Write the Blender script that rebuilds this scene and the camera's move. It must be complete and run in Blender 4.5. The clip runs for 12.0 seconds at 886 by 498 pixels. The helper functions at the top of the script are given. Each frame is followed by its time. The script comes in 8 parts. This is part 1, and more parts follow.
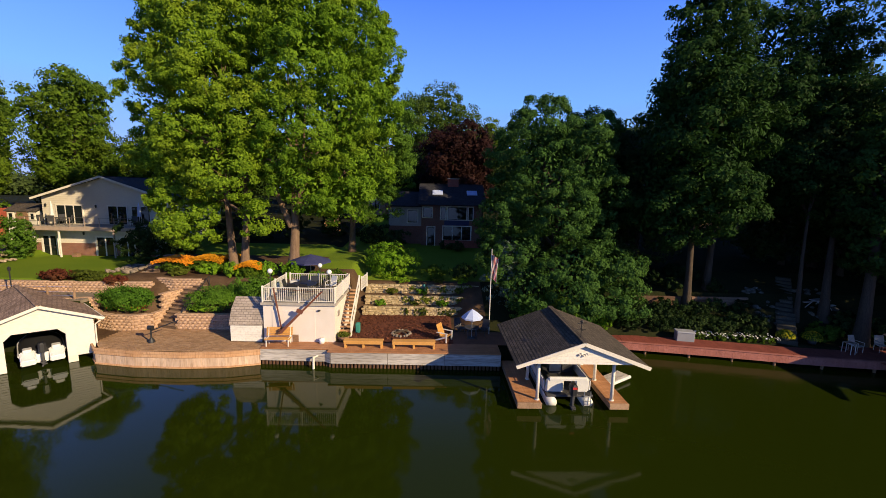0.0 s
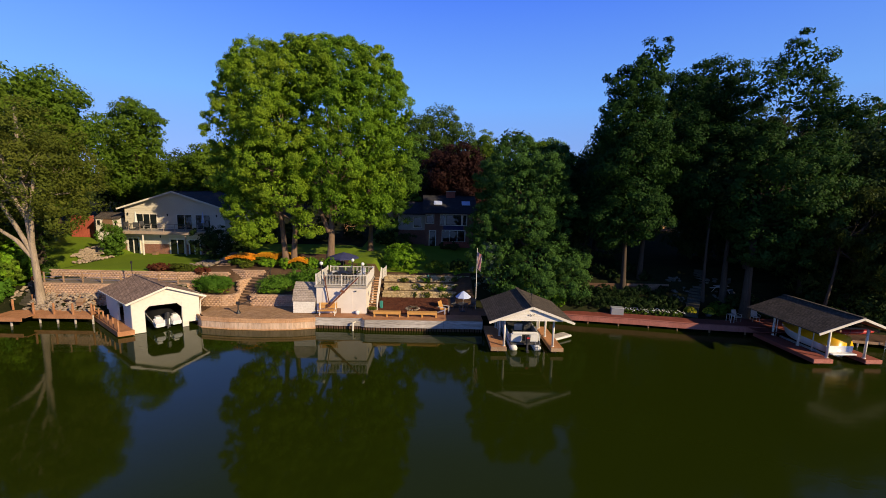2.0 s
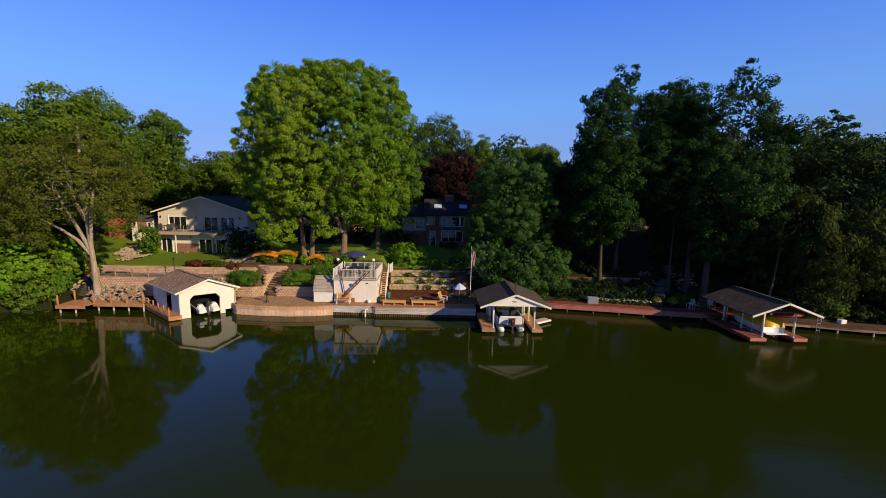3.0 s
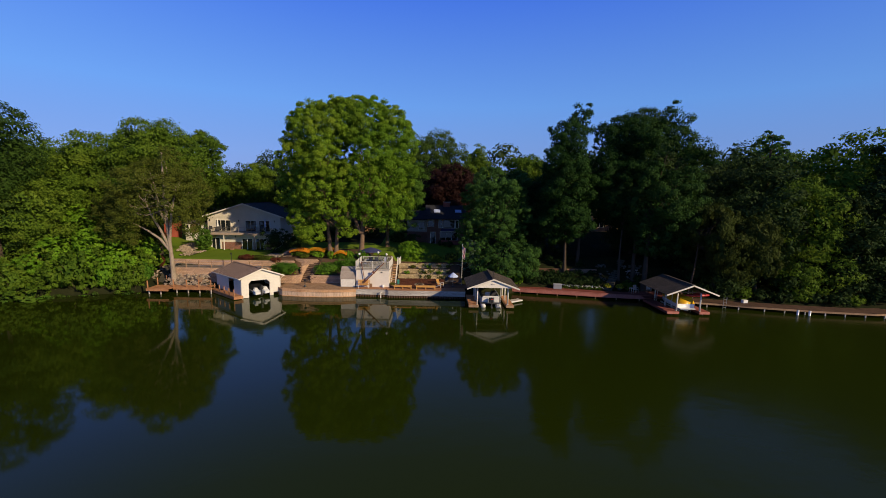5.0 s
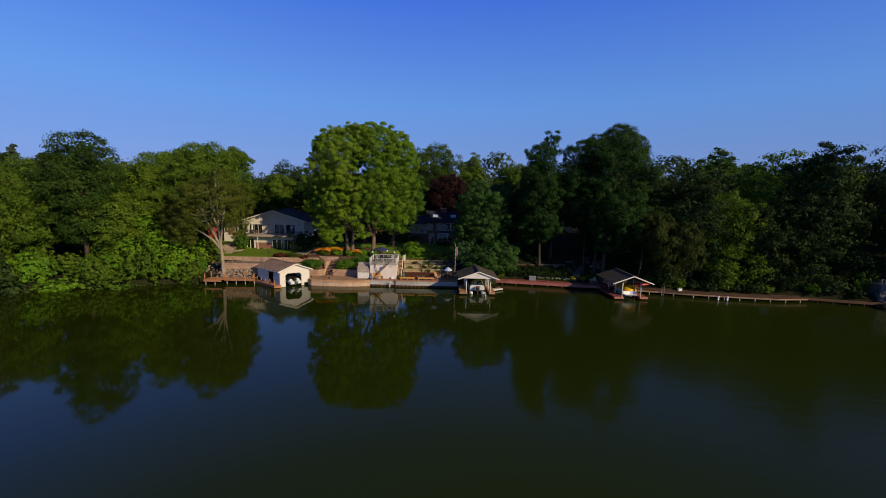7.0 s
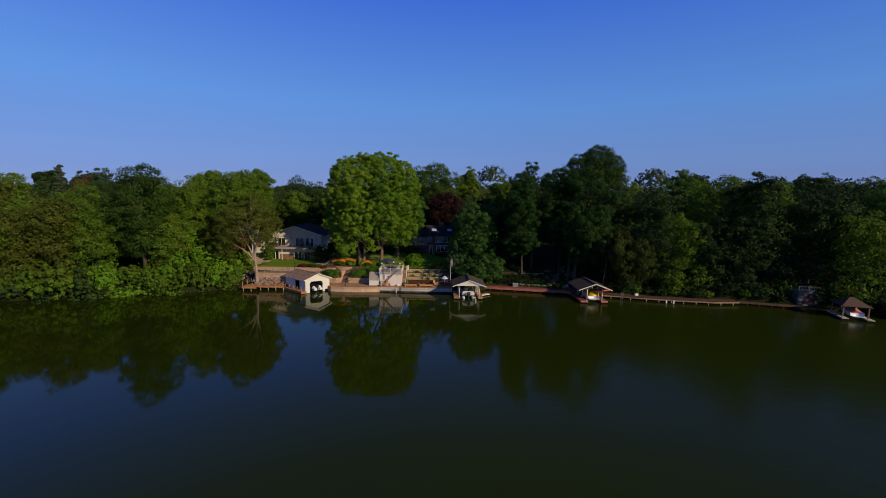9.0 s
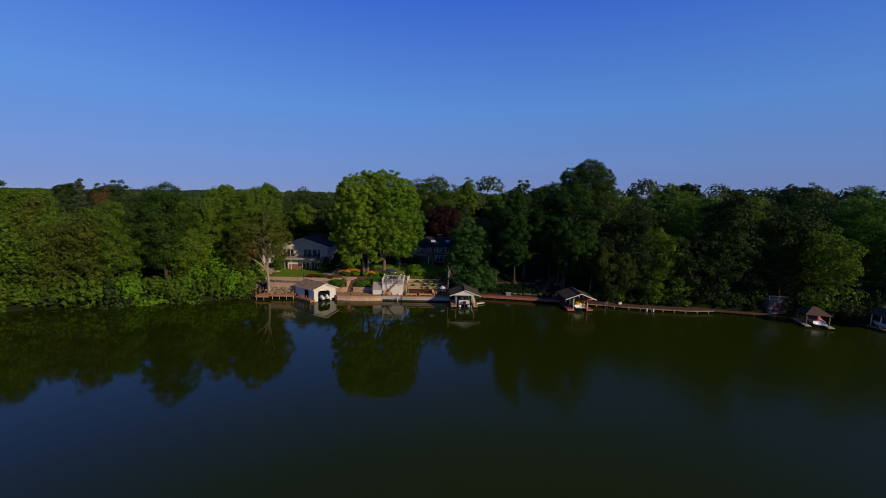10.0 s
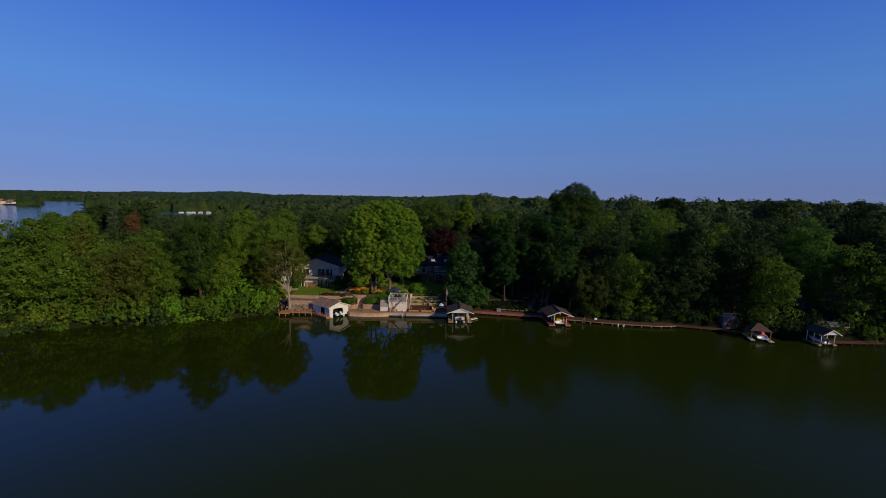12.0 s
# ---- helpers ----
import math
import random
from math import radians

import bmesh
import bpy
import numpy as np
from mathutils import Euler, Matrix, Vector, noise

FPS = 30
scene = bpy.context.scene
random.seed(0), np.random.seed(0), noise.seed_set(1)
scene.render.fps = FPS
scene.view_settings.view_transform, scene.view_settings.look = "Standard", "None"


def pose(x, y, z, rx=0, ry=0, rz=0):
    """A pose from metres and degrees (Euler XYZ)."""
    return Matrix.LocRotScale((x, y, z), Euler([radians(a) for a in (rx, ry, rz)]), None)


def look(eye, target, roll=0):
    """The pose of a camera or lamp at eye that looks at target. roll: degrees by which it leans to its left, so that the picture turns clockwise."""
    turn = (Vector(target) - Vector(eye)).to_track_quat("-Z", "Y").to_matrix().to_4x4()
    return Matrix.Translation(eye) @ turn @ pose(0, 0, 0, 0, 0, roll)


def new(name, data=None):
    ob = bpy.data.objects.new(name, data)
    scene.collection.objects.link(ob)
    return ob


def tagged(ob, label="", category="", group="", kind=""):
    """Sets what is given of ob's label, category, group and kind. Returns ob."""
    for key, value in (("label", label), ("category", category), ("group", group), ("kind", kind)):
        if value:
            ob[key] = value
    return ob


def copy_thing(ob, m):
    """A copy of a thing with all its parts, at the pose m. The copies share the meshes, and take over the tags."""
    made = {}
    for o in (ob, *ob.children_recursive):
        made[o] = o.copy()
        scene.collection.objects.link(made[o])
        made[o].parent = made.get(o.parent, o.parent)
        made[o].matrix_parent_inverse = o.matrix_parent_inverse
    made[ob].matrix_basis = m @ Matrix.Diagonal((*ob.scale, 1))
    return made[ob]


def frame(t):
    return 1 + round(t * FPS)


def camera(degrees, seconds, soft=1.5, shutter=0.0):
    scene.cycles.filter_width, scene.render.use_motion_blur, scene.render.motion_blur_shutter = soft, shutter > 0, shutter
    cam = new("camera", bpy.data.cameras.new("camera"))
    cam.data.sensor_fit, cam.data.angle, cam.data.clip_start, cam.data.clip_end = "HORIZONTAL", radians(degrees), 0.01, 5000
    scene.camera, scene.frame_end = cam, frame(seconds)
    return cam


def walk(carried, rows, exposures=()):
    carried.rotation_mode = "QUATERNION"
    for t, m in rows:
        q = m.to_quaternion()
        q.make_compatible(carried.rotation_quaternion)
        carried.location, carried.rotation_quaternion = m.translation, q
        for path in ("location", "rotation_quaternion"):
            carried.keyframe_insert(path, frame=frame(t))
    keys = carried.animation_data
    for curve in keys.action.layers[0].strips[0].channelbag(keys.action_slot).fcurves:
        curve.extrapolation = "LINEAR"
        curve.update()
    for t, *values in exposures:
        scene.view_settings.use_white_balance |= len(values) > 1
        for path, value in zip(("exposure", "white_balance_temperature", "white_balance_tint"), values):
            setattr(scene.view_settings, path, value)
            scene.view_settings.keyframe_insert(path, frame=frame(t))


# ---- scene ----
cam = camera(95.8, 12.0, soft=0.15)
PATH = [
    (0, (0.211, 0.161, 10.686), (0.251, 2.14, 10.399), 1.3),
    (1.2, (0.054, -6.069, 11.492), (0.1, -4.089, 11.211), 1.3),
    (2.5, (-0.053, -13.304, 12.31), (-0.01, -11.324, 12.03), 1.3),
    (3.2, (0.007, -17.594, 12.744), (0.049, -15.614, 12.465), 1.2),
    (4.8, (0.217, -27.433, 13.82), (0.255, -25.453, 13.541), 1.2),
    (5.5, (0.275, -32.128, 14.184), (0.314, -30.147, 13.91), 1.3),
    (6.7, (0.584, -40.025, 15.315), (0.62, -38.045, 15.035), 1.2),
    (8.5, (0.599, -51.925, 18.503), (0.64, -49.945, 18.224), 1.1),
    (9.5, (0.867, -58.218, 21.162), (0.906, -56.237, 20.895), 1.2),
    (10.5, (1.232, -64.438, 24.105), (1.266, -62.455, 23.849), 1.1),
    (12, (1.155, -73.31, 29.614), (1.191, -71.327, 29.358), 1.1),
]

EXPOSE = [(0.0, 0.42, 7450, 10), (3.0, 0.12, 7250, 10), (6.5, -0.24, 6950, 10), (9.5, -0.47, 6780, 10), (12.0, -0.67, 6530, 10)]
walk(cam, [(t, look(eye, target, roll)) for t, eye, target, roll in PATH], EXPOSE)

# ---- sky and sun ----
SUN = Vector((0.72, -0.57, 0.40)).normalized()
elev = math.asin(SUN.z)
world = bpy.data.worlds.new("sky")
scene.world = world
world.use_nodes = True
wn = world.node_tree.nodes
sky = wn.new("ShaderNodeTexSky")
sky.sky_type = "NISHITA"
sky.sun_disc = False
sky.sun_elevation = elev
sky.sun_rotation = math.atan2(SUN.x, SUN.y)
sky.air_density, sky.dust_density, sky.ozone_density = 0.9, 0.0, 2.0
sky.altitude = 6000
wn["Background"].inputs["Strength"].default_value = 0.15
deep = wn.new("ShaderNodeMixRGB")
deep.blend_type = "MULTIPLY"
deep.inputs[0].default_value = 1.0
deep.inputs[2].default_value = (0.53, 0.79, 1.30, 1)
# evening haze: a dusky horizon under a deep clear blue
up_dir = wn.new("ShaderNodeTexCoord")
up_sep = wn.new("ShaderNodeSeparateXYZ")
haze = wn.new("ShaderNodeValToRGB")
stops = haze.color_ramp.elements
stops[0].position, stops[0].color = 0.0, (0.225, 0.25, 0.50, 1)
stops[1].position, stops[1].color = 1.0, (0.012, 0.035, 0.13, 1)
for at, col in ((0.08, (0.208, 0.352, 0.75, 1)), (0.20, (0.148, 0.388, 0.975, 1)), (0.41, (0.06, 0.21, 0.965, 1)), (0.58, (0.03, 0.085, 0.34, 1))):
    stops.new(at).color = col
gain = wn.new("ShaderNodeMixRGB")
gain.blend_type = "MULTIPLY"
gain.inputs[0].default_value = 1.0
air = wn.new("ShaderNodeMixRGB")
air.inputs[0].default_value = 0.85
wl = world.node_tree.links
wl.new(up_dir.outputs["Generated"], up_sep.inputs[0])
wl.new(up_sep.outputs["Z"], haze.inputs["Fac"])
side = wn.new("ShaderNodeMapRange")
side.inputs["From Min"].default_value, side.inputs["From Max"].default_value = -1.0, 1.0
side.inputs["To Min"].default_value, side.inputs["To Max"].default_value = 7.5, 6.1
wl.new(up_sep.outputs["X"], side.inputs["Value"])
wl.new(side.outputs[0], gain.inputs[2])
wl.new(haze.outputs["Color"], gain.inputs[1])
wl.new(sky.outputs["Color"], deep.inputs[1])
wl.new(deep.outputs["Color"], air.inputs[1])
wl.new(gain.outputs["Color"], air.inputs[2])
wl.new(air.outputs["Color"], wn["Background"].inputs["Color"])
lamp = bpy.data.lights.new("sun", "SUN")
lamp.energy, lamp.angle, lamp.color = 5.0, radians(0.53), (1.0, 0.835, 0.58)
sun = new("sun", lamp)
sun.matrix_world = look(SUN * 200, (0, 0, 0))


# ---- materials ----
def nodes_of(name):
    m = bpy.data.materials.new(name)
    m.use_nodes = True
    nt = m.node_tree
    b = nt.nodes["Principled BSDF"]
    return m, nt, b


def tint(nt, colour, amount=0.25):
    """Vary a colour socket a little from object to object and from piece to piece."""
    info = nt.nodes.new("ShaderNodeObjectInfo")
    geo = nt.nodes.new("ShaderNodeNewGeometry")
    add = nt.nodes.new("ShaderNodeMath")
    add.operation = "ADD"
    nt.links.new(info.outputs["Random"], add.inputs[0])
    nt.links.new(geo.outputs["Random Per Island"], add.inputs[1])
    rng = nt.nodes.new("ShaderNodeMapRange")
    rng.inputs["From Max"].default_value = 2.0
    rng.inputs["To Min"].default_value = 1 - amount
    rng.inputs["To Max"].default_value = 1 + amount
    nt.links.new(add.outputs[0], rng.inputs["Value"])
    hsv = nt.nodes.new("ShaderNodeHueSaturation")
    nt.links.new(rng.outputs[0], hsv.inputs["Value"])
    nt.links.new(colour, hsv.inputs["Color"])
    return hsv.outputs["Color"]


def surface(name, a, b, c=None, scale=1.5, fine=18.0, rough=0.8, bump=0.25, stretch=(1, 1, 1), metal=0.0, vary=0.0, spec=0.3, big=0.35):
    """A worn surface: large patches of a and b, fine grain towards c, and relief."""
    m, nt, p = nodes_of(name)
    N, L = nt.nodes, nt.links
    co = N.new("ShaderNodeTexCoord")
    mp = N.new("ShaderNodeMapping")
    mp.inputs["Scale"].default_value = stretch
    L.new(co.outputs["Object"], mp.inputs["Vector"])
    n1 = N.new("ShaderNodeTexNoise")
    n1.inputs["Scale"].default_value, n1.inputs["Detail"].default_value = scale, 5
    n2 = N.new("ShaderNodeTexNoise")
    n2.inputs["Scale"].default_value, n2.inputs["Detail"].default_value = fine, 6
    for n in (n1, n2):
        L.new(mp.outputs[0], n.inputs["Vector"])
    r1 = N.new("ShaderNodeValToRGB")
    r1.color_ramp.elements[0].position, r1.color_ramp.elements[1].position = big, 1 - big
    r1.color_ramp.elements[0].color, r1.color_ramp.elements[1].color = (*a, 1), (*b, 1)
    L.new(n1.outputs["Fac"], r1.inputs["Fac"])
    mix = N.new("ShaderNodeMixRGB")
    r2 = N.new("ShaderNodeMapRange")
    r2.inputs["From Min"].default_value, r2.inputs["From Max"].default_value = 0.45, 0.75
    r2.inputs["To Max"].default_value = 0.7
    L.new(n2.outputs["Fac"], r2.inputs["Value"])
    L.new(r2.outputs[0], mix.inputs["Fac"])
    L.new(r1.outputs["Color"], mix.inputs[1])
    mix.inputs[2].default_value = (*(c or [v * 0.55 for v in a]), 1)
    out = mix.outputs[0]
    if vary:
        out = tint(nt, out, vary)
    L.new(out, p.inputs["Base Color"])
    p.inputs["Roughness"].default_value, p.inputs["Metallic"].default_value = rough, metal
    p.inputs["Specular IOR Level"].default_value = spec
    if bump:
        bp = N.new("ShaderNodeBump")
        bp.inputs["Strength"].default_value, bp.inputs["Distance"].default_value = bump, 0.03
        L.new(n2.outputs["Fac"], bp.inputs["Height"])
        L.new(bp.outputs[0], p.inputs["Normal"])
    return m


def foliage(name, dark, light, warm=None, trans=0.35, patch=0.25, spread=(0.84, 1.2)):
    """Leaves: each leaf its own shade, broad patches of a second colour, light shining through."""
    m, nt, p = nodes_of(name)
    N, L = nt.nodes, nt.links
    geo = N.new("ShaderNodeNewGeometry")
    info = N.new("ShaderNodeObjectInfo")
    ramp = N.new("ShaderNodeValToRGB")
    ramp.color_ramp.elements[0].color, ramp.color_ramp.elements[1].color = (*dark, 1), (*light, 1)
    L.new(geo.outputs["Random Per Island"], ramp.inputs["Fac"])
    co = N.new("ShaderNodeTexCoord")
    nz = N.new("ShaderNodeTexNoise")
    nz.inputs["Scale"].default_value, nz.inputs["Detail"].default_value = patch, 3
    L.new(co.outputs["Object"], nz.inputs["Vector"])
    mr = N.new("ShaderNodeMapRange")
    mr.inputs["From Min"].default_value, mr.inputs["From Max"].default_value = 0.48, 0.72
    mr.inputs["To Max"].default_value = 0.6
    L.new(nz.outputs["Fac"], mr.inputs["Value"])
    mix = N.new("ShaderNodeMixRGB")
    L.new(mr.outputs[0], mix.inputs["Fac"])
    L.new(ramp.outputs["Color"], mix.inputs[1])
    mix.inputs[2].default_value = (*(warm or [v * 1.15 for v in light]), 1)
    hsv = N.new("ShaderNodeHueSaturation")
    hsv.inputs["Saturation"].default_value = 0.975
    ob = N.new("ShaderNodeMapRange")
    ob.inputs["To Min"].default_value, ob.inputs["To Max"].default_value = spread
    L.new(info.outputs["Random"], ob.inputs["Value"])
    L.new(ob.outputs[0], hsv.inputs["Value"])
    hu = N.new("ShaderNodeMapRange")
    hu.inputs["To Min"].default_value, hu.inputs["To Max"].default_value = 0.506, 0.491
    L.new(info.outputs["Random"], hu.inputs["Value"])
    L.new(hu.outputs[0], hsv.inputs["Hue"])
    L.new(mix.outputs[0], hsv.inputs["Color"])
    L.new(hsv.outputs[0], p.inputs["Base Color"])
    p.inputs["Roughness"].default_value = 0.6
    p.inputs["Specular IOR Level"].default_value = 0.06
    tr = N.new("ShaderNodeBsdfTranslucent")
    L.new(hsv.outputs[0], tr.inputs["Color"])
    ms = N.new("ShaderNodeMixShader")
    ms.inputs[0].default_value = trans
    L.new(p.outputs[0], ms.inputs[1])
    L.new(tr.outputs[0], ms.inputs[2])
    L.new(ms.outputs[0], N["Material Output"].inputs["Surface"])
    return m


def brickwork(name, a, b, mortar, w=0.22, h=0.075, rough=0.85, gap=0.012, bump=0.5, axes="xz", offset=0.5):
    """Coursed pieces on an upright or sloping face: bricks or shingles."""
    m, nt, p = nodes_of(name)
    N, L = nt.nodes, nt.links
    co = N.new("ShaderNodeTexCoord")
    sep = N.new("ShaderNodeSeparateXYZ")
    L.new(co.outputs["Object"], sep.inputs[0])
    cmb = N.new("ShaderNodeCombineXYZ")
    for k, ax in enumerate(axes):
        L.new(sep.outputs[ax.upper()], cmb.inputs[k])
    br = N.new("ShaderNodeTexBrick")
    br.inputs["Scale"].default_value = 1.0
    br.inputs["Brick Width"].default_value, br.inputs["Row Height"].default_value = w, h
    br.inputs["Mortar Size"].default_value = gap
    br.inputs["Color1"].default_value, br.inputs["Color2"].default_value, br.inputs["Mortar"].default_value = (*a, 1), (*b, 1), (*mortar, 1)
    br.offset = offset
    L.new(cmb.outputs[0], br.inputs["Vector"])
    nz = N.new("ShaderNodeTexNoise")
    nz.inputs["Scale"].default_value, nz.inputs["Detail"].default_value = 0.9, 5
    L.new(co.outputs["Object"], nz.inputs["Vector"])
    mr = N.new("ShaderNodeMapRange")
    mr.inputs["To Min"].default_value, mr.inputs["To Max"].default_value = 0.65, 1.35
    L.new(nz.outputs["Fac"], mr.inputs["Value"])
    hsv = N.new("ShaderNodeHueSaturation")
    L.new(mr.outputs[0], hsv.inputs["Value"])
    L.new(br.outputs["Color"], hsv.inputs["Color"])
    L.new(hsv.outputs[0], p.inputs["Base Color"])
    p.inputs["Roughness"].default_value = rough
    bp = N.new("ShaderNodeBump")
    bp.invert = True
    bp.inputs["Strength"].default_value, bp.inputs["Distance"].default_value = bump, 0.015
    L.new(br.outputs["Fac"], bp.inputs["Height"])
    L.new(bp.outputs[0], p.inputs["Normal"])
    return m


def plain(name, colour, rough=0.5, metal=0.0, spec=0.5):
    return surface(name, colour, [v * 0.88 for v in colour], [v * 0.75 for v in colour], scale=2.0, fine=30, rough=rough, bump=0.05, metal=metal, spec=spec)


WHITE = surface("white_paint", (0.74, 0.70, 0.63), (0.67, 0.63, 0.56), (0.52, 0.48, 0.42), scale=0.8, fine=9, rough=0.55, bump=0.08)
CREAM = surface("cream_siding_paint", (0.64, 0.60, 0.53), (0.61, 0.57, 0.50), (0.56, 0.52, 0.45), scale=0.5, fine=5, rough=0.6, bump=0.03)
BEIGE = surface("beige_siding_paint", (0.66, 0.60, 0.49), (0.61, 0.55, 0.45), (0.52, 0.47, 0.40), scale=0.6, fine=10, rough=0.6, bump=0.08)
STUCCO = surface("white_stucco", (0.74, 0.67, 0.60), (0.68, 0.61, 0.54), (0.54, 0.47, 0.41), scale=0.9, fine=35, rough=0.8, bump=0.2)
TRIM = surface("cream_trim", (0.72, 0.67, 0.58), (0.66, 0.61, 0.52), (0.54, 0.49, 0.41), scale=1.2, fine=14, rough=0.5, bump=0.05)
SHINGLE_TAN = brickwork("tan_shingles", (0.22, 0.135, 0.095), (0.40, 0.275, 0.205), (0.085, 0.055, 0.04), w=0.32, h=0.15, axes="yx", gap=0.02)
SHINGLE_DARK = brickwork("charcoal_shingles", (0.052, 0.040, 0.031), (0.105, 0.082, 0.064), (0.022, 0.018, 0.015), w=0.30, h=0.15, axes="yx", gap=0.014)
SHINGLE_SHED = brickwork("grey_brown_shingles", (0.33, 0.27, 0.22), (0.42, 0.35, 0.30), (0.16, 0.13, 0.11), w=0.30, h=0.14, axes="xz", gap=0.014)
SHINGLE_NAVY = brickwork("dark_slate_shingles", (0.014, 0.014, 0.018), (0.026, 0.026, 0.032), (0.006, 0.006, 0.008), w=0.32, h=0.16, axes="xy", gap=0.014, rough=0.97)
BRICK = brickwork("red_brick", (0.19, 0.060, 0.036), (0.28, 0.10, 0.06), (0.26, 0.19, 0.15), w=0.215, h=0.075)
BRICK_RED = brickwork("chimney_brick", (0.36, 0.07, 0.042), (0.44, 0.10, 0.06), (0.20, 0.09, 0.07), w=0.215, h=0.075)
BRICK_DARK = brickwork("dark_red_brick", (0.17, 0.050, 0.030), (0.23, 0.070, 0.042), (0.16, 0.12, 0.10), w=0.215, h=0.075)
# step stone colour lowered to hold the shade of the wooded bank
STEPSTONE = surface("shade_darkened_step_stone", (0.050, 0.045, 0.032), (0.078, 0.070, 0.050), (0.022, 0.022, 0.014), scale=2, fine=14, rough=0.95, bump=0.6, vary=0.25)
WOOD_TAN = surface("tan_board", (0.47, 0.26, 0.135), (0.55, 0.33, 0.185), (0.28, 0.14, 0.07), scale=1.0, fine=12, stretch=(1, 1, 0.2), rough=0.75, vary=0.2)
WOOD_STEP = surface("worn_step_timber", (0.27, 0.17, 0.10), (0.34, 0.22, 0.14), (0.15, 0.09, 0.05), scale=1.5, fine=12, rough=0.85, vary=0.25)
WOOD_PALE = surface("sun_bleached_board", (0.56, 0.39, 0.27), (0.66, 0.48, 0.35), (0.38, 0.24, 0.15), scale=1.0, fine=12, stretch=(1, 1, 0.2), rough=0.8, vary=0.25)
# darker copy of the oiled cedar that paints shade onto the parasol deck
WOOD_SHADE = surface("shade_darkened_cedar", (0.20, 0.085, 0.045), (0.27, 0.12, 0.065), (0.11, 0.045, 0.025), scale=1.6, fine=14, rough=0.75, vary=0.15)
WOOD_ORANGE = surface("oiled_cedar", (0.36, 0.16, 0.07), (0.46, 0.22, 0.105), (0.20, 0.09, 0.045), scale=1.6, fine=14, rough=0.6, vary=0.15)
WOOD_BENCH = surface("varnished_pine", (0.52, 0.26, 0.07), (0.60, 0.32, 0.10), (0.36, 0.17, 0.05), scale=2.0, fine=16, rough=0.45, vary=0.1)
WOOD_GREY = surface("weathered_board", (0.40, 0.36, 0.32), (0.58, 0.53, 0.48), (0.09, 0.07, 0.055), scale=0.8, fine=7, stretch=(0.25, 1, 2.5), rough=0.85, bump=0.4, vary=0.15)
WOOD_RED = surface("red_stained_board", (0.20, 0.050, 0.036), (0.26, 0.070, 0.050), (0.12, 0.030, 0.022), scale=1.0, fine=12, rough=0.7, vary=0.18)
FENCE_RED = surface("barn_red_board", (0.33, 0.070, 0.045), (0.40, 0.095, 0.062), (0.22, 0.045, 0.03), scale=1.0, fine=12, rough=0.75, vary=0.15)
WOOD_PINK = surface("faded_red_board", (0.36, 0.125, 0.095), (0.43, 0.16, 0.125), (0.22, 0.07, 0.05), scale=1.0, fine=12, rough=0.7, vary=0.15)
WOOD_DOCK = surface("dark_brown_dock_board", (0.09, 0.046, 0.028), (0.12, 0.063, 0.038), (0.05, 0.027, 0.017), scale=1.0, fine=12, rough=0.85, vary=0.2)
WOOD_BROWN = surface("brown_board", (0.20, 0.115, 0.07), (0.26, 0.15, 0.09), (0.11, 0.06, 0.035), scale=1.0, fine=12, rough=0.8, vary=0.2)
RUST = surface("rusted_steel", (0.17, 0.055, 0.035), (0.11, 0.04, 0.03), (0.25, 0.10, 0.05), scale=3, fine=25, rough=0.75, bump=0.3)
PAVER = surface("paver", (0.29, 0.175, 0.10), (0.36, 0.23, 0.14), (0.16, 0.095, 0.055), scale=2.5, fine=25, rough=0.95, vary=0.34, spec=0.1)
BLOCK = surface("split_face_block", (0.43, 0.27, 0.17), (0.52, 0.35, 0.24), (0.26, 0.15, 0.09), scale=4, fine=22, rough=0.95, bump=0.7, vary=0.3)
STONE = surface("limestone", (0.42, 0.32, 0.18), (0.51, 0.40, 0.24), (0.20, 0.14, 0.07), scale=3, fine=16, rough=0.95, bump=0.7, vary=0.4)
ROCK = surface("grey_rock", (0.155, 0.122, 0.095), (0.25, 0.20, 0.155), (0.075, 0.058, 0.043), scale=3, fine=14, rough=0.95, bump=0.7, vary=0.45)
# grey rock darkened by colour to sit in the bank's shade
ROCK_DARK = surface("shade_darkened_rock", (0.07, 0.065, 0.05), (0.11, 0.10, 0.08), (0.035, 0.035, 0.022), scale=3, fine=14, rough=0.95, bump=0.7, vary=0.4)
CONCRETE = surface("concrete", (0.36, 0.32, 0.27), (0.43, 0.39, 0.34), (0.24, 0.21, 0.18), scale=1.5, fine=20, rough=0.9)
MULCH = surface("red_mulch", (0.10, 0.030, 0.016), (0.155, 0.050, 0.026), (0.05, 0.016, 0.010), scale=3, fine=22, rough=0.95, bump=0.9, vary=0.4)
BLACK = plain("black_metal", (0.02, 0.02, 0.022), rough=0.45)
DARK = plain("dark_grey_plastic", (0.045, 0.045, 0.05), rough=0.6)
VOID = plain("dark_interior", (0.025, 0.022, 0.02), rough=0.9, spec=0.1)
GELCOAT = plain("white_gelcoat", (0.78, 0.78, 0.78), rough=0.2)
VINYL = plain("white_vinyl", (0.68, 0.67, 0.64), rough=0.5)
ALU = plain("brushed_aluminium", (0.62, 0.63, 0.65), rough=0.35, metal=0.9)
YELLOW = plain("yellow_hull", (0.85, 0.44, 0.012), rough=0.3)
REDP = plain("red_paint", (0.48, 0.03, 0.03), rough=0.4)
NAVY = surface("navy_canvas", (0.03, 0.035, 0.10), (0.045, 0.05, 0.13), (0.02, 0.022, 0.06), rough=0.85)
PALEBLUE = surface("pale_blue_canvas", (0.42, 0.50, 0.72), (0.48, 0.56, 0.76), (0.32, 0.38, 0.56), rough=0.85)
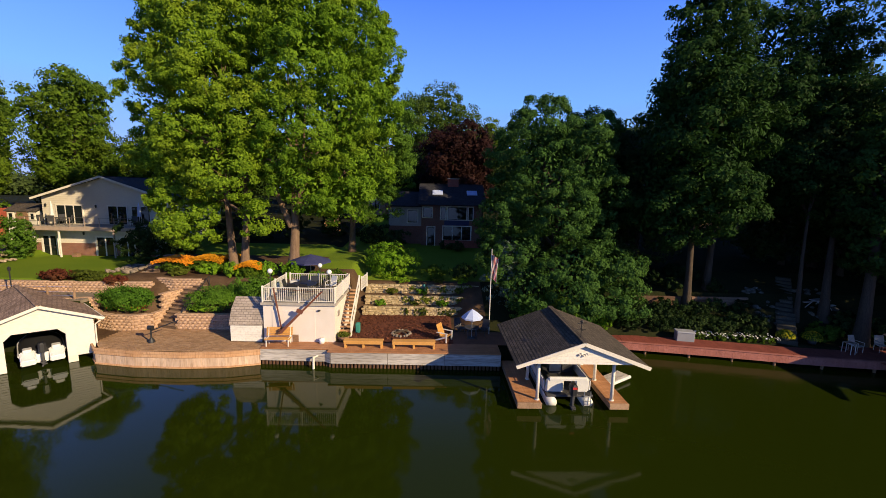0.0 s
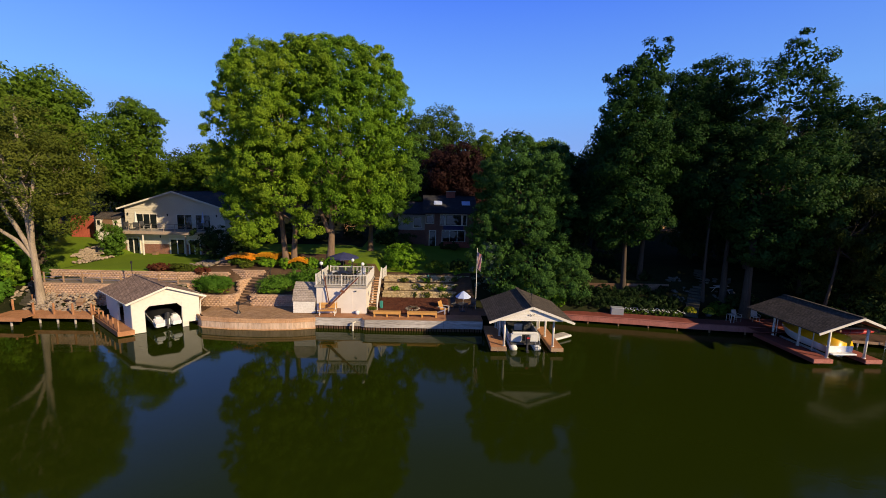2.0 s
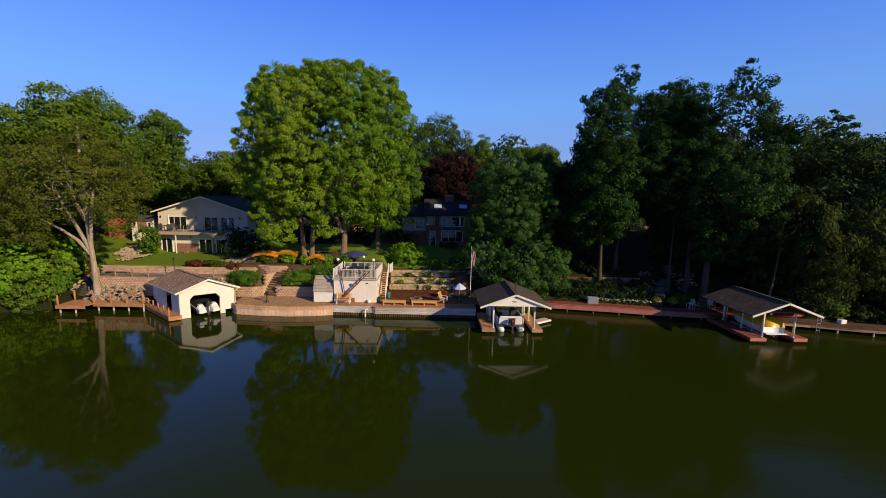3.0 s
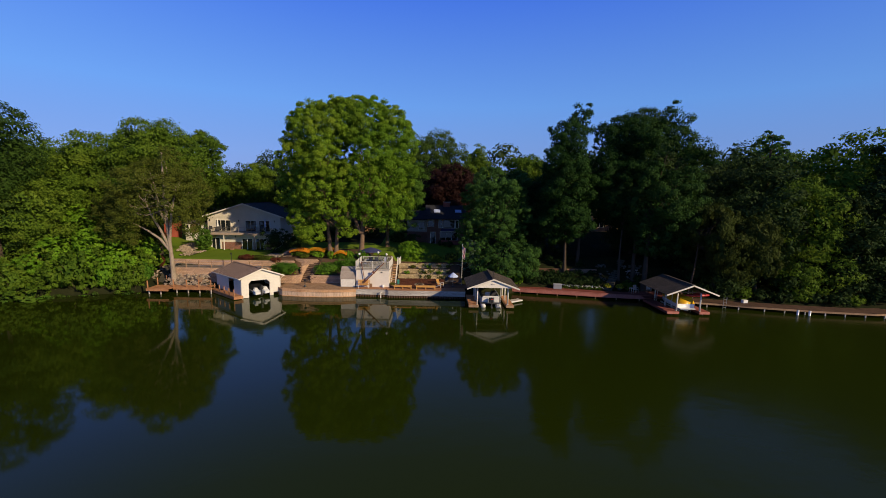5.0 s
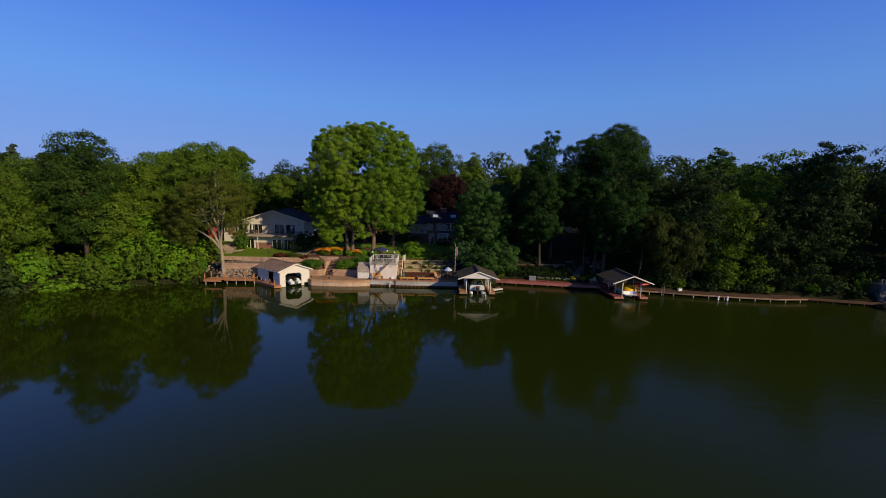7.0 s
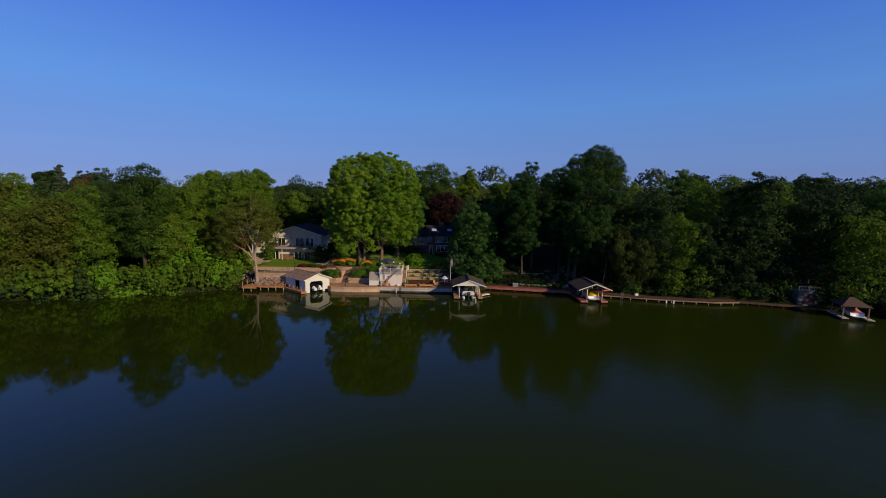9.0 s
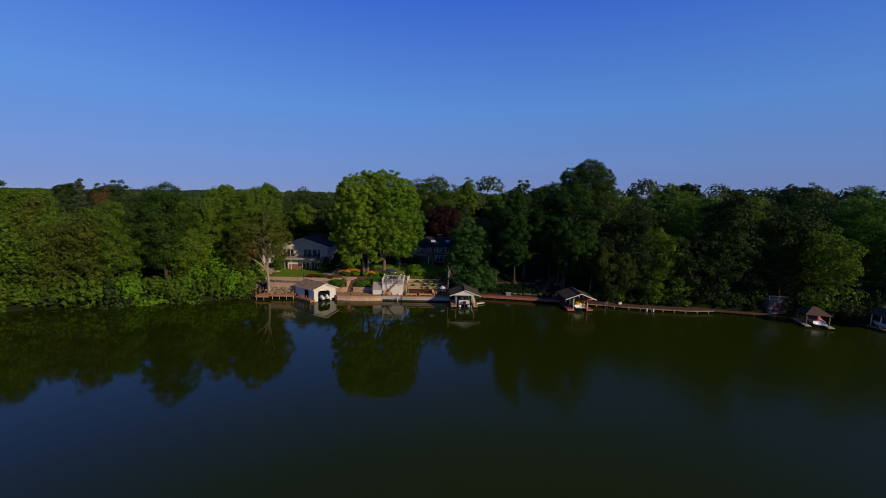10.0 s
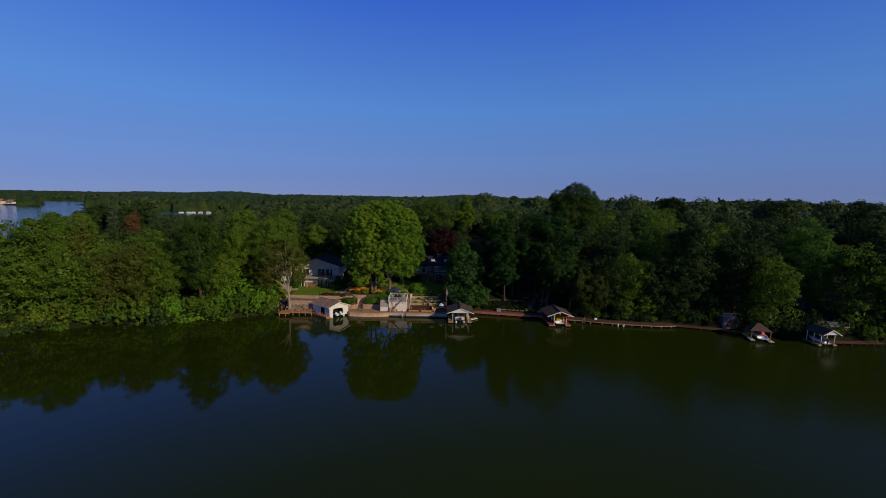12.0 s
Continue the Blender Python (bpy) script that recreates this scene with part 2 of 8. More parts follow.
TEAL = plain("teal_plastic", (0.03, 0.22, 0.19), rough=0.5)
GLOBE = plain("opal_globe", (0.85, 0.84, 0.80), rough=0.3)
# bark tone lowered to put shade on the trunks; lit maples get a lighter one
BARK = surface("grey_brown_bark", (0.055, 0.040, 0.028), (0.08, 0.058, 0.040), (0.03, 0.021, 0.014), scale=2.0, fine=9, stretch=(3, 3, 0.5), rough=0.95, bump=0.9)
BARK_MAPLE = surface("brown_maple_bark", (0.15, 0.095, 0.062), (0.21, 0.14, 0.095), (0.07, 0.043, 0.028), scale=2.0, fine=9, stretch=(3, 3, 0.5), rough=0.95, bump=0.9)
BARK_PALE = surface("pale_bark", (0.26, 0.205, 0.15), (0.36, 0.29, 0.22), (0.12, 0.088, 0.06), scale=1.5, fine=8, stretch=(3, 3, 0.5), rough=0.95, bump=0.7)

LEAF_MAPLE = foliage("maple_leaves", (0.080, 0.166, 0.010), (0.206, 0.350, 0.022), (0.275, 0.350, 0.026), trans=0.44, spread=(1.02, 1.12))
LEAF_MID = foliage("green_leaves", (0.054, 0.114, 0.01), (0.122, 0.212, 0.018), (0.158, 0.214, 0.02), trans=0.4)
# dark green lowered further to paint deeper shade into the woods
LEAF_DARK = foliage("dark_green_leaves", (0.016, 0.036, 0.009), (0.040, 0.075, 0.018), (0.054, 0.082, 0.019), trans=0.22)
LEAF_YELLOW = foliage("yellow_green_leaves", (0.10, 0.145, 0.010), (0.19, 0.235, 0.020), (0.22, 0.25, 0.022), trans=0.35)
LEAF_PLANTER = foliage("planter_leaves", (0.055, 0.145, 0.012), (0.115, 0.255, 0.024), (0.13, 0.25, 0.024), trans=0.35)
LEAF_LOCUST = foliage("locust_leaves", (0.055, 0.130, 0.014), (0.115, 0.235, 0.028), (0.13, 0.24, 0.03), trans=0.42)
# oak green lowered, so the crowns' shade sits in the leaf colour
LEAF_OAK_SHADE = foliage("shade_darkened_oak_leaves", (0.011, 0.036, 0.007), (0.027, 0.076, 0.014), (0.034, 0.086, 0.015), trans=0.28)
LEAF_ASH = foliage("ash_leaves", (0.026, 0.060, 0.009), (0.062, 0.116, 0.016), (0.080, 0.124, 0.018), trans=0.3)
# planting green cut darker, so the bank reads as deep shade
LEAF_BANK_SHADE = foliage("shade_darkened_bank_leaves", (0.009, 0.024, 0.006), (0.022, 0.046, 0.011), (0.028, 0.050, 0.012), trans=0.2)
LEAF_RUST = foliage("rusty_leaves", (0.075, 0.040, 0.016), (0.13, 0.075, 0.03), (0.10, 0.09, 0.03), trans=0.3)
LEAF_SPRUCE = foliage("spruce_needles", (0.034, 0.055, 0.028), (0.070, 0.100, 0.050), (0.08, 0.105, 0.05), trans=0.15)
LEAF_WILLOW = foliage("willow_leaves", (0.026, 0.042, 0.008), (0.056, 0.080, 0.014), (0.066, 0.084, 0.016), trans=0.3)
LEAF_FAR = foliage("distant_leaves", (0.026, 0.045, 0.012), (0.054, 0.084, 0.021), (0.066, 0.090, 0.021), trans=0.1, patch=0.03)
LEAF_BRIGHT = foliage("bright_green_leaves", (0.09, 0.215, 0.012), (0.19, 0.375, 0.02), (0.25, 0.38, 0.02), trans=0.4)
LEAF_OLIVE = foliage("olive_leaves", (0.064, 0.088, 0.011), (0.120, 0.152, 0.020), (0.15, 0.16, 0.026), trans=0.35)
LEAF_LINDEN = foliage("linden_leaves", (0.030, 0.080, 0.016), (0.076, 0.175, 0.034), (0.095, 0.195, 0.038), trans=0.35)
LEAF_PURPLE = foliage("purple_leaves", (0.022, 0.010, 0.010), (0.050, 0.020, 0.018), (0.06, 0.025, 0.02))
LEAF_SILVER = foliage("silver_green_leaves", (0.08, 0.13, 0.10), (0.15, 0.21, 0.17), (0.18, 0.24, 0.2))
LEAF_RED = foliage("red_barberry_leaves", (0.09, 0.022, 0.015), (0.17, 0.05, 0.025), (0.12, 0.09, 0.03))
PETAL_YELLOW = foliage("golden_petals", (0.62, 0.24, 0.006), (0.85, 0.38, 0.012), (0.75, 0.30, 0.01), trans=0.2)
PETAL_LIME = foliage("yellow_green_petals", (0.30, 0.27, 0.012), (0.50, 0.44, 0.02), (0.40, 0.36, 0.015), trans=0.2)
PETAL_WHITE = foliage("white_petals", (0.6, 0.6, 0.58), (0.8, 0.8, 0.78), (0.75, 0.75, 0.7), trans=0.2)
PETAL_RED = foliage("red_petals", (0.5, 0.03, 0.02), (0.65, 0.06, 0.03), (0.5, 0.03, 0.02), trans=0.2)


def glass_mat():
    m, nt, p = nodes_of("window_glass")
    p.inputs["Base Color"].default_value = (0.012, 0.016, 0.018, 1)
    p.inputs["Roughness"].default_value = 0.03
    p.inputs["Specular IOR Level"].default_value = 0.8
    return m


GLASS = glass_mat()


def water_mat():
    m, nt, p = nodes_of("lake_water")
    N, L = nt.nodes, nt.links
    co = N.new("ShaderNodeTexCoord")
    big = N.new("ShaderNodeTexNoise")
    big.inputs["Scale"].default_value, big.inputs["Detail"].default_value = 0.02, 3
    L.new(co.outputs["Object"], big.inputs["Vector"])
    ramp = N.new("ShaderNodeValToRGB")
    ramp.color_ramp.elements[0].color, ramp.color_ramp.elements[1].color = (0.0118, 0.0195, 0.0011, 1), (0.018, 0.0275, 0.0018, 1)
    L.new(big.outputs["Fac"], ramp.inputs["Fac"])
    L.new(ramp.outputs[0], p.inputs["Base Color"])
    p.inputs["IOR"].default_value = 1.333
    p.inputs["Roughness"].default_value = 0.05
    p.inputs["Specular IOR Level"].default_value = 0.27
    mp = N.new("ShaderNodeMapping")
    mp.inputs["Scale"].default_value = (0.6, 1.0, 1.0)
    L.new(co.outputs["Object"], mp.inputs["Vector"])
    n1 = N.new("ShaderNodeTexNoise")
    n1.inputs["Scale"].default_value, n1.inputs["Detail"].default_value = 0.9, 4
    L.new(mp.outputs[0], n1.inputs["Vector"])
    patch = N.new("ShaderNodeTexNoise")
    patch.inputs["Scale"].default_value, patch.inputs["Detail"].default_value = 0.035, 2
    L.new(co.outputs["Object"], patch.inputs["Vector"])
    amt = N.new("ShaderNodeMapRange")
    amt.inputs["From Min"].default_value, amt.inputs["From Max"].default_value = 0.42, 0.65
    amt.inputs["To Min"].default_value, amt.inputs["To Max"].default_value = 0.002, 0.014
    L.new(patch.outputs["Fac"], amt.inputs["Value"])
    # a light air ruffles the lake towards +x
    sep = N.new("ShaderNodeSeparateXYZ")
    L.new(co.outputs["Object"], sep.inputs[0])
    air = N.new("ShaderNodeMapRange")
    air.interpolation_type = 'SMOOTHSTEP'
    air.inputs["From Min"].default_value, air.inputs["From Max"].default_value = -4.0, 34.0
    air.inputs["To Min"].default_value, air.inputs["To Max"].default_value = 0.0, 0.045
    L.new(sep.outputs[0], air.inputs["Value"])
    # and the open back lake is ruffled by wind
    wind = N.new("ShaderNodeMapRange")
    wind.inputs["From Min"].default_value, wind.inputs["From Max"].default_value = 100.0, 170.0
    wind.inputs["To Min"].default_value, wind.inputs["To Max"].default_value = 0.0, 0.35
    L.new(sep.outputs[1], wind.inputs["Value"])
    stir = N.new("ShaderNodeMath")
    stir.operation = 'ADD'
    L.new(air.outputs[0], stir.inputs[0])
    L.new(wind.outputs[0], stir.inputs[1])
    both = N.new("ShaderNodeMath")
    both.operation = 'ADD'
    L.new(amt.outputs[0], both.inputs[0])
    L.new(stir.outputs[0], both.inputs[1])
    rgh = N.new("ShaderNodeMapRange")
    rgh.inputs["From Max"].default_value = 0.045
    rgh.inputs["To Min"].default_value, rgh.inputs["To Max"].default_value = 0.05, 0.20
    rgh.clamp = True
    L.new(air.outputs[0], rgh.inputs["Value"])
    L.new(rgh.outputs[0], p.inputs["Roughness"])
    # specular lowered towards +x, standing in for a weaker sky reflection
    glo = N.new("ShaderNodeMapRange")
    glo.interpolation_type = 'SMOOTHSTEP'
    glo.inputs["From Min"].default_value, glo.inputs["From Max"].default_value = -22.0, 29.0
    glo.inputs["To Min"].default_value, glo.inputs["To Max"].default_value = 0.42, 0.11
    L.new(sep.outputs[0], glo.inputs["Value"])
    L.new(glo.outputs[0], p.inputs["Specular IOR Level"])
    bp = N.new("ShaderNodeBump")
    bp.inputs["Distance"].default_value = 0.5
    L.new(both.outputs[0], bp.inputs["Strength"])
    L.new(n1.outputs["Fac"], bp.inputs["Height"])
    L.new(bp.outputs[0], p.inputs["Normal"])
    return m


WATER = water_mat()


def ground_mat():
    m, nt, p = nodes_of("lawn_and_soil")
    N, L = nt.nodes, nt.links
    co = N.new("ShaderNodeTexCoord")
    n1 = N.new("ShaderNodeTexNoise")
    n1.inputs["Scale"].default_value, n1.inputs["Detail"].default_value = 0.25, 5
    n2 = N.new("ShaderNodeTexNoise")
    n2.inputs["Scale"].default_value, n2.inputs["Detail"].default_value = 14, 6
    for n in (n1, n2):
        L.new(co.outputs["Object"], n.inputs["Vector"])
    grass = N.new("ShaderNodeValToRGB")
    grass.color_ramp.elements[0].position, grass.color_ramp.elements[1].position = 0.3, 0.7
    grass.color_ramp.elements[0].color, grass.color_ramp.elements[1].color = (0.135, 0.215, 0.016, 1), (0.205, 0.285, 0.026, 1)
    L.new(n1.outputs["Fac"], grass.inputs["Fac"])
    dk = N.new("ShaderNodeMixRGB")
    L.new(n2.outputs["Fac"], dk.inputs["Fac"])
    L.new(grass.outputs[0], dk.inputs[1])
    dk.inputs[2].default_value = (0.075, 0.13, 0.010, 1)
    L.new(dk.outputs[0], p.inputs["Base Color"])
    p.inputs["Roughness"].default_value = 0.95
    p.inputs["Specular IOR Level"].default_value = 0.1
    bp = N.new("ShaderNodeBump")
    bp.inputs["Strength"].default_value, bp.inputs["Distance"].default_value = 0.8, 0.06
    L.new(n2.outputs["Fac"], bp.inputs["Height"])
    L.new(bp.outputs[0], p.inputs["Normal"])
    return m


GROUND = ground_mat()
# floor tone kept near black, so the colour carries shade under the trees
LITTER_SHADE = surface("shade_darkened_floor", (0.016, 0.019, 0.008), (0.026, 0.028, 0.011), (0.009, 0.014, 0.005), scale=0.6, fine=9, rough=0.95, bump=0.8, spec=0.05)
SOIL = surface("garden_soil", (0.085, 0.050, 0.030), (0.12, 0.075, 0.045), (0.045, 0.028, 0.016), scale=1.2, fine=16, rough=0.95, bump=0.8, spec=0.05)


# ---- building helpers ----
def part(name, bm, material, parent=None, label=""):
    me = bpy.data.meshes.new(name)
    bm.to_mesh(me)
    bm.free()
    me.materials.append(material)
    ob = new(name, me)
    if parent:
        ob.parent = parent
    if label:
        ob["label"] = label
    return ob


def thing(name, x, y, z, rz=0, label="", category="", group="", kind=""):
    ob = new(name)
    ob.empty_display_size = 0.2
    ob.matrix_basis = pose(x, y, z, 0, 0, rz)
    return tagged(ob, label, category, group, kind)


def bm_new():
    return bmesh.new()


def hexa(bm, pts):
    """A solid from eight corners: four below, four above, both counter-clockwise from above."""
    v = [bm.verts.new(p) for p in pts]
    for f in ((3, 2, 1, 0), (4, 5, 6, 7), (0, 1, 5, 4), (1, 2, 6, 5), (2, 3, 7, 6), (3, 0, 4, 7)):
        bm.faces.new([v[i] for i in f])


def box(bm, x0, x1, y0, y1, z0, z1):
    hexa(bm, [(x0, y0, z0), (x1, y0, z0), (x1, y1, z0), (x0, y1, z0), (x0, y0, z1), (x1, y0, z1), (x1, y1, z1), (x0, y1, z1)])
    return bm


def softbox(bm, x0, x1, y0, y1, z0, z1, r=0.02):
    """A box with chamfered upright and upper edges."""
    def ring(z, i):
        a, b, c, d = x0 + i, x1 - i, y0 + i, y1 - i
        return [bm.verts.new(p) for p in ((a + r, c, z), (b - r, c, z), (b, c + r, z), (b, d - r, z), (b - r, d, z), (a + r, d, z), (a, d - r, z), (a, c + r, z))]
    lo, mid, hi = ring(z0, 0), ring(z1 - r, 0), ring(z1, r * 0.7)
    bm.faces.new(lo[::-1])
    bm.faces.new(hi)
    for a, b in ((lo, mid), (mid, hi)):
        for i in range(8):
            bm.faces.new((a[i], a[(i + 1) % 8], b[(i + 1) % 8], b[i]))
    return bm


def tube(bm, p, q, r0, r1=None, n=10, cap=True):
    p, q = Vector(p), Vector(q)
    r1 = r0 if r1 is None else r1
    d = (q - p).normalized()
    a = d.orthogonal().normalized()
    b = d.cross(a)
    rings = []
    for c, r in ((p, r0), (q, r1)):
        rings.append([bm.verts.new(c + a * math.cos(k * math.tau / n) * r + b * math.sin(k * math.tau / n) * r) for k in range(n)])
    for k in range(n):
        bm.faces.new((rings[0][k], rings[0][(k + 1) % n], rings[1][(k + 1) % n], rings[1][k]))
    if cap:
        bm.faces.new(rings[0][::-1])
        bm.faces.new(rings[1])
    return bm


def beam(bm, p, q, w, h, up=(0, 0, 1)):
    """A straight bar of w across and h upright from p to q."""
    p, q = Vector(p), Vector(q)
    d = (q - p).normalized()
    s = d.cross(Vector(up))
    s = s.normalized() if s.length > 1e-4 else Vector((1, 0, 0))
    u = s.cross(d)
    c = [(-1, -1), (1, -1), (1, 1), (-1, 1)]
    lo = [p + s * a * w / 2 + u * b * h / 2 for a, b in c]
    hi = [q + s * a * w / 2 + u * b * h / 2 for a, b in c]
    v = [bm.verts.new(x) for x in lo + hi]
    for f in ((3, 2, 1, 0), (4, 5, 6, 7), (0, 1, 5, 4), (1, 2, 6, 5), (2, 3, 7, 6), (3, 0, 4, 7)):
        bm.faces.new([v[i] for i in f])
    return bm


def ball(bm, c, r, u=14, v=9, squash=1.0):
    m = Matrix.Translation(c) @ Matrix.Diagonal((1, 1, squash, 1))
    bmesh.ops.create_uvsphere(bm, u_segments=u, v_segments=v, radius=r, matrix=m)
    return bm


def lathe(bm, prof, c=(0, 0, 0), n=16):
    rings = []
    for r, z in prof:
        rings.append([bm.verts.new((c[0] + math.cos(k * math.tau / n) * r, c[1] + math.sin(k * math.tau / n) * r, c[2] + z)) for k in range(n)])
    for a, b in zip(rings, rings[1:]):
        for k in range(n):
            bm.faces.new((a[k], a[(k + 1) % n], b[(k + 1) % n], b[k]))
    return bm


def loft(bm, rings, closed=True):
    rr = [[bm.verts.new(p) for p in r] for r in rings]
    n = len(rr[0])
    for a, b in zip(rr, rr[1:]):
        for k in range(n if closed else n - 1):
            bm.faces.new((a[k], a[(k + 1) % n], b[(k + 1) % n], b[k]))
    return rr


def smooth(ob):
    for f in ob.data.polygons:
        f.use_smooth = True
    return ob


def fast_mesh(name, verts, quads, material):
    me = bpy.data.meshes.new(name)
    n, k = np.asarray(quads).shape
    me.vertices.add(len(verts))
    me.vertices.foreach_set("co", np.asarray(verts, dtype=np.float32).ravel())
    me.loops.add(n * k)
    me.loops.foreach_set("vertex_index", np.asarray(quads, dtype=np.int32).ravel())
    me.polygons.add(n)
    me.polygons.foreach_set("loop_start", np.arange(0, n * k, k, dtype=np.int32))
    me.polygons.foreach_set("loop_total", np.full(n, k, dtype=np.int32))
    me.update(calc_edges=True)
    me.materials.append(material)
    return me


# ---- lake and ground ----
SHORE_X = [-1500, -500, -200, -110, -95, -76, -60, -48, -39, -35, -30, -20.5, -10, 4, 9, 13, 28, 36, 58, 70, 82, 94, 130, 200, 500, 1500]
SHORE_Y = [-700, -220, -40, 2, 6, 11.8, 17, 20.3, 23.5, 24.5, 24.6, 24.2, 24.2, 24.2, 25.2, 27.0, 25.0, 22.5, 18.6, 16.5, 9, 8, 2, -25, -160, -600]


def shore(x):
    return np.interp(x, SHORE_X, SHORE_Y)


def sstep(a, b, v):
    t = np.clip((v - a) / (b - a), 0, 1)
    return t * t * (3 - 2 * t)


def rise(y, steps):
    """Level ground that goes up at each (y, height before, height after, width)."""
    h = np.full_like(y, steps[0][1])
    for c, lo, hi, w in steps:
        h = h + (hi - lo) * np.clip((y - c) / w, 0, 1)
    return h


def height(x, y):
    """The height of the ground over the lake."""
    x, y = np.asarray(x, float), np.asarray(y, float)
    d = y - shore(x)
    nat = 0.5 + 5.5 * (1 - np.exp(-np.maximum(d, 0) / 14)) + 2.0 * sstep(30, 120, d) + 1.5 * np.sin(x * 0.021 + 1) * np.sin(y * 0.017) * sstep(40, 150, d)
    za = rise(y, [(26.15, 0.9, 2.86, 0.3), (28.75, 2.86, 3.7, 0.3), (40, 3.7, 6.0, 14)])
    zb = rise(y, [(26.9, 1.0, 2.1, 0.3), (27.4, 2.1, 3.3, 1.6), (29.2, 3.3, 3.9, 0.4), (31, 3.9, 6, 25)])
    zc = rise(y, [(30.35, 1.08, 1.7, 0.2), (31.25, 1.7, 2.4, 0.2), (32.15, 2.4, 3.15, 0.2), (33, 3.15, 4.5, 11), (46, 4.5, 7, 30)])
    zw = rise(y, [(28.6, 1.05, 3.35, 0.3), (29, 3.35, 4.4, 6), (40, 4.4, 7, 30)])
    zd = rise(y, [(26.5, 1.0, 3.2, 6), (34, 3.2, 4.6, 12), (48, 4.6, 7, 30)])
    ze = rise(y, [(26.9, 0.7, 2.4, 2.4), (29.9, 2.4, 3.3, 0.2), (30.4, 3.3, 4.4, 3), (34, 4.4, 7, 35)])
    h = nat
    for z, a, b, w in ((za, -37.5, -23.2, 1.2), (zb, -23.2, -10.4, 0.5), (zw, -10.4, -6.2, 0.3), (zc, -6.2, 2.4, 0.6), (zd, 2.4, 12.0, 1.5), (ze, 12.5, 58.0, 3.0)):
        k = sstep(a - w / 2, a + w / 2, x)
        far = sstep(60, 90, y)
        h = np.where(x > a - w, h * (1 - k * (1 - far)) + z * k * (1 - far), h)
    k = sstep(56, 62, x)
    h = h * (1 - k) + nat * k
    for xa, xb, ya, yb, zl, zh in ((-19.2, -16.2, 26.5, 29.4, 0.8, 3.2), (-22.9, -21.3, 31.1, 34.0, 3.5, 4.7), (-38.3, -36.7, 25.9, 28.4, 0.8, 2.8)):
        inside = (x > xa) & (x < xb) & (y > ya) & (y < yb)
        h = np.where(inside, np.minimum(h, zl + (zh - zl) * (y - ya) / (yb - ya) - 0.12), h)
    h = np.where(d < 0, -1.5, np.where(d < 0.4, -1.5 + (h + 1.5) * np.clip(d / 0.4, 0, 1), h))
    # low land and the back lake
    aim = x / (y + 73.0)
    flat = sstep(-0.34, -0.46, aim) * sstep(110, 180, y)
    h = np.where(d > 0, h * (1 - flat) + 1.6 * flat, h)
    back = (y > 105) & (y < 1060 + 50 * np.sin(x * 0.01)) & (x < -0.84 * (y + 73) - 8 + 12 * np.sin(y * 0.03))
    back = back & ~((aim < -0.965) & (y > 690 + 20 * np.sin(x * 0.02))) & ~((aim > -0.83) & (y > 930))
    back = back | ((y > 360 + 25 * np.sin(x * 0.03)) & (y < 585 + 12 * np.sin(x * 0.02)) & (aim < -0.46))
    return np.where(back, -2.0, h)


def axis(lo, hi, fine, far_lo, far_hi, grow=1.18):
    a = list(np.arange(lo, hi + 1e-6, fine))
    s, v = fine, a[-1]
    while v < far_hi:
        s *= grow
        v += s
        a.append(v)
    s, v, front = fine, a[0], []
    while v > far_lo:
        s *= grow
        v -= s
        front.append(v)
    return np.array(front[::-1] + a)


gx, gy = axis(-42, 32, 0.5, -4600, 4600), axis(16, 50, 0.3, -900, 4700)
gx = np.unique(np.concatenate([gx, np.arange(-1150, -480, 26)]))
gy = np.unique(np.concatenate([gy, np.arange(470, 1180, 26)]))
GX, GY = np.meshgrid(gx, gy)
GZ = height(GX, GY)
nx, ny = len(gx), len(gy)
idx = np.arange(nx * ny).reshape(ny, nx)
quads = np.stack([idx[:-1, :-1], idx[:-1, 1:], idx[1:, 1:], idx[1:, :-1]], -1).reshape(-1, 4)
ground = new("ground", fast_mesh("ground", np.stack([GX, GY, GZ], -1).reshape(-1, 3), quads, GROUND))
for m in (LITTER_SHADE, SOIL):
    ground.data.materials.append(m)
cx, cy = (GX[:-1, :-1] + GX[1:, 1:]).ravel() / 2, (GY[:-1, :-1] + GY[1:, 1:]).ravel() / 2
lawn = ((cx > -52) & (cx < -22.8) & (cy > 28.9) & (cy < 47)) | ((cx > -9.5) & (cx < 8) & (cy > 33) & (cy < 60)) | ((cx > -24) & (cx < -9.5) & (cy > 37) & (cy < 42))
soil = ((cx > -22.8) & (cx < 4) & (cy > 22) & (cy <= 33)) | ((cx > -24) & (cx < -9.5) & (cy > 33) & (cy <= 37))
# everything outside lawn and soil takes the floor with shade in its colour
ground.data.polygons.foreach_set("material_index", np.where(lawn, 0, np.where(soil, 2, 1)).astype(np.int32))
tagged(smooth(ground), "grassy lake bank rising from the shore with mown lawn", "ground", kind="structure")


def h_at(x, y):
    return float(height(np.array([x]), np.array([y]))[0])


bm = bm_new()
box(bm, -4900, 4900, -4900, 4900, -0.5, 0.0)
water = tagged(part("water", bm, WATER), "calm dark green lake water mirroring the shore", "lake", kind="structure")

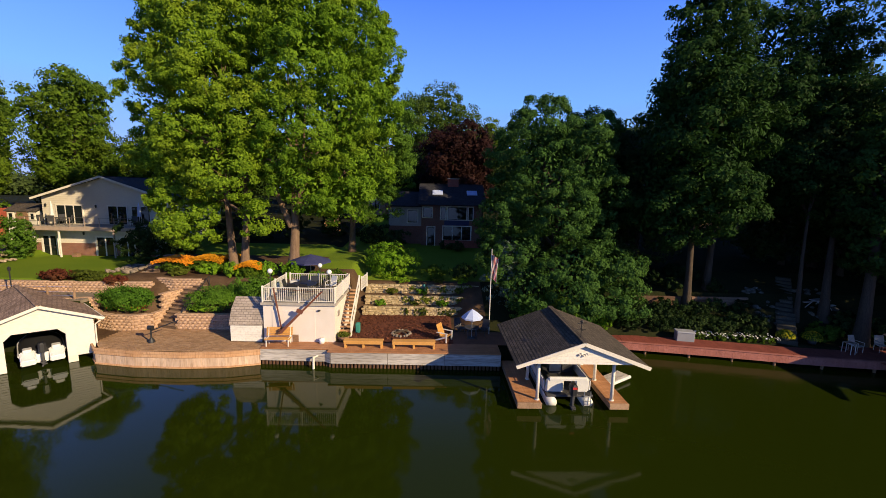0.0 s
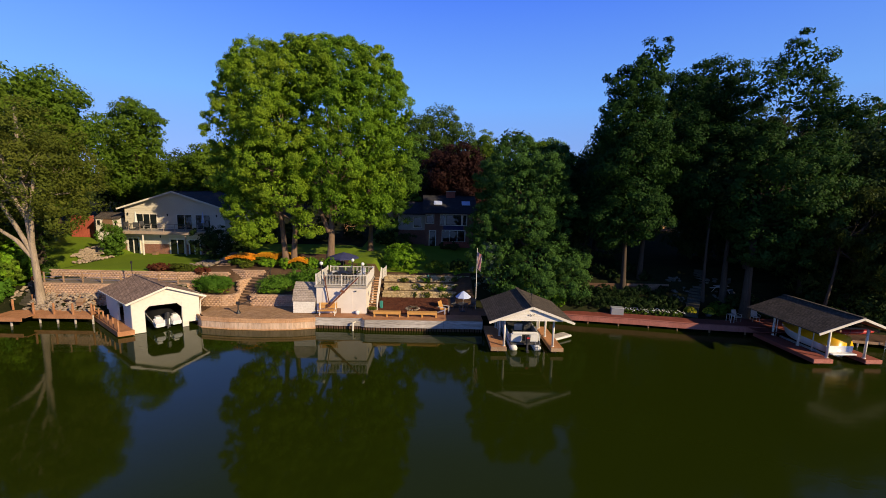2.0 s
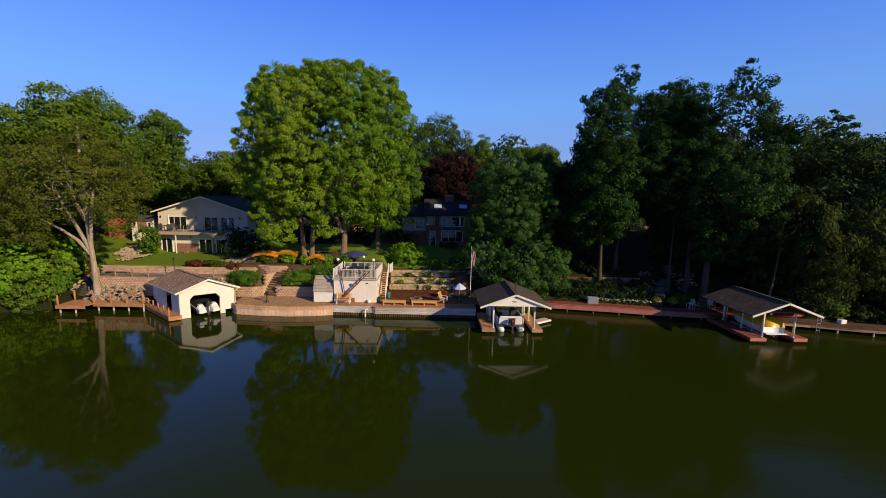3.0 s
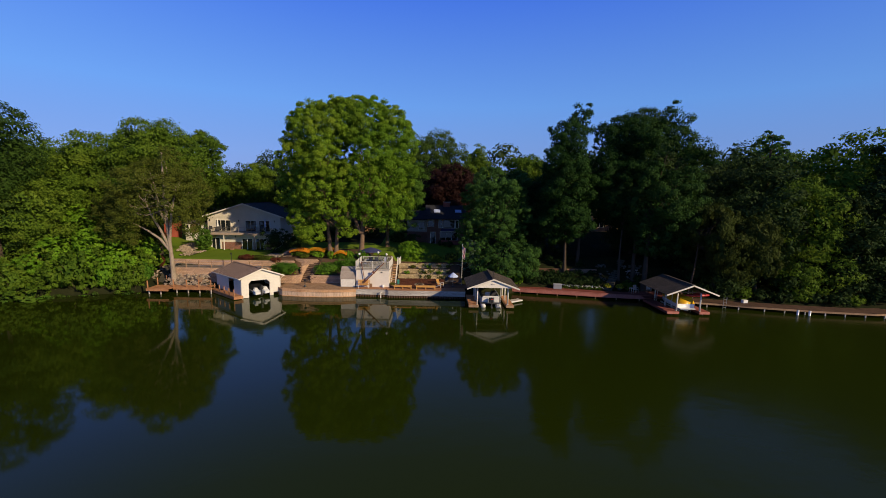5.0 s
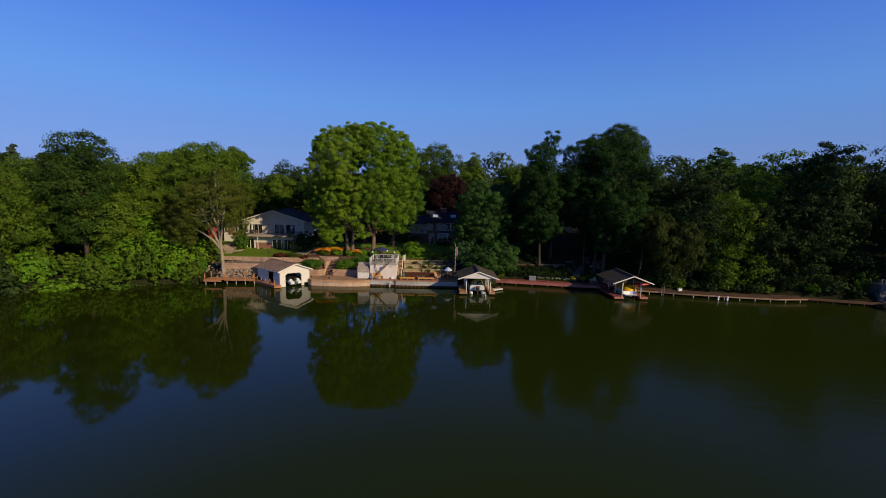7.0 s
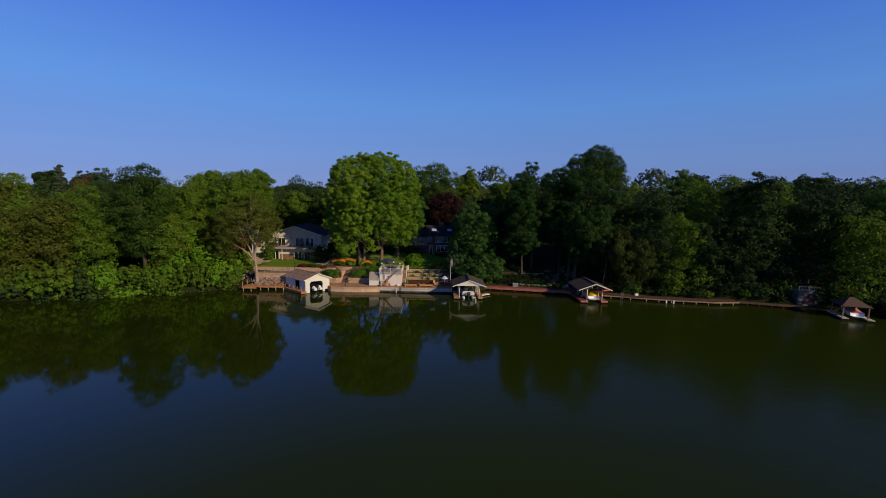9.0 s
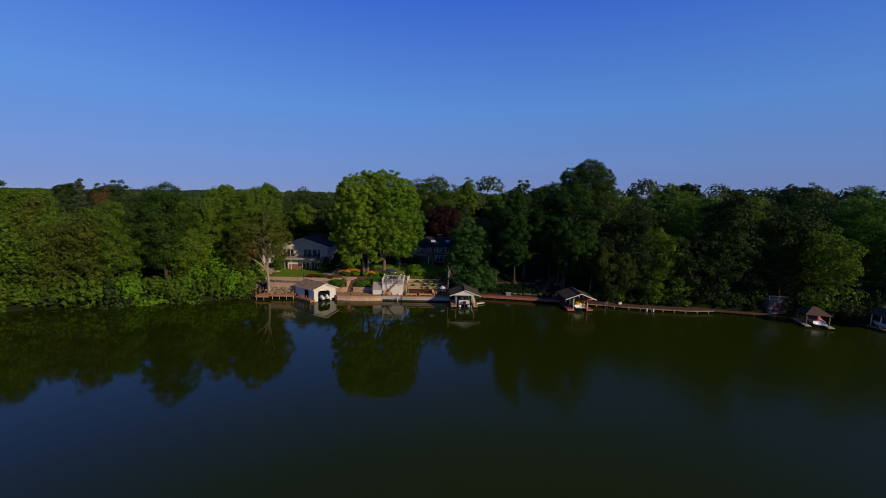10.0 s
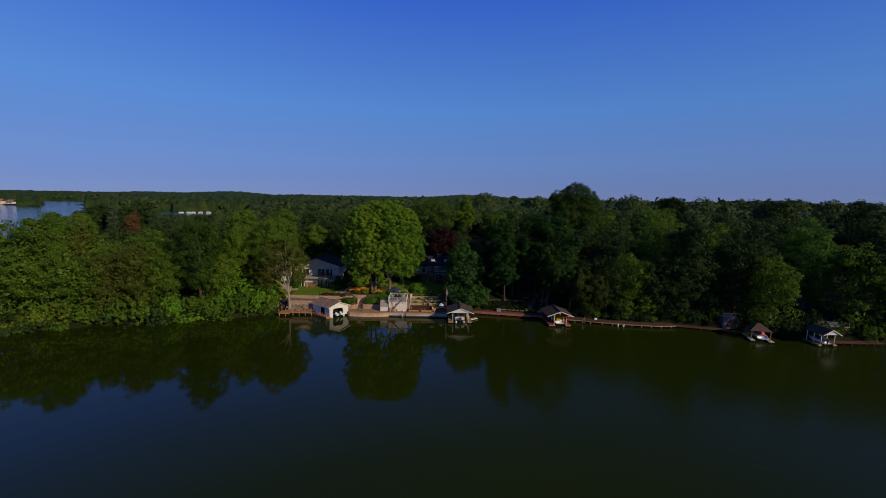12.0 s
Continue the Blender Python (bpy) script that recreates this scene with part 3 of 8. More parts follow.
# ---- trees ----
def leaf_quads(rng, centres, normals, size, droop=0.25, up=0.15, wild=0.30):
    """Diamond-shaped leaf sprays at the centres, facing roughly along the normals."""
    n = len(centres)
    nrm = normals + rng.normal(0, wild, (n, 3)) + np.array([0, 0, up])
    nrm /= np.linalg.norm(nrm, axis=1)[:, None] + 1e-9
    ref = rng.normal(0, 1, (n, 3))
    a = np.cross(nrm, ref)
    a /= np.linalg.norm(a, axis=1)[:, None] + 1e-9
    b = np.cross(nrm, a)
    s = (size * rng.uniform(0.6, 1.35, n))[:, None]
    tip = np.array([0, 0, -1.0]) * s * droop
    v = np.stack([centres - a * s * 0.5, centres - b * s * 0.33 + nrm * s * 0.10, centres + a * s * 0.55 + tip, centres + b * s * 0.33 + nrm * s * 0.10], 1)
    return v.reshape(-1, 3)


def leaf_tris(rng, centres, normals, size, droop=0.25, up=0.15, wild=0.30):
    """Small pointed leaves at the centres, facing roughly along the normals."""
    n = len(centres)
    nrm = normals + rng.normal(0, wild, (n, 3)) + np.array([0, 0, up])
    nrm /= np.linalg.norm(nrm, axis=1)[:, None] + 1e-9
    a = np.cross(nrm, rng.normal(0, 1, (n, 3)))
    a /= np.linalg.norm(a, axis=1)[:, None] + 1e-9
    b = np.cross(nrm, a)
    s = (size * rng.uniform(0.6, 1.35, n))[:, None]
    tip = np.array([0, 0, -1.0]) * s * droop
    v = np.stack([centres - a * s * 0.45 - b * s * 0.38, centres - a * s * 0.45 + b * s * 0.38, centres + a * s * 0.55 + tip], 1)
    return v.reshape(-1, 3)


def leaf_mesh(name, v, material):
    return fast_mesh(name, v, np.arange(len(v)).reshape(-1, 3), material)


def unit(rng, n):
    d = rng.normal(0, 1, (n, 3))
    return d / np.linalg.norm(d, axis=1)[:, None]


def crown_points(rng, lobes, clusters, per, spread, shell=0.8, flat=0.75):
    """Leaves on rounded clumps, which sit on the outside of the lobes."""
    A = np.array([l[:5] for l in lobes], float)
    area = A[:, 3] * (A[:, 3] + A[:, 4])
    pick = rng.choice(len(lobes), clusters * 3, p=area / area.sum())
    L = A[pick]
    d = unit(rng, clusters * 3)
    r3 = np.stack([L[:, 3], L[:, 3], L[:, 4]], 1)
    lump = 1 + 0.10 * np.sin(d[:, 0] * 7 + pick) * np.cos(d[:, 1] * 6 + 2 * pick)
    c = L[:, :3] + d * r3 * ((shell + (1 - shell) * rng.uniform(0, 1, len(d))) * lump)[:, None]
    inner = np.full(len(c), 9.0)
    for k, (x, y, z, r, h) in enumerate(A):
        q = np.sqrt(((c[:, 0] - x) / r) ** 2 + ((c[:, 1] - y) / r) ** 2 + ((c[:, 2] - z) / h) ** 2)
        inner = np.minimum(inner, np.where(pick == k, 9.0, q))
    keep = np.nonzero(inner > 0.72)[0][:clusters]
    c, d = c[keep], d[keep]
    rc = spread * rng.uniform(0.65, 1.35, len(c))
    c, d, rc = np.repeat(c, per, 0), np.repeat(d, per, 0), np.repeat(rc, per)
    a = unit(rng, len(c))
    a[:, 2] = a[:, 2] * 0.9 + 0.2
    dot = (a * d).sum(1)
    a = np.where((dot < -0.25)[:, None], a - 2 * dot[:, None] * d, a)
    p = c + a * np.array([1, 1, flat]) * (rc * rng.uniform(0.15, 1.0, len(c)) ** 0.5)[:, None]
    return p, a + d * 0.35


def crown_mesh(name, seed, lobes, clusters, per, spread, size, material, shell=0.8, flat=0.75, droop=0.25, core=0, gap=None):
    """Leaves on clumps over the lobes, and larger, shaded ones that fill the lobes."""
    rng = np.random.default_rng(seed)
    p, o = crown_points(rng, lobes, clusters, int(per * 1.7), spread, shell, flat)
    if gap:
        keep = ~((p[:, 0] > gap[0]) & (p[:, 0] < gap[1]) & (p[:, 2] < gap[2]) & (p[:, 1] < 1.0) & (rng.uniform(0, 1, len(p)) < 0.8))
        p, o = p[keep], o[keep]
    v = leaf_tris(rng, p, o, size * 0.87, droop, wild=0.5)
    if core:
        core = int(core * 1.5)
        A = np.array([l[:5] for l in lobes], float)
        w = A[:, 3] * (A[:, 3] + A[:, 4])
        L = A[rng.choice(len(A), core, p=w / w.sum())]
        d = unit(rng, core)
        c = L[:, :3] + d * np.stack([L[:, 3], L[:, 3], L[:, 4]], 1) * rng.uniform(0.45, 0.84, (core, 1))
        v = np.concatenate([v, leaf_tris(rng, c, d, size * 1.45, droop, wild=0.6)])
    return leaf_mesh(name, v, material)


def limb(bm, pts, radii, n=8):
    """A bent, tapering limb."""
    rings = []
    P = [Vector(p) for p in pts]
    for i, (c, r) in enumerate(zip(P, radii)):
        d = (P[min(i + 1, len(P) - 1)] - P[max(i - 1, 0)]).normalized()
        a = d.cross(Vector((0.3, 1, 0.1))).normalized()
        b = d.cross(a)
        rings.append([c + (a * math.cos(k * math.tau / n) + b * math.sin(k * math.tau / n)) * r * (1 + 0.08 * math.sin(3 * k + i)) for k in range(n)])
    rr = loft(bm, rings)
    bm.faces.new(rr[-1])


def trunk_mesh(seed, h, r, stems, lobes, forks=(), reach=0.8, lowest=0.35):
    """Trunk with a flare at the foot and limbs that go to the lobes. stems: (x, y, lean x, lean y)."""
    rnd = random.Random(seed)
    bm = bm_new()
    for f in forks:
        limb(bm, f, [r * 0.7, r * 0.6, r * 0.45, r * 0.2], 9)
    for sx, sy, lx, ly in stems:
        pts, rad = [], []
        for i in range(9):
            t = i / 8
            pts.append((sx + lx * t + 0.12 * math.sin(5 * t + seed), sy + ly * t + 0.1 * math.cos(4 * t + seed), h * t - 0.3 * (i == 0)))
            rad.append(r * (1.5 if i == 0 else 1.1 if i == 1 else 1.0) * (1 - 0.62 * t))
        limb(bm, pts, rad, 10)
        for lobe in lobes:
            t0 = rnd.uniform(lowest, max(0.8, lowest + 0.3))
            s = Vector((sx + lx * t0, sy + ly * t0, h * t0))
            e = Vector(lobe[:3])
            if (e - s).length > 11 or e.z < s.z - 1.5:
                continue
            mid = s.lerp(e, 0.5) + Vector((rnd.uniform(-.5, .5), rnd.uniform(-.5, .5), -0.5))
            limb(bm, [s, s.lerp(mid, 0.5), mid, s.lerp(e, reach)], [r * 0.42 * (1 - 0.4 * t0), r * 0.33, r * 0.22, r * 0.08], 7)
            for j in range(3):
                q = mid.lerp(e, 0.3 + 0.2 * j)
                w = q + Vector((rnd.uniform(-1, 1), rnd.uniform(-1, 1), rnd.uniform(0, 1.2))).normalized() * lobe[3] * 0.55
                limb(bm, [mid.lerp(q, 0.6), q.lerp(w, 0.5), w], [r * 0.14, r * 0.09, r * 0.03], 5)
    return bm


def tree(x, y, name, label, lobes, crown_args, trunk_args, leaf, bark, group="", rz=0):
    """A tree on the ground at x, y; lobes are ellipsoids (x, y, z, radius, half height) from its foot."""
    z = h_at(x, y)
    t = thing(name, x, y, z, rz, label, "tree", group)
    t_bm = trunk_mesh(trunk_args[0], trunk_args[1], trunk_args[2], trunk_args[3], lobes, trunk_args[4] if len(trunk_args) > 4 else (), lowest=trunk_args[5] if len(trunk_args) > 5 else 0.35)
    smooth(part("trunk", t_bm, bark, t))
    cr = new("crown", crown_mesh("crown", crown_args[0], lobes, crown_args[1], crown_args[2], crown_args[3], crown_args[4], leaf, **(crown_args[5] if len(crown_args) > 5 else {})))
    cr.parent = t
    return t


def dome_lobes(seed, r, zc, hh, n=9, core=0.62):
    """A rounded crown: a core and lobes round it."""
    rnd = random.Random(seed)
    out = [(0, 0, zc, r * core, hh * core)]
    for i in range(n):
        a = i * 2.399 + rnd.uniform(-.3, .3)
        u = -0.75 + 1.6 * (i + 0.5) / n
        k = math.sqrt(max(0.05, 1 - u * u))
        out.append((math.cos(a) * r * 0.62 * k, math.sin(a) * r * 0.62 * k, zc + u * hh * 0.62, r * rnd.uniform(0.34, 0.46), hh * rnd.uniform(0.26, 0.38)))
    return out


# the two great maples behind the terrace, which share one dome of leaves, and the finer tree beside them
def own(x, y, lobes):
    """Lobes given in the plan, from the foot of the tree at x, y."""
    return [(-13.3 + (lx + 13.3) * 1.06 - x, ly - y, lz - h_at(x, y), r, h) for lx, ly, lz, r, h in lobes]


tree(-15.1, 31.6, "maple_tree", "huge spreading maple with sunlit yellow-green leaves",
     own(-15.1, 31.6, [(-18.2, 33, 22.2, 3.9, 3.5), (-14.6, 33.8, 24.4, 3.4, 3.0), (-20.4, 32.5, 18.0, 2.8, 3.4), (-20.9, 33, 13.6, 2.5, 3.0), (-16.6, 30.6, 19.2, 3.2, 3.2), (-16.6, 30.0, 14.2, 3.0, 2.8), (-19.2, 32, 9.9, 2.4, 2.2),
                       (-18.0, 30.4, 8.2, 2.1, 2.0), (-14.8, 29.6, 11.6, 2.2, 2.0), (-13.6, 30.3, 15.6, 2.4, 2.7), (-14.9, 31.2, 21.8, 2.5, 2.6), (-17, 37, 20, 3.8, 5), (-16.6, 37, 14.5, 2.6, 3), (-13.2, 30.5, 8.3, 1.4, 1.4), (-16.8, 34, 17, 2.8, 4), (-15.6, 37.4, 25.3, 3.6, 3.4), (-18.6, 36.5, 23.4, 3.2, 3.4), (-18.4, 33.6, 24.4, 2.8, 2.5), (-20.6, 34, 21.2, 2.5, 2.6)]),
     (11, 1060, 94, 0.60, 0.207, dict(core=9000)), (4, 12, 0.30, [(-0.35, 0, -1.6, 1.0), (0.38, 0.1, 0.2, 0.6)]), LEAF_MAPLE, BARK_MAPLE)
tree(-11.2, 31.8, "maple_tree", "tall maple with a rounded sunlit crown and a forked trunk",
     own(-11.2, 31.8, [(-10.2, 33.6, 24.4, 3.5, 3.0), (-6.9, 33.5, 22.2, 3.1, 3.2), (-5.5, 33.5, 17.8, 2.5, 3.4), (-6.1, 33, 13, 2.6, 2.8), (-9.4, 30.6, 19.6, 3.0, 3.0), (-9.6, 30.3, 14.8, 2.8, 2.7), (-7.2, 31.5, 9.9, 2.2, 2.0), (-10.2, 30.8, 10.6, 2.0, 1.7),
                       (-9, 37, 19, 4.0, 5.2), (-9, 36, 12, 3.3, 3), (-11.0, 31.6, 22.4, 2.5, 2.3), (-7.4, 31, 16.5, 2.5, 2.7), (-11.6, 30.4, 17.4, 1.9, 2.2), (-11.8, 30.6, 13.0, 1.7, 1.8), (-10.6, 37.2, 25.3, 3.6, 3.5), (-12.8, 36.2, 25.8, 3.0, 3.0), (-7.6, 36.4, 23.2, 3.2, 3.4), (-7.3, 33.8, 24.2, 2.7, 2.5), (-5.6, 34, 20.8, 2.4, 2.6)]),
     (12, 960, 94, 0.60, 0.207, dict(core=8000)), (7, 13, 0.38, [(0, 0, 0.6, 1.0)], [((0.05, 0.1, 3.6), (-1.0, 0.2, 6.2), (-2.2, 0.3, 9.0), (-2.8, 0.5, 12.5))]), LEAF_MAPLE, BARK_MAPLE)
tree(-8.2, 40.5, "locust_tree", "slender tree with fine feathery green leaves", [(dx + 2.2, dy - 2.0, z, r, q) for dx, dy, z, r, q in dome_lobes(21, 4.9, 10.4, 7.0, 13)] + [(3.2, -4, 5.2, 2.2, 1.8), (0.4, -4.5, 6.0, 2.2, 2.0)],
     (13, 300, 110, 0.70, 0.20, dict(core=1800, flat=0.6)), (9, 12, 0.30, [(0, 0, 0.9, -0.8)]), LEAF_LOCUST, BARK_MAPLE)
# the dense tree beside the swimming deck
tree(9.6, 31.4, "linden_tree", "dense dark green tree with branches down to the bank", dome_lobes(31, 5.4, 8.6, 7.2, 14) + [(-3.6, -2.2, 3.2, 2.4, 2.2), (0.5, -3.4, 2.6, 2.6, 1.9), (3.6, -2.8, 2.4, 2.2, 1.8), (-3.0, -3.8, 1.2, 2.0, 1.5), (0.4, -4.6, 0.8, 2.2, 1.5), (3.4, -4.2, 0.6, 1.9, 1.4), (-1.5, 0, 13.2, 2.2, 2.0), (2.6, 0.5, 12.6, 2.0, 1.8), (-3.6, 0, 10.8, 2.0, 2.0), (-4.6, -1.0, 6.4, 2.0, 2.2)],
     (14, 560, 112, 0.56, 0.185, dict(core=7000)), (12, 10, 0.32, [(0, 0, 0.3, 0.2)]), LEAF_LINDEN, BARK)
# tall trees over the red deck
# their near-black leaf colour stands in for deep shade
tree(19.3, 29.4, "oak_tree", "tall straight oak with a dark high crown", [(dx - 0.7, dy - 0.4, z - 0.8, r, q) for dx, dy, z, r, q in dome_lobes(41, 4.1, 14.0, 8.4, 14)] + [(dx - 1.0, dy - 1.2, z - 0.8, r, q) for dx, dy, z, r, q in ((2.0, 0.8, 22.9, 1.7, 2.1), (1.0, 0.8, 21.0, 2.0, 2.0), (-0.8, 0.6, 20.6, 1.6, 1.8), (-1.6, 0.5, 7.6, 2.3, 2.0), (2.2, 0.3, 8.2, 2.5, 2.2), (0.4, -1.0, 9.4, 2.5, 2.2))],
     (15, 340, 84, 0.80, 0.23, dict(core=6000)), (14, 17, 0.23, [(0, 0, -0.3, 0.2)], (), 0.45), LEAF_OAK_SHADE, BARK)
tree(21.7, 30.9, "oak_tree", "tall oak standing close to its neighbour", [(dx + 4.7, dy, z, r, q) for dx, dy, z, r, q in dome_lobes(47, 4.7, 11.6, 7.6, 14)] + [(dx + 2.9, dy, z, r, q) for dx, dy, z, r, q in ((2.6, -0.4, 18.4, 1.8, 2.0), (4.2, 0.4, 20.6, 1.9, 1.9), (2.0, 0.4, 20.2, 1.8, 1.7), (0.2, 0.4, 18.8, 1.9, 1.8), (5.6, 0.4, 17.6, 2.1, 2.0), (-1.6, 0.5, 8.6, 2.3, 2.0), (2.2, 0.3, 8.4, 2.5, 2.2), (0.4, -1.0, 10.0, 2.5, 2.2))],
     (16, 370, 84, 0.80, 0.23, dict(core=6000)), (15, 17, 0.22, [(0, 0, 0.9, 0.2)], (), 0.5), LEAF_OAK_SHADE, BARK)
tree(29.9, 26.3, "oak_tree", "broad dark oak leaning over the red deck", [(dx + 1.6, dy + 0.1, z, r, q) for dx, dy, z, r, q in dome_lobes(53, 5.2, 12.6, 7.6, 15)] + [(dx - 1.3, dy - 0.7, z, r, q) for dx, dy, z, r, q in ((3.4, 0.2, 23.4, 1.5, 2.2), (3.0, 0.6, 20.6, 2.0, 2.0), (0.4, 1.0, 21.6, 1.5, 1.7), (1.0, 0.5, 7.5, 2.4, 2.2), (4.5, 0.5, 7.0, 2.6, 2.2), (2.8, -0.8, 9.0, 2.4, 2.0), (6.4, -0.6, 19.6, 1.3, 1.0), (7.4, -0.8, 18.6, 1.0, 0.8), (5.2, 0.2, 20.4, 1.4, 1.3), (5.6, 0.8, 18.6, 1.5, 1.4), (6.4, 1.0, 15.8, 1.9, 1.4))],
     (17, 390, 84, 0.80, 0.23, dict(core=6000)), (16, 15, 0.36, [(0, 0, 0.4, 0.3)], (), 0.5), LEAF_OAK_SHADE, BARK)
# lake-side lobes added to keep the sun off the deck and bank
tree(34.6, 23.4, "willow_tree", "small tree with hanging feathery olive-green branches", [(dx + 1.6, dy, z, r, q) for dx, dy, z, r, q in dome_lobes(59, 4.2, 9.2, 3.8, 11)] + [(2.4, -1.5, 6.0, 1.6, 1.9), (5.2, -0.8, 5.6, 1.6, 2.0), (6.4, 0, 6.6, 1.8, 2.2), (2.2, -3.4, 7.4, 2.3, 2.4), (5.4, -3.6, 8.4, 2.4, 2.6), (0.2, -2.6, 9.8, 2.2, 2.2), (3.4, -3.4, 5.2, 2.0, 1.6), (5.8, -4.0, 5.8, 2.0, 1.8)],
     (18, 300, 90, 0.62, 0.24, dict(droop=0.8, flat=1.3)), (18, 9, 0.16, [(0, 0, 0.3, -0.4)], (), 0.72), LEAF_WILLOW, BARK)
# the leaning tree beside the jetty
tree(-35.5, 25.4, "cottonwood_tree", "pale-barked tree with thin olive-green leaves by the jetty", [(dx - 1.0, dy + 0.5, z, r, q) for dx, dy, z, r, q in dome_lobes(61, 6.2, 11.8, 6.0, 18, core=0.35)] + [(-4.8, -0.6, 7.0, 1.6, 1.6), (2.6, -0.4, 8.4, 1.8, 1.8), (-6.6, -0.3, 7.4, 1.9, 1.9), (-7.4, 0.5, 10.4, 2.1, 2.0), (-4.8, -0.8, 9.4, 1.9, 1.8), (-8.4, 0.8, 8.2, 1.7, 1.6), (0, 0.5, 16.0, 2.4, 1.8)],
     (19, 520, 70, 0.80, 0.19, dict(shell=0.55, core=1500, gap=(-3.4, 1.8, 13.4))), (20, 17.5, 0.27, [(0, 0, -0.6, 0.4)], [((-0.1, 0.05, 4.4), (-1.2, -0.2, 6.1), (-2.6, -0.4, 7.2), (-4.4, -0.5, 8.2)), ((-0.1, 0.05, 4.7), (-1.1, -0.2, 7.4), (-2.0, -0.3, 9.2), (-2.8, -0.4, 11.5)), ((-0.15, 0.1, 5.6), (0.4, -0.3, 8.2), (0.9, -0.4, 10.6), (1.6, -0.5, 13.2)), ((-0.2, 0.15, 7.6), (-1.0, -0.4, 10.2), (-1.0, -0.6, 12.6), (-1.6, -0.6, 15.0))], 0.55), LEAF_OLIVE, BARK_PALE)
# big trees farther back
def plain_tree(x, y, top, r, seed, leaf, name="broadleaf_tree", label="large green broadleaf tree", clusters=260, size=0.62, low=0.25):
    z = h_at(x, y)
    h = top - z
    zc, hh = h * (0.5 + low / 2), h * (0.5 - low / 2) * 1.08
    return tree(x, y, name, label, dome_lobes(seed, r, zc, hh, 12), (seed, int(clusters * 0.42), 82, 1.0 + r * 0.055, size * 0.59, dict(core=2400, shell=0.88, flat=0.74)), (seed, h * 0.62, 0.2 + r * 0.03, [(0, 0, 0.2, 0.2)]), leaf, BARK)


z_elm = h_at(51.6, 74.5)
tree(51.6, 74.5, "elm_tree", "very tall elm rising over the other trees", [(x * 1.22, y * 1.22, 35.2 - (33.6 - z) * 1.22 - z_elm, r * 1.22, h * 1.22) for x, y, z, r, h in ((0, 0, 24, 5.5, 7.5), (-3.6, -0.5, 28.6, 3.6, 3.2), (0.2, -1.5, 30.4, 3.8, 3.2), (3.8, 0, 29.0, 3.6, 3.2), (-5.4, 0, 24.5, 3.0, 3.4), (5.4, 0, 24.9, 3.0, 3.4), (-3.0, -3.5, 24, 3.2, 3.4), (2.6, -3.8, 25, 3.2, 3.4), (-4.2, -1.5, 18.5, 3.2, 3.4), (3.8, -1.8, 18.5, 3.2, 3.4), (0, -3.5, 17, 3.2, 3.2), (0, -1.0, 28.4, 4.6, 4.4), (-2.6, 1.0, 27.4, 3.8, 3.8), (2.8, 1.0, 27.2, 3.8, 3.8))],
     (101, 520, 80, 1.3, 0.32, dict(core=7000)), (101, 20, 0.5, [(0, 0, 0.2, 0.2)]), LEAF_ASH, BARK)
plain_tree(-56.4, 23.6, 26.2, 5.0, 121, LEAF_ASH, "maple_tree", "dark green upright maple at the lake edge", 460, 0.5, low=0.05)
plain_tree(-42.0, 32.5, 24.6, 6.0, 102, LEAF_MID, "ash_tree", "large round sunlit tree behind the jetty", 640, 0.55)
plain_tree(-50.4, 31.0, 23.0, 3.8, 125, LEAF_MID, "ash_tree", "light green tree between its taller neighbours", 420, 0.5, low=0.1)
plain_tree(-59.6, 54, 26.6, 4.3, 127, LEAF_MID, "ash_tree", "leafy green tree behind the red garage", 420, 0.6, low=0.1)
plain_tree(-48.4, 56, 27.2, 5.2, 103, LEAF_MID, "ash_tree", "round green tree behind the garden shed", 420, 0.6, low=0.02)
plain_tree(-0.4, 77, 30.4, 8.4, 104, LEAF_ASH, "ash_tree", "tall dark tree behind the brick house", 420, 0.6)
plain_tree(-3.8, 66, 17.5, 5.4, 123, LEAF_DARK, "ash_tree", "dark green tree behind the roof", 210, 0.6, low=0.05)
plain_tree(7.5, 64, 18.0, 5.6, 124, LEAF_DARK, "ash_tree", "dark green tree behind the roof", 210, 0.6, low=0.05)
plain_tree(3.2, 56.5, 20.6, 5.0, 105, LEAF_PURPLE, "beech_tree", "purple-leaved beech behind the brick house", 420, 0.6, low=0.1)
plain_tree(-41, 63, 20.5, 5.2, 106, LEAF_MID, "ash_tree", "dark green tree behind the roof", 240, 0.6, low=0.02)
plain_tree(-28, 60, 20.0, 6.0, 107, LEAF_ASH, "ash_tree", "dark green tree behind the roof", 210, 0.6)
plain_tree(13.8, 113, 31.0, 4.8, 108, LEAF_MID, "poplar_tree", "slim tall tree far behind the houses", 240, 0.7)
plain_tree(24, 80, 25.5, 6.0, 109, LEAF_MID, "ash_tree", "round tree far behind the houses", 280, 0.7)
plain_tree(91.0, 20.5, 27.0, 5.8, 112, LEAF_LOCUST, "broadleaf_tree", "bright green tree hanging over the water", 460, 0.6, low=0.0)
plain_tree(136, 155, 34.4, 8.0, 113, LEAF_DARK, "broadleaf_tree", "tall tree standing out of the woods", 220, 0.9)
plain_tree(63.4, 22.8, 26.4, 5.4, 126, LEAF_DARK, "broadleaf_tree", "tall dark tree at the lake edge", 360, 0.6, low=0.0)
plain_tree(175, 130, 33.6, 9.0, 114, LEAF_DARK, "broadleaf_tree", "large tree standing out of the woods", 300, 0.8)
plain_tree(113, 30, 32.5, 7.0, 115, LEAF_DARK, "broadleaf_tree", "large dark tree at the lake edge", 340, 0.7, low=0.05)
plain_tree(-91.4, 22, 25.6, 6.2, 116, LEAF_MID, "broadleaf_tree", "broad green tree at the lake edge", 340, 0.7, low=0.05)
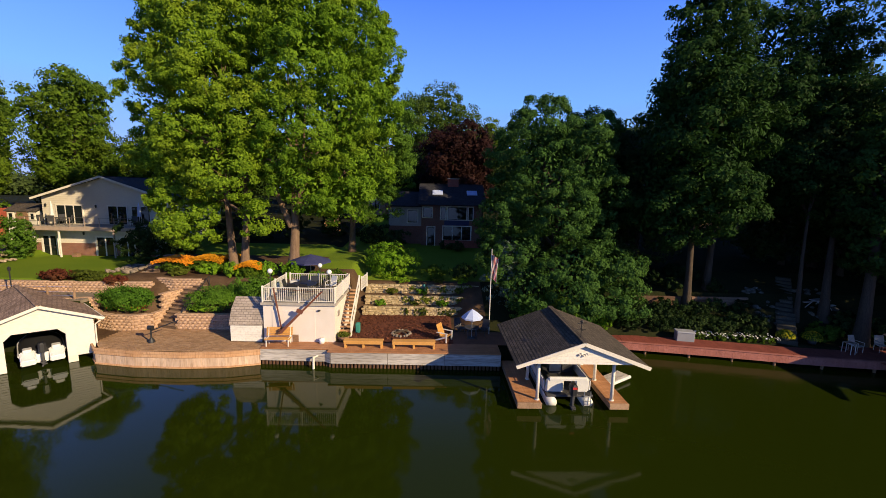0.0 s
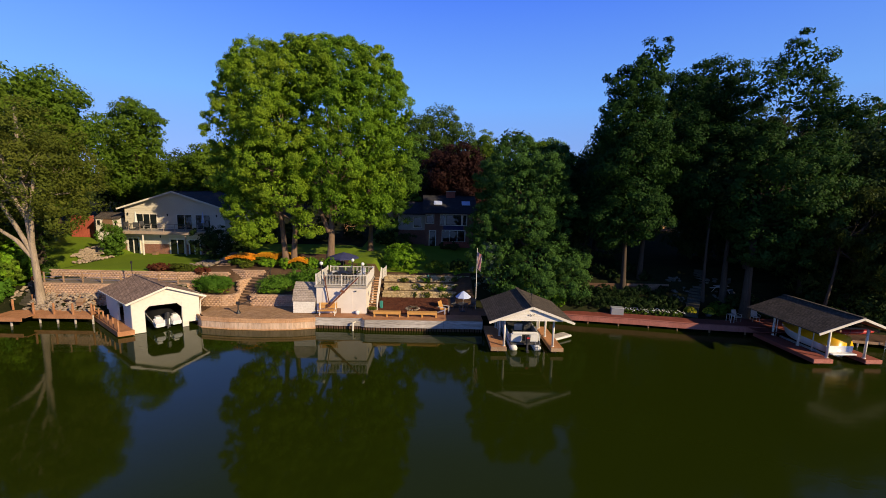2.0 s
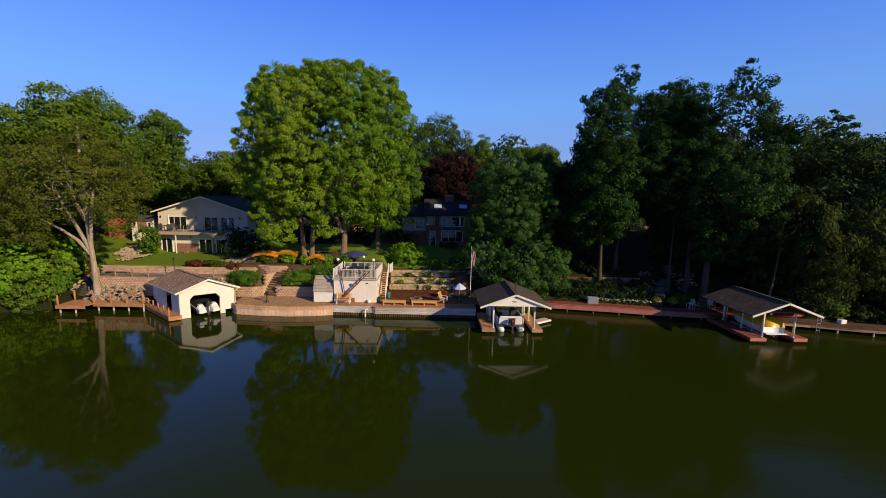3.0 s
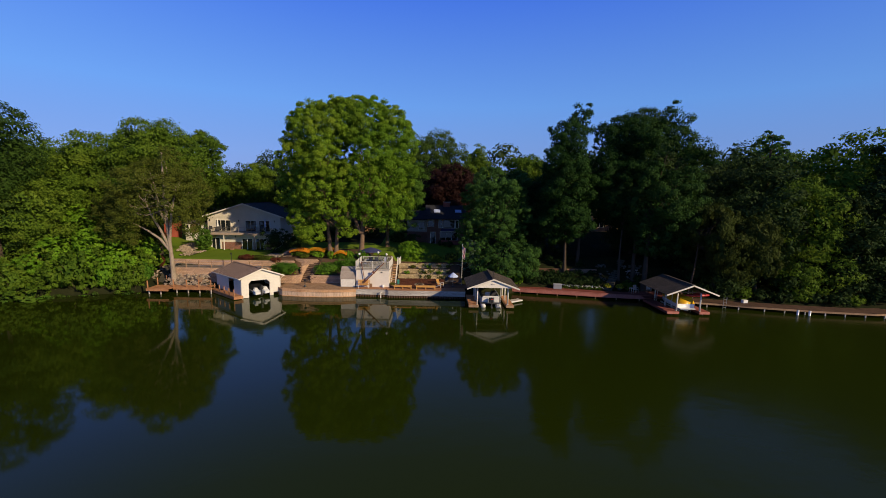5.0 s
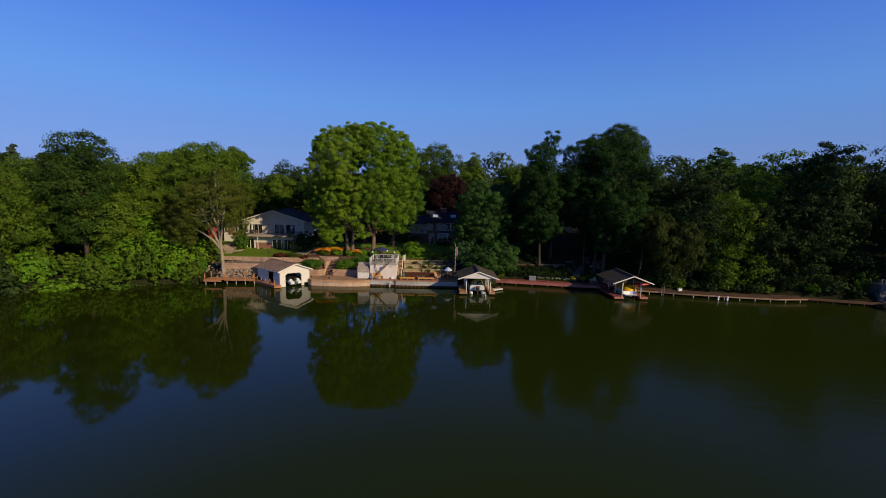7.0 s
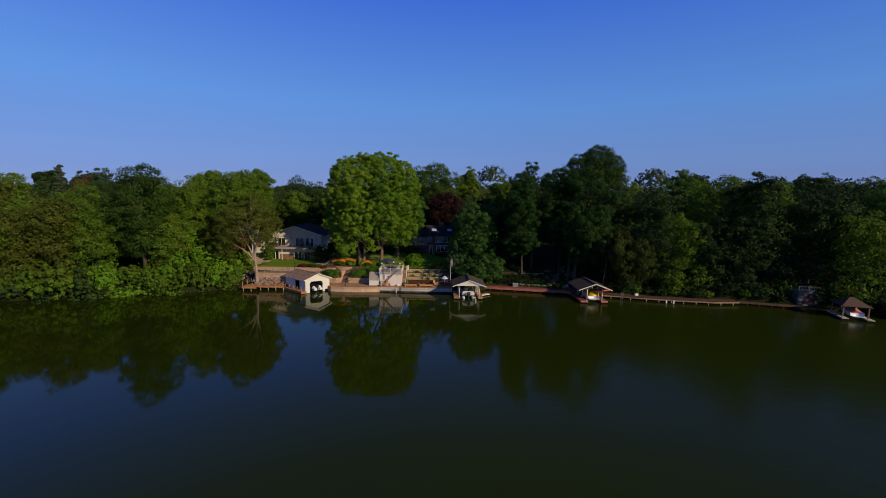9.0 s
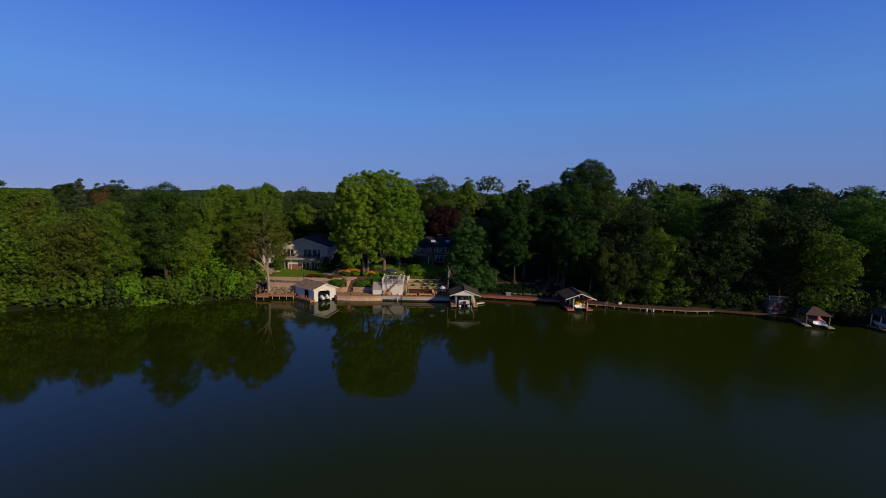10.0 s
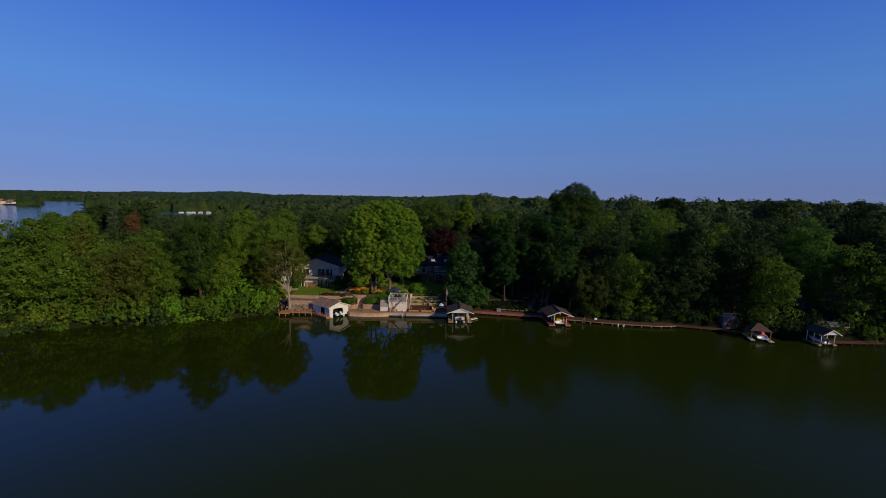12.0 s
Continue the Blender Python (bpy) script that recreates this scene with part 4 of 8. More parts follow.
plain_tree(-122, 75, 26.0, 4.4, 117, LEAF_DARK, "broadleaf_tree", "dark upright tree before the far lake", 220, 0.8, low=0.1)
plain_tree(-107, 45, 23.6, 7.2, 128, LEAF_MID, "broadleaf_tree", "broad domed tree over the lakeside woods", 420, 0.7, low=0.05)
plain_tree(-89.3, 60, 22.6, 6.0, 129, LEAF_DARK, "broadleaf_tree", "dark round tree over the lakeside woods", 300, 0.7, low=0.05)
plain_tree(-77.3, 60, 22.6, 6.4, 130, LEAF_OLIVE, "broadleaf_tree", "olive-brown tree over the lakeside woods", 300, 0.7, low=0.05)
plain_tree(-115.5, 85, 27.0, 6.6, 118, LEAF_DARK, "broadleaf_tree", "dark round tree before the far lake", 220, 0.8, low=0.1)
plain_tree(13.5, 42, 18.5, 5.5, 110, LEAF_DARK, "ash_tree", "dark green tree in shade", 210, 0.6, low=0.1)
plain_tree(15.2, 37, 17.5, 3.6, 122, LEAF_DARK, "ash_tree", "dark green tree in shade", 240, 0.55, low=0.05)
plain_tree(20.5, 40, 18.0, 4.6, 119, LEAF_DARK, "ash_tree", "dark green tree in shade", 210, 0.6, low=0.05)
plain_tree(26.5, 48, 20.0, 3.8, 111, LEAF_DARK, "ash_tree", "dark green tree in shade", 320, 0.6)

for x, y, r0, lean, sd in ((27.1, 28.5, 0.15, 0.5, 141), (29.4, 28.6, 0.27, 0.2, 142)):
    tree(x, y, "ash_tree", "slim dark-barked tree beside the woodland steps", [(a + lean, b + 1.0, z + 1.0, r, q) for a, b, z, r, q in dome_lobes(sd, 3.0, 11.0, 3.6, 9)],
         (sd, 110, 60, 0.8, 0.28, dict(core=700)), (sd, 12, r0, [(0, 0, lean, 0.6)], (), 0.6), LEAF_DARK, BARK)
# a white pine: tiers of level branches with needle tufts
def pine(x, y, top, r, seed, label):
    z = h_at(x, y)
    h = top - z
    rnd = random.Random(seed)
    t = thing("pine_tree", x, y, z, 0, label, "tree")
    bm = bm_new()
    limb(bm, [(0, 0, -0.3), (0.1, 0, h * 0.4), (-0.1, 0.1, h * 0.75), (0, 0, h)], [0.42, 0.3, 0.18, 0.04], 9)
    lobes = []
    for i in range(26):
        k = i / 25
        zz = h * (0.40 + 0.58 * k)
        a = i * 2.4 + rnd.uniform(-.4, .4)
        d = r * (1.05 - 0.75 * k) * rnd.uniform(0.65, 1.1)
        e = (math.cos(a) * d, math.sin(a) * d, zz + 0.16 * d)
        limb(bm, [(0, 0, zz - 0.3), (e[0] * 0.5, e[1] * 0.5, zz - 0.1), e], [0.10, 0.07, 0.02], 5)
        for f in (0.55, 0.95):
            lobes.append((e[0] * f, e[1] * f, zz + 0.12 * d * f + 0.15, 0.95 - 0.35 * k, 0.42))
    smooth(part("trunk", bm, BARK, t))
    cr = new("crown", crown_mesh("crown", seed, lobes, 300, 26, 0.5, 0.34, LEAF_LINDEN, flat=0.4, droop=-0.5, core=400))
    cr.parent = t


pine(63.6, 48.0, 26.3, 5.0, 131, "white pine with level tiers of branches above the woods")

def spruce(x, y, top, r, seed, label):
    z = h_at(x, y)
    h = top - z
    rnd = random.Random(seed)
    t = thing("spruce_tree", x, y, z, 0, label, "tree")
    bm = bm_new()
    limb(bm, [(0, 0, -0.3), (0, 0, h * 0.5), (0, 0, h)], [0.3, 0.2, 0.03], 7)
    smooth(part("trunk", bm, BARK, t))
    lobes = []
    for i in range(44):
        k = (i / 43) ** 0.8
        a, d = i * 2.4, r * (1.0 - 0.93 * k) * rnd.uniform(0.5, 0.85)
        lobes.append((math.cos(a) * d, math.sin(a) * d, h * (0.08 + 0.88 * k), 0.4 + 0.9 * (1 - k), 0.35 + 0.4 * (1 - k)))
    cr = new("crown", crown_mesh("crown", seed, lobes, 170, 20, 0.6, 0.5, LEAF_SPRUCE, flat=0.5, core=700))
    cr.parent = t


spruce(-110.5, 67.0, 26.4, 3.6, 151, "grey-green spruce standing out of the lakeside woods")
plain_tree(-103.5, 66.0, 23.6, 2.6, 152, LEAF_RUST, "broadleaf_tree", "thin rusty-leaved tree beside the spruce", 140, 0.7, low=0.1)

# woods on the shore: a few meshes shared by many trees
KINDS = []
for k, (leaf, hh, r) in enumerate(2 * ((LEAF_MID, 20, 5.6), (LEAF_DARK, 20, 5.4), (LEAF_DARK, 18, 4.8), (LEAF_MID, 17, 6.0), (LEAF_OLIVE, 20, 5.0))):
    lobes = dome_lobes(200 + k, r, hh * 0.56, hh * 0.44, 13) + [(r * 0.5, -r * 0.5, hh * 0.2, r * 0.45, hh * 0.14), (-r * 0.5, -r * 0.3, hh * 0.18, r * 0.45, hh * 0.14), (0, r * 0.5, hh * 0.2, r * 0.45, hh * 0.14)]
    base = thing("woodland_tree", 0, 0, 0, label="leafy woodland tree at the lake edge", category="tree", group="woods along the shore")
    tb = part("trunk", trunk_mesh(30 + k, hh * 0.6, 0.28, [(0, 0, 0.3, 0.2)], lobes[1:6]), BARK, base)
    cr = new("crown", crown_mesh("crown", 300 + k, lobes, 146 if k < 5 else 76, 44 if k < 5 else 33, 1.3 if k < 5 else 1.4, 0.355 if k < 5 else 0.46, leaf, shell=0.9, flat=0.68, core=1900 if k < 5 else 1000))
    cr.parent = base
    KINDS.append([base, False])


def wood(x, y, kind, s, turn, sz=1.0):
    base, used = KINDS[kind]
    m = pose(x, y, h_at(x, y) - 0.15, 0, 0, turn)
    if used:
        t = copy_thing(base, m)
    else:
        t = base
        t.matrix_basis = m
        KINDS[kind][1] = True
    t.scale = (s, s, s * sz)


# left shore woods, then right shore woods, then the hill behind
WOODS = [(-52.5, 25, 3, .75), (-63, 20.5, 0, .85), (-60, 30, 1, 1.1), (-68, 18.5, 2, .95), (-73, 17, 4, .8), (-78, 15, 1, 1.0), (-84, 13.5, 3, 1.0),
         (-90, 10.5, 1, 1.05), (-97, 9, 0, .95), (-105, 8, 2, 1.1), (-71, 28, 0, 1.1), (-80, 26, 1, 1.15), (-90, 24, 2, 1.2), (-101, 22, 0, 1.15), (-55, 38, 2, .95), (-64, 38, 3, 1.2), (-76, 40, 1, 1.02), (-60, 50, 0, 1.15),
         (-115, 15, 1, 1.1), (-125, 3, 0, 1.0), (-88, 40, 2, 1.15), (-100, 40, 4, 1.15),
         (40, 26.5, 2, .85), (44.5, 24.5, 1, .84), (49.5, 23.5, 0, .84), (55, 23, 2, .95), (60.5, 22.5, 1, .9), (62, 31, 3, 1.3), (50, 33, 1, 1.05), (66, 24, 2, 1.1), (75, 22, 1, 1.04), (78, 14.5, 0, .85), (82, 22.5, 2, 1.05),
         (97, 14, 0, 1.1), (104, 10, 2, 1.2), (112, 8, 1, 1.2), (122, 6, 0, 1.1), (77, 37, 3, 1.2), (90, 33, 1, 1.04), (55, 46, 1, .98), (70, 50, 0, .96), (73, 62, 3, 1.25), (88, 52, 2, 1.06), (100, 40, 1, 1.02), (115, 25, 2, 1.2), (35, 36, 2, 1.1), (42, 40, 1, 1.05), (17.5, 36, 2, .72), (32.5, 36.5, 2, .75), (35, 33.2, 1, .75), (12.4, 37, 2, .62), (38, 29.5, 1, .7),
         (-53, 60, 1, .8), (-48, 70, 2, .85), (-36, 70, 1, .85), (-31, 64, 2, .7), (-22, 72, 1, .9), (-16, 82, 0, .9), (-62, 74, 3, .9), (-75, 66, 1, .85), (-90, 62, 0, .8), (-70, 92, 2, .85), (-50, 95, 1, .95), (-34, 96, 0, .95), (-2, 96, 1, .95), (12, 84, 2, .85), (30, 98, 0, .95), (34, 68, 1, .9), (46, 96, 2, 1.0), (68, 84, 0, 1.0), (84, 78, 1, 1.0), (104, 66, 2, 1.0), (120, 52, 1, 1.0), (98, 98, 0, 1.05), (135, 80, 2, 1.1), (-104, 84, 1, .75)]
rw = random.Random(5)
for x, y, k, s in WOODS:
    s = s * (0.92 if x < -80 else 0.95 if x < -59 else 1.0) * (0.89 if x < -59 and y > 19 else 1.0)
    if x < 0 and k in (1, 2) and y < 35:
        k = 3 if k == 1 else 4
    wood(x, y, k % 5 + (5 if y > 45 or abs(x) > 76 else 0), s, rw.uniform(0, 360), rw.uniform(0.92, 1.1))

# far woods: crowns over the hill, joined
rng = np.random.default_rng(77)
vs = []
for i in range(3200):
    y = 118 + 510 * rng.uniform() ** 1.5 if i < 1700 else 560 + 1500 * rng.uniform() ** 1.3
    x = rng.uniform(-1.12, 1.12) * (y + 75)
    if i >= 2700:
        y = rng.uniform(900, 1200)
        x = rng.uniform(-1.0, -0.55) * (y + 75)
    z = h_at(x, y)
    if z < 0 or (y < 75 and -45 < x < 20):
        continue
    r = rng.uniform(3.5, 6.5)
    top = rng.uniform(9, 15) if y > 90 else rng.uniform(9, 13)
    if x < -0.55 * (y + 73):
        top = min(top, 7.5)
    elif x > -30 and y < 200:
        top += 3.5
    if i % 9 == 0 and x > 0.1 * (y + 75) and 110 < y < 420:
        top = rng.uniform(30.5, 33.5) - z
        r = rng.uniform(5.5, 8.0)
    n = int(np.clip(14500 / (y + 40), 16, 100))
    if y > 560:
        r = rng.uniform(5, 9)
        top = rng.uniform(10, 19)
    if y < 185:
        n = 270
    d = unit(rng, n)
    d[:, 2] = np.abs(d[:, 2]) * 1.0 - 0.15
    d[:, 1] = np.where(d[:, 1] > 0.45, -d[:, 1], d[:, 1])
    c = np.array([x, y, z + top - r]) + d * np.array([r, r, r * 1.05]) * rng.uniform(0.8, 1.08, (n, 1))
    knob = 1 + 0.12 * np.sin(d[:, 0] * 9 + i) * np.sin(d[:, 2] * 8 + i * 0.7)
    c[:, :2] = np.array([x, y]) + (c[:, :2] - np.array([x, y])) * knob[:, None]
    vs.append(leaf_tris(rng, c, d, (22.0 if y < 185 else 27.0) / math.sqrt(n) * 0.66 * r / 5))
v = np.concatenate(vs)
far = new("far_woods", leaf_mesh("far_woods", v, LEAF_FAR))
tagged(far, "rolling green woods covering the hill behind the houses", "woods", kind="stuff")
# woods to the horizon: a lumpy canopy of crowns
CANOPY = surface("far_canopy_leaves", (0.027, 0.051, 0.015), (0.060, 0.092, 0.022), (0.012, 0.025, 0.009), scale=0.035, fine=0.30, rough=0.9, bump=0.0, spec=0.05)
ax = np.linspace(-1.15, 1.15, 440)
dist = 150 * (4200 / 150) ** np.linspace(0, 1, 130)
PX, PD = np.meshgrid(ax, dist)
X, Y = PX * (PD + 75), PD
Z = height(X, Y)
wx, wy = X + 4 * np.sin(Y * 0.11), Y + 4 * np.sin(X * 0.13 + 1)
size = 1 + (PD / 900)
lump = 4.5 * np.abs(np.sin(wx * 0.31 / size)) * np.abs(np.sin(wy * 0.29 / size)) ** 0.7 + rng.uniform(0, 1.6, X.shape) + 5 * rng.uniform(0, 1, X.shape) ** 3 * (PD > 500)
lump = lump + 2.5 * np.sin(X * 0.013 + 2) * np.sin(Y * 0.017)
hill = 20 * np.clip(np.sin(PX * 9.0 + 0.4) + 0.4 * np.sin(PX * 23), 0, 1.2) * np.clip((Y - 1500) / 1200, 0, 1)
low = np.where((PX < -0.42) & (Y < 420), 4.5, 0.0) + np.where((np.hypot(X + 838, Y - 715) < 55) | (np.hypot(X + 830, Y - 940) < 45), 30.0, 0.0)
top = np.where(Z > 0, Z + 7.0 + lump * np.clip(PD / 500, 0.7, 1.6) + hill - low, -1.0)
top = np.where(low > 20, -1.0, top)
idx = np.arange(X.size).reshape(X.shape)
quads = np.stack([idx[:-1, :-1], idx[:-1, 1:], idx[1:, 1:], idx[1:, :-1]], -1).reshape(-1, 4)
horizon = new("horizon_woods", fast_mesh("horizon_woods", np.stack([X, Y, top], -1).reshape(-1, 3), quads, CANOPY))
tagged(horizon, "distant wooded shore and hills on the horizon", "woods", kind="stuff")

# ---- boat canopies ----
def roof_planes(T, half, length, ze, zr, over, material, name, parent, course=0.17, y0=0.0):
    """A gable roof; each slope is one stepped sheet of overlapping courses. T maps (u across, v along, z) to a place."""
    for side in (-1, 1):
        n = max(4, int(round(math.hypot(half + over, zr - ze) / course)))
        prof = [(half + over, ze - 0.06)]
        for i in range(n):
            a, b = i / n, (i + 1) / n
            prof.append(((half + over) * (1 - a), ze + (zr - ze) * a + 0.014))
            prof.append(((half + over) * (1 - b) + 0.01, ze + (zr - ze) * b + 0.004))
        prof += [(0.0, zr), (0.0, zr - 0.06)]
        bm = bm_new()
        loft(bm, [[T(side * u, y0, z) for u, z in prof], [T(side * u, y0 + length, z) for u, z in prof]])
        for v in (y0, y0 + length):
            bm.faces.new([bm.verts.new(T(side * u, v, z)) for u, z in prof])
        bmesh.ops.remove_doubles(bm, verts=bm.verts, dist=0.0005)
        bmesh.ops.recalc_face_normals(bm, faces=bm.faces)
        part(name, bm, material, parent)
    bm = bm_new()
    beam(bm, T(0, y0, zr + 0.03), T(0, y0 + length, zr + 0.03), 0.26, 0.05)
    part("ridge_cap", bm, material, parent)


def straight(u, v, z):
    return (u, v, z)


def fascia(T, half, over, ze, zr, y, material, parent, w=0.20):
    for side in (-1, 1):
        bm = bm_new()
        a, b = Vector(T(side * (half + over), y, ze - 0.06)), Vector(T(0, y, zr - 0.06))
        beam(bm, a, b, 0.05, w)
        part("fascia_board", bm, material, parent)


def canopy(name, x, y, label, length, half, deck_l, deck_r, deck_mat, post_mat, pediment, rows):
    """An open boat canopy on two finger decks; its ridge runs away from the lake. x, y: middle of its front at the water."""
    t = thing(name, x, y, 0, 0, label, "boat canopy", "boat shelters")
    roof_planes(straight, half - 0.25, length, 2.72, 3.88, 0.25, SHINGLE_DARK, "roof_slope", t, y0=-0.5)
    fascia(straight, half - 0.25, 0.25, 2.72, 3.88, -0.52, TRIM, t, 0.17)
    ceil = bm_new()
    for s in (-1, 1):
        hexa(ceil, [(min(s * (half - .1), 0), -0.4, 2.62 if s < 0 else 3.76), (max(s * (half - .1), 0), -0.4, 3.76 if s < 0 else 2.62), (max(s * (half - .1), 0), length - .6, 3.76 if s < 0 else 2.62), (min(s * (half - .1), 0), length - .6, 2.62 if s < 0 else 3.76),
                    (min(s * (half - .1), 0), -0.4, 2.66 if s < 0 else 3.8), (max(s * (half - .1), 0), -0.4, 3.8 if s < 0 else 2.66), (max(s * (half - .1), 0), length - .6, 3.8 if s < 0 else 2.66), (min(s * (half - .1), 0), length - .6, 2.66 if s < 0 else 3.8)])
    part("soffit", ceil, WOOD_BROWN, t)
    px = [(deck_l[1] - 0.14), (deck_r[0] + 0.2)]
    for yy in rows:
        for u in px:
            bm = bm_new()
            tube(bm, (u, yy, 0.45), (u, yy, 2.78), 0.085, n=12)
            tube(bm, (u, yy, 0.45), (u, yy, 0.52), 0.12, n=12)
            smooth(part("post", bm, post_mat, t))
    for u in px:
        bm = bm_new()
        box(bm, u - 0.07, u + 0.07, -0.1, length - 0.8, 2.70, 2.86)
        part("side_beam", bm, TRIM if pediment else WOOD_BROWN, t)
    for yy in rows:
        bm = bm_new()
        box(bm, px[0] + 0.08, px[1] - 0.08, yy - 0.05, yy + 0.05, 2.71, 2.84)
        part("tie_beam", bm, TRIM if pediment else WOOD_BROWN, t)
    if pediment:
        bm = bm_new()
        w = half - 0.62
        z0 = 2.78
        n = 7
        for i in range(n):
            a, b = i / n, (i + 1) / n
            wa, wb = w * (1 - a), w * (1 - b)
            za, zb = z0 + 0.86 * a, z0 + 0.86 * b
            hexa(bm, [(-wa, -0.34, za), (wa, -0.34, za), (wa, -0.28, za), (-wa, -0.28, za), (-wb, -0.315, zb), (wb, -0.315, zb), (wb, -0.28, zb), (-wb, -0.28, zb)])
        part("gable_siding", bm, WHITE, t)
        bm = bm_new()
        for k in range(5):
            ball(bm, (-0.2 + 0.1 * k, -0.38, 3.25 + 0.05 * math.sin(k * 2.1)), 0.055, 8, 6)
        part("shell_ornament", bm, TRIM, t, "small white carved ornament")
    for (a, b), side in ((deck_l, "left"), (deck_r, "right")):
        n = 34
        pb = part("deck_board", softbox(bm_new(), a, b, 0.3, 0.3 + (length - 1.0) / n - 0.012, 0.44, 0.49, 0.006), deck_mat, t)
        for i in range(1, n):
            o = new("deck_board", pb.data)
            o.parent = t
            o.location = (0, (length - 1.0) * i / n, 0)
        bm = bm_new()
        softbox(bm, a - 0.03, b + 0.03, 0.22, 0.3, 0.20, 0.49, 0.01)
        part("front_rim_board", bm, WOOD_STEP if pediment else WOOD_PINK, t)
        for u in (a, b):
            bm = bm_new()
            box(bm, u - 0.03, u + 0.03, 0.3, length - 0.7, 0.2, 0.44)
            part("side_rim_board", bm, WOOD_BROWN if pediment else WOOD_RED, t)
        for yy in rows:
            bm = bm_new()
            tube(bm, ((a + b) / 2, yy, -1.5), ((a + b) / 2, yy, 0.42), 0.09, n=10)
            part("pile", bm, WOOD_BROWN, t)
    return t


canopy("boat_canopy", 7.25, 18.2, "open boat canopy with charcoal shingles and white posts", 5.9, 3.15, (-2.82, -1.66), (1.75, 2.66), WOOD_ORANGE, WHITE, True, (0.6, 2.8, 4.8))
canopy("boat_canopy", 30.4, 16.75, "open boat canopy with dark roof over red finger decks", 6.6, 3.1, (-2.4, -1.0), (1.5, 2.7), WOOD_RED, WHITE, False, (0.6, 3.0, 5.4))


# ---- boathouse with garage opening ----
AX, AY = Vector((0.815, 0.58, 0)), Vector((-0.79, 0.613, 0))


def skew(u, v, z):
    p = AX * u + AY * v
    return (p.x, p.y, z)


def siding(bm, T, u0, u1, v, z0, z1, lap=0.15, depth=0.04, out=-1, along="u"):
    """Lap siding on a wall face: courses that stand proud at the foot. The face looks to out * v (or out * u)."""
    n = max(1, int(round((z1 - z0) / lap)))
    for i in range(n):
        a, b = z0 + (z1 - z0) * i / n, z0 + (z1 - z0) * (i + 1) / n
        def q(s, d, z):
            return T(s, v + out * d, z) if along == "u" else T(v + out * d, s, z)
        hexa(bm, [q(u0, depth, a), q(u1, depth, a), q(u1, 0, a), q(u0, 0, a), q(u0, depth * 0.25, b), q(u1, depth * 0.25, b), q(u1, 0, b), q(u0, 0, b)])


def gable_siding(bm, T, half, v, z0, zr, lap=0.15, depth=0.04, out=-1):
    n = max(1, int(round((zr - z0) / lap)))
    for i in range(n):
        a, b = i / n, (i + 1) / n
        wa, wb, za, zb = half * (1 - a), half * (1 - b), z0 + (zr - z0) * a, z0 + (zr - z0) * b
        hexa(bm, [T(-wa, v + out * depth, za), T(wa, v + out * depth, za), T(wa, v, za), T(-wa, v, za), T(-wb, v + out * depth * .25, zb), T(wb, v + out * depth * .25, zb), T(wb, v, zb), T(-wb, v, zb)])


def slab(T, u0, u1, v0, v1, z0, z1):
    bm = bm_new()
    hexa(bm, [T(u0, v0, z0), T(u1, v0, z0), T(u1, v1, z0), T(u0, v1, z0), T(u0, v0, z1), T(u1, v0, z1), T(u1, v1, z1), T(u0, v1, z1)])
    return bm


bh = thing("boathouse", -22.4, 22.65, 0, 0, "cream-sided boathouse with tan shingle roof and open garage mouth", "boathouse", "boat shelters")
W, LEN = 2.34, 6.6
part("wall", slab(skew, -W, -1.5, 0, 0.14, 0.02, 2.6), CREAM, bh)
part("wall", slab(skew, 1.05, W, 0, 0.14, 0.4, 2.6), CREAM, bh)
part("wall", slab(skew, 1.05, 1.5, 0, 0.14, 0.02, 0.4), CREAM, bh)
part("lintel", slab(skew, -1.5, 1.05, 0, 0.14, 2.18, 2.6), CREAM, bh)
bm = bm_new()
for a, b in ((-W, -1.5), (1.05, W)):
    siding(bm, skew, a, b, 0.0, 0.95 if a < 0 else 0.42, 2.6)
siding(bm, skew, -1.5, 1.05, 0.0, 2.2, 2.6)
siding(bm, skew, -W, -1.5, 0.0, 0.05, 0.95)
gable_siding(bm, skew, W, 0.0, 2.6, 3.62)
part("front_siding", bm, CREAM, bh)
for u, s in ((-1.5, 1), (1.05, -1)):
    bm = bm_new()
    hexa(bm, [skew(u, -0.01, 1.85), skew(u + s * 0.02, -0.01, 1.85), skew(u + s * 0.02, 0.13, 1.85), skew(u, 0.13, 1.85), skew(u, -0.01, 2.19), skew(u + s * 0.34, -0.01, 2.19), skew(u + s * 0.34, 0.13, 2.19), skew(u, 0.13, 2.19)])
    bmesh.ops.recalc_face_normals(bm, faces=bm.faces)
    part("corner_brace", bm, CREAM, bh)
part("gable_wall", slab(skew, -W * 0.98, W * 0.98, 0.02, 0.12, 2.6, 2.75), CREAM, bh)
part("wall", slab(skew, W - 0.12, W, 0.14, LEN, 0.9, 2.6), CREAM, bh)
part("wall", slab(skew, -W, W, LEN, LEN + 0.12, 0.5, 2.6), CREAM, bh)
bm = bm_new()
gable_siding(bm, skew, W, LEN + 0.12, 2.6, 3.62, out=1)
part("back_gable", bm, CREAM, bh)
# lake-side wall with its open doorway
part("wall", slab(skew, -W, -W + 0.12, 0.14, 1.9, 0.45, 2.6), CREAM, bh)
part("wall", slab(skew, -W, -W + 0.12, 3.5, LEN, 0.45, 2.6), CREAM, bh)
part("wall", slab(skew, -W, -W + 0.12, 1.9, 3.5, 2.25, 2.6), CREAM, bh)
bm = bm_new()
siding(bm, skew, 0.0, 1.9, -W, 0.45, 2.6, along="v")
siding(bm, skew, 3.5, LEN, -W, 0.45, 2.6, along="v")
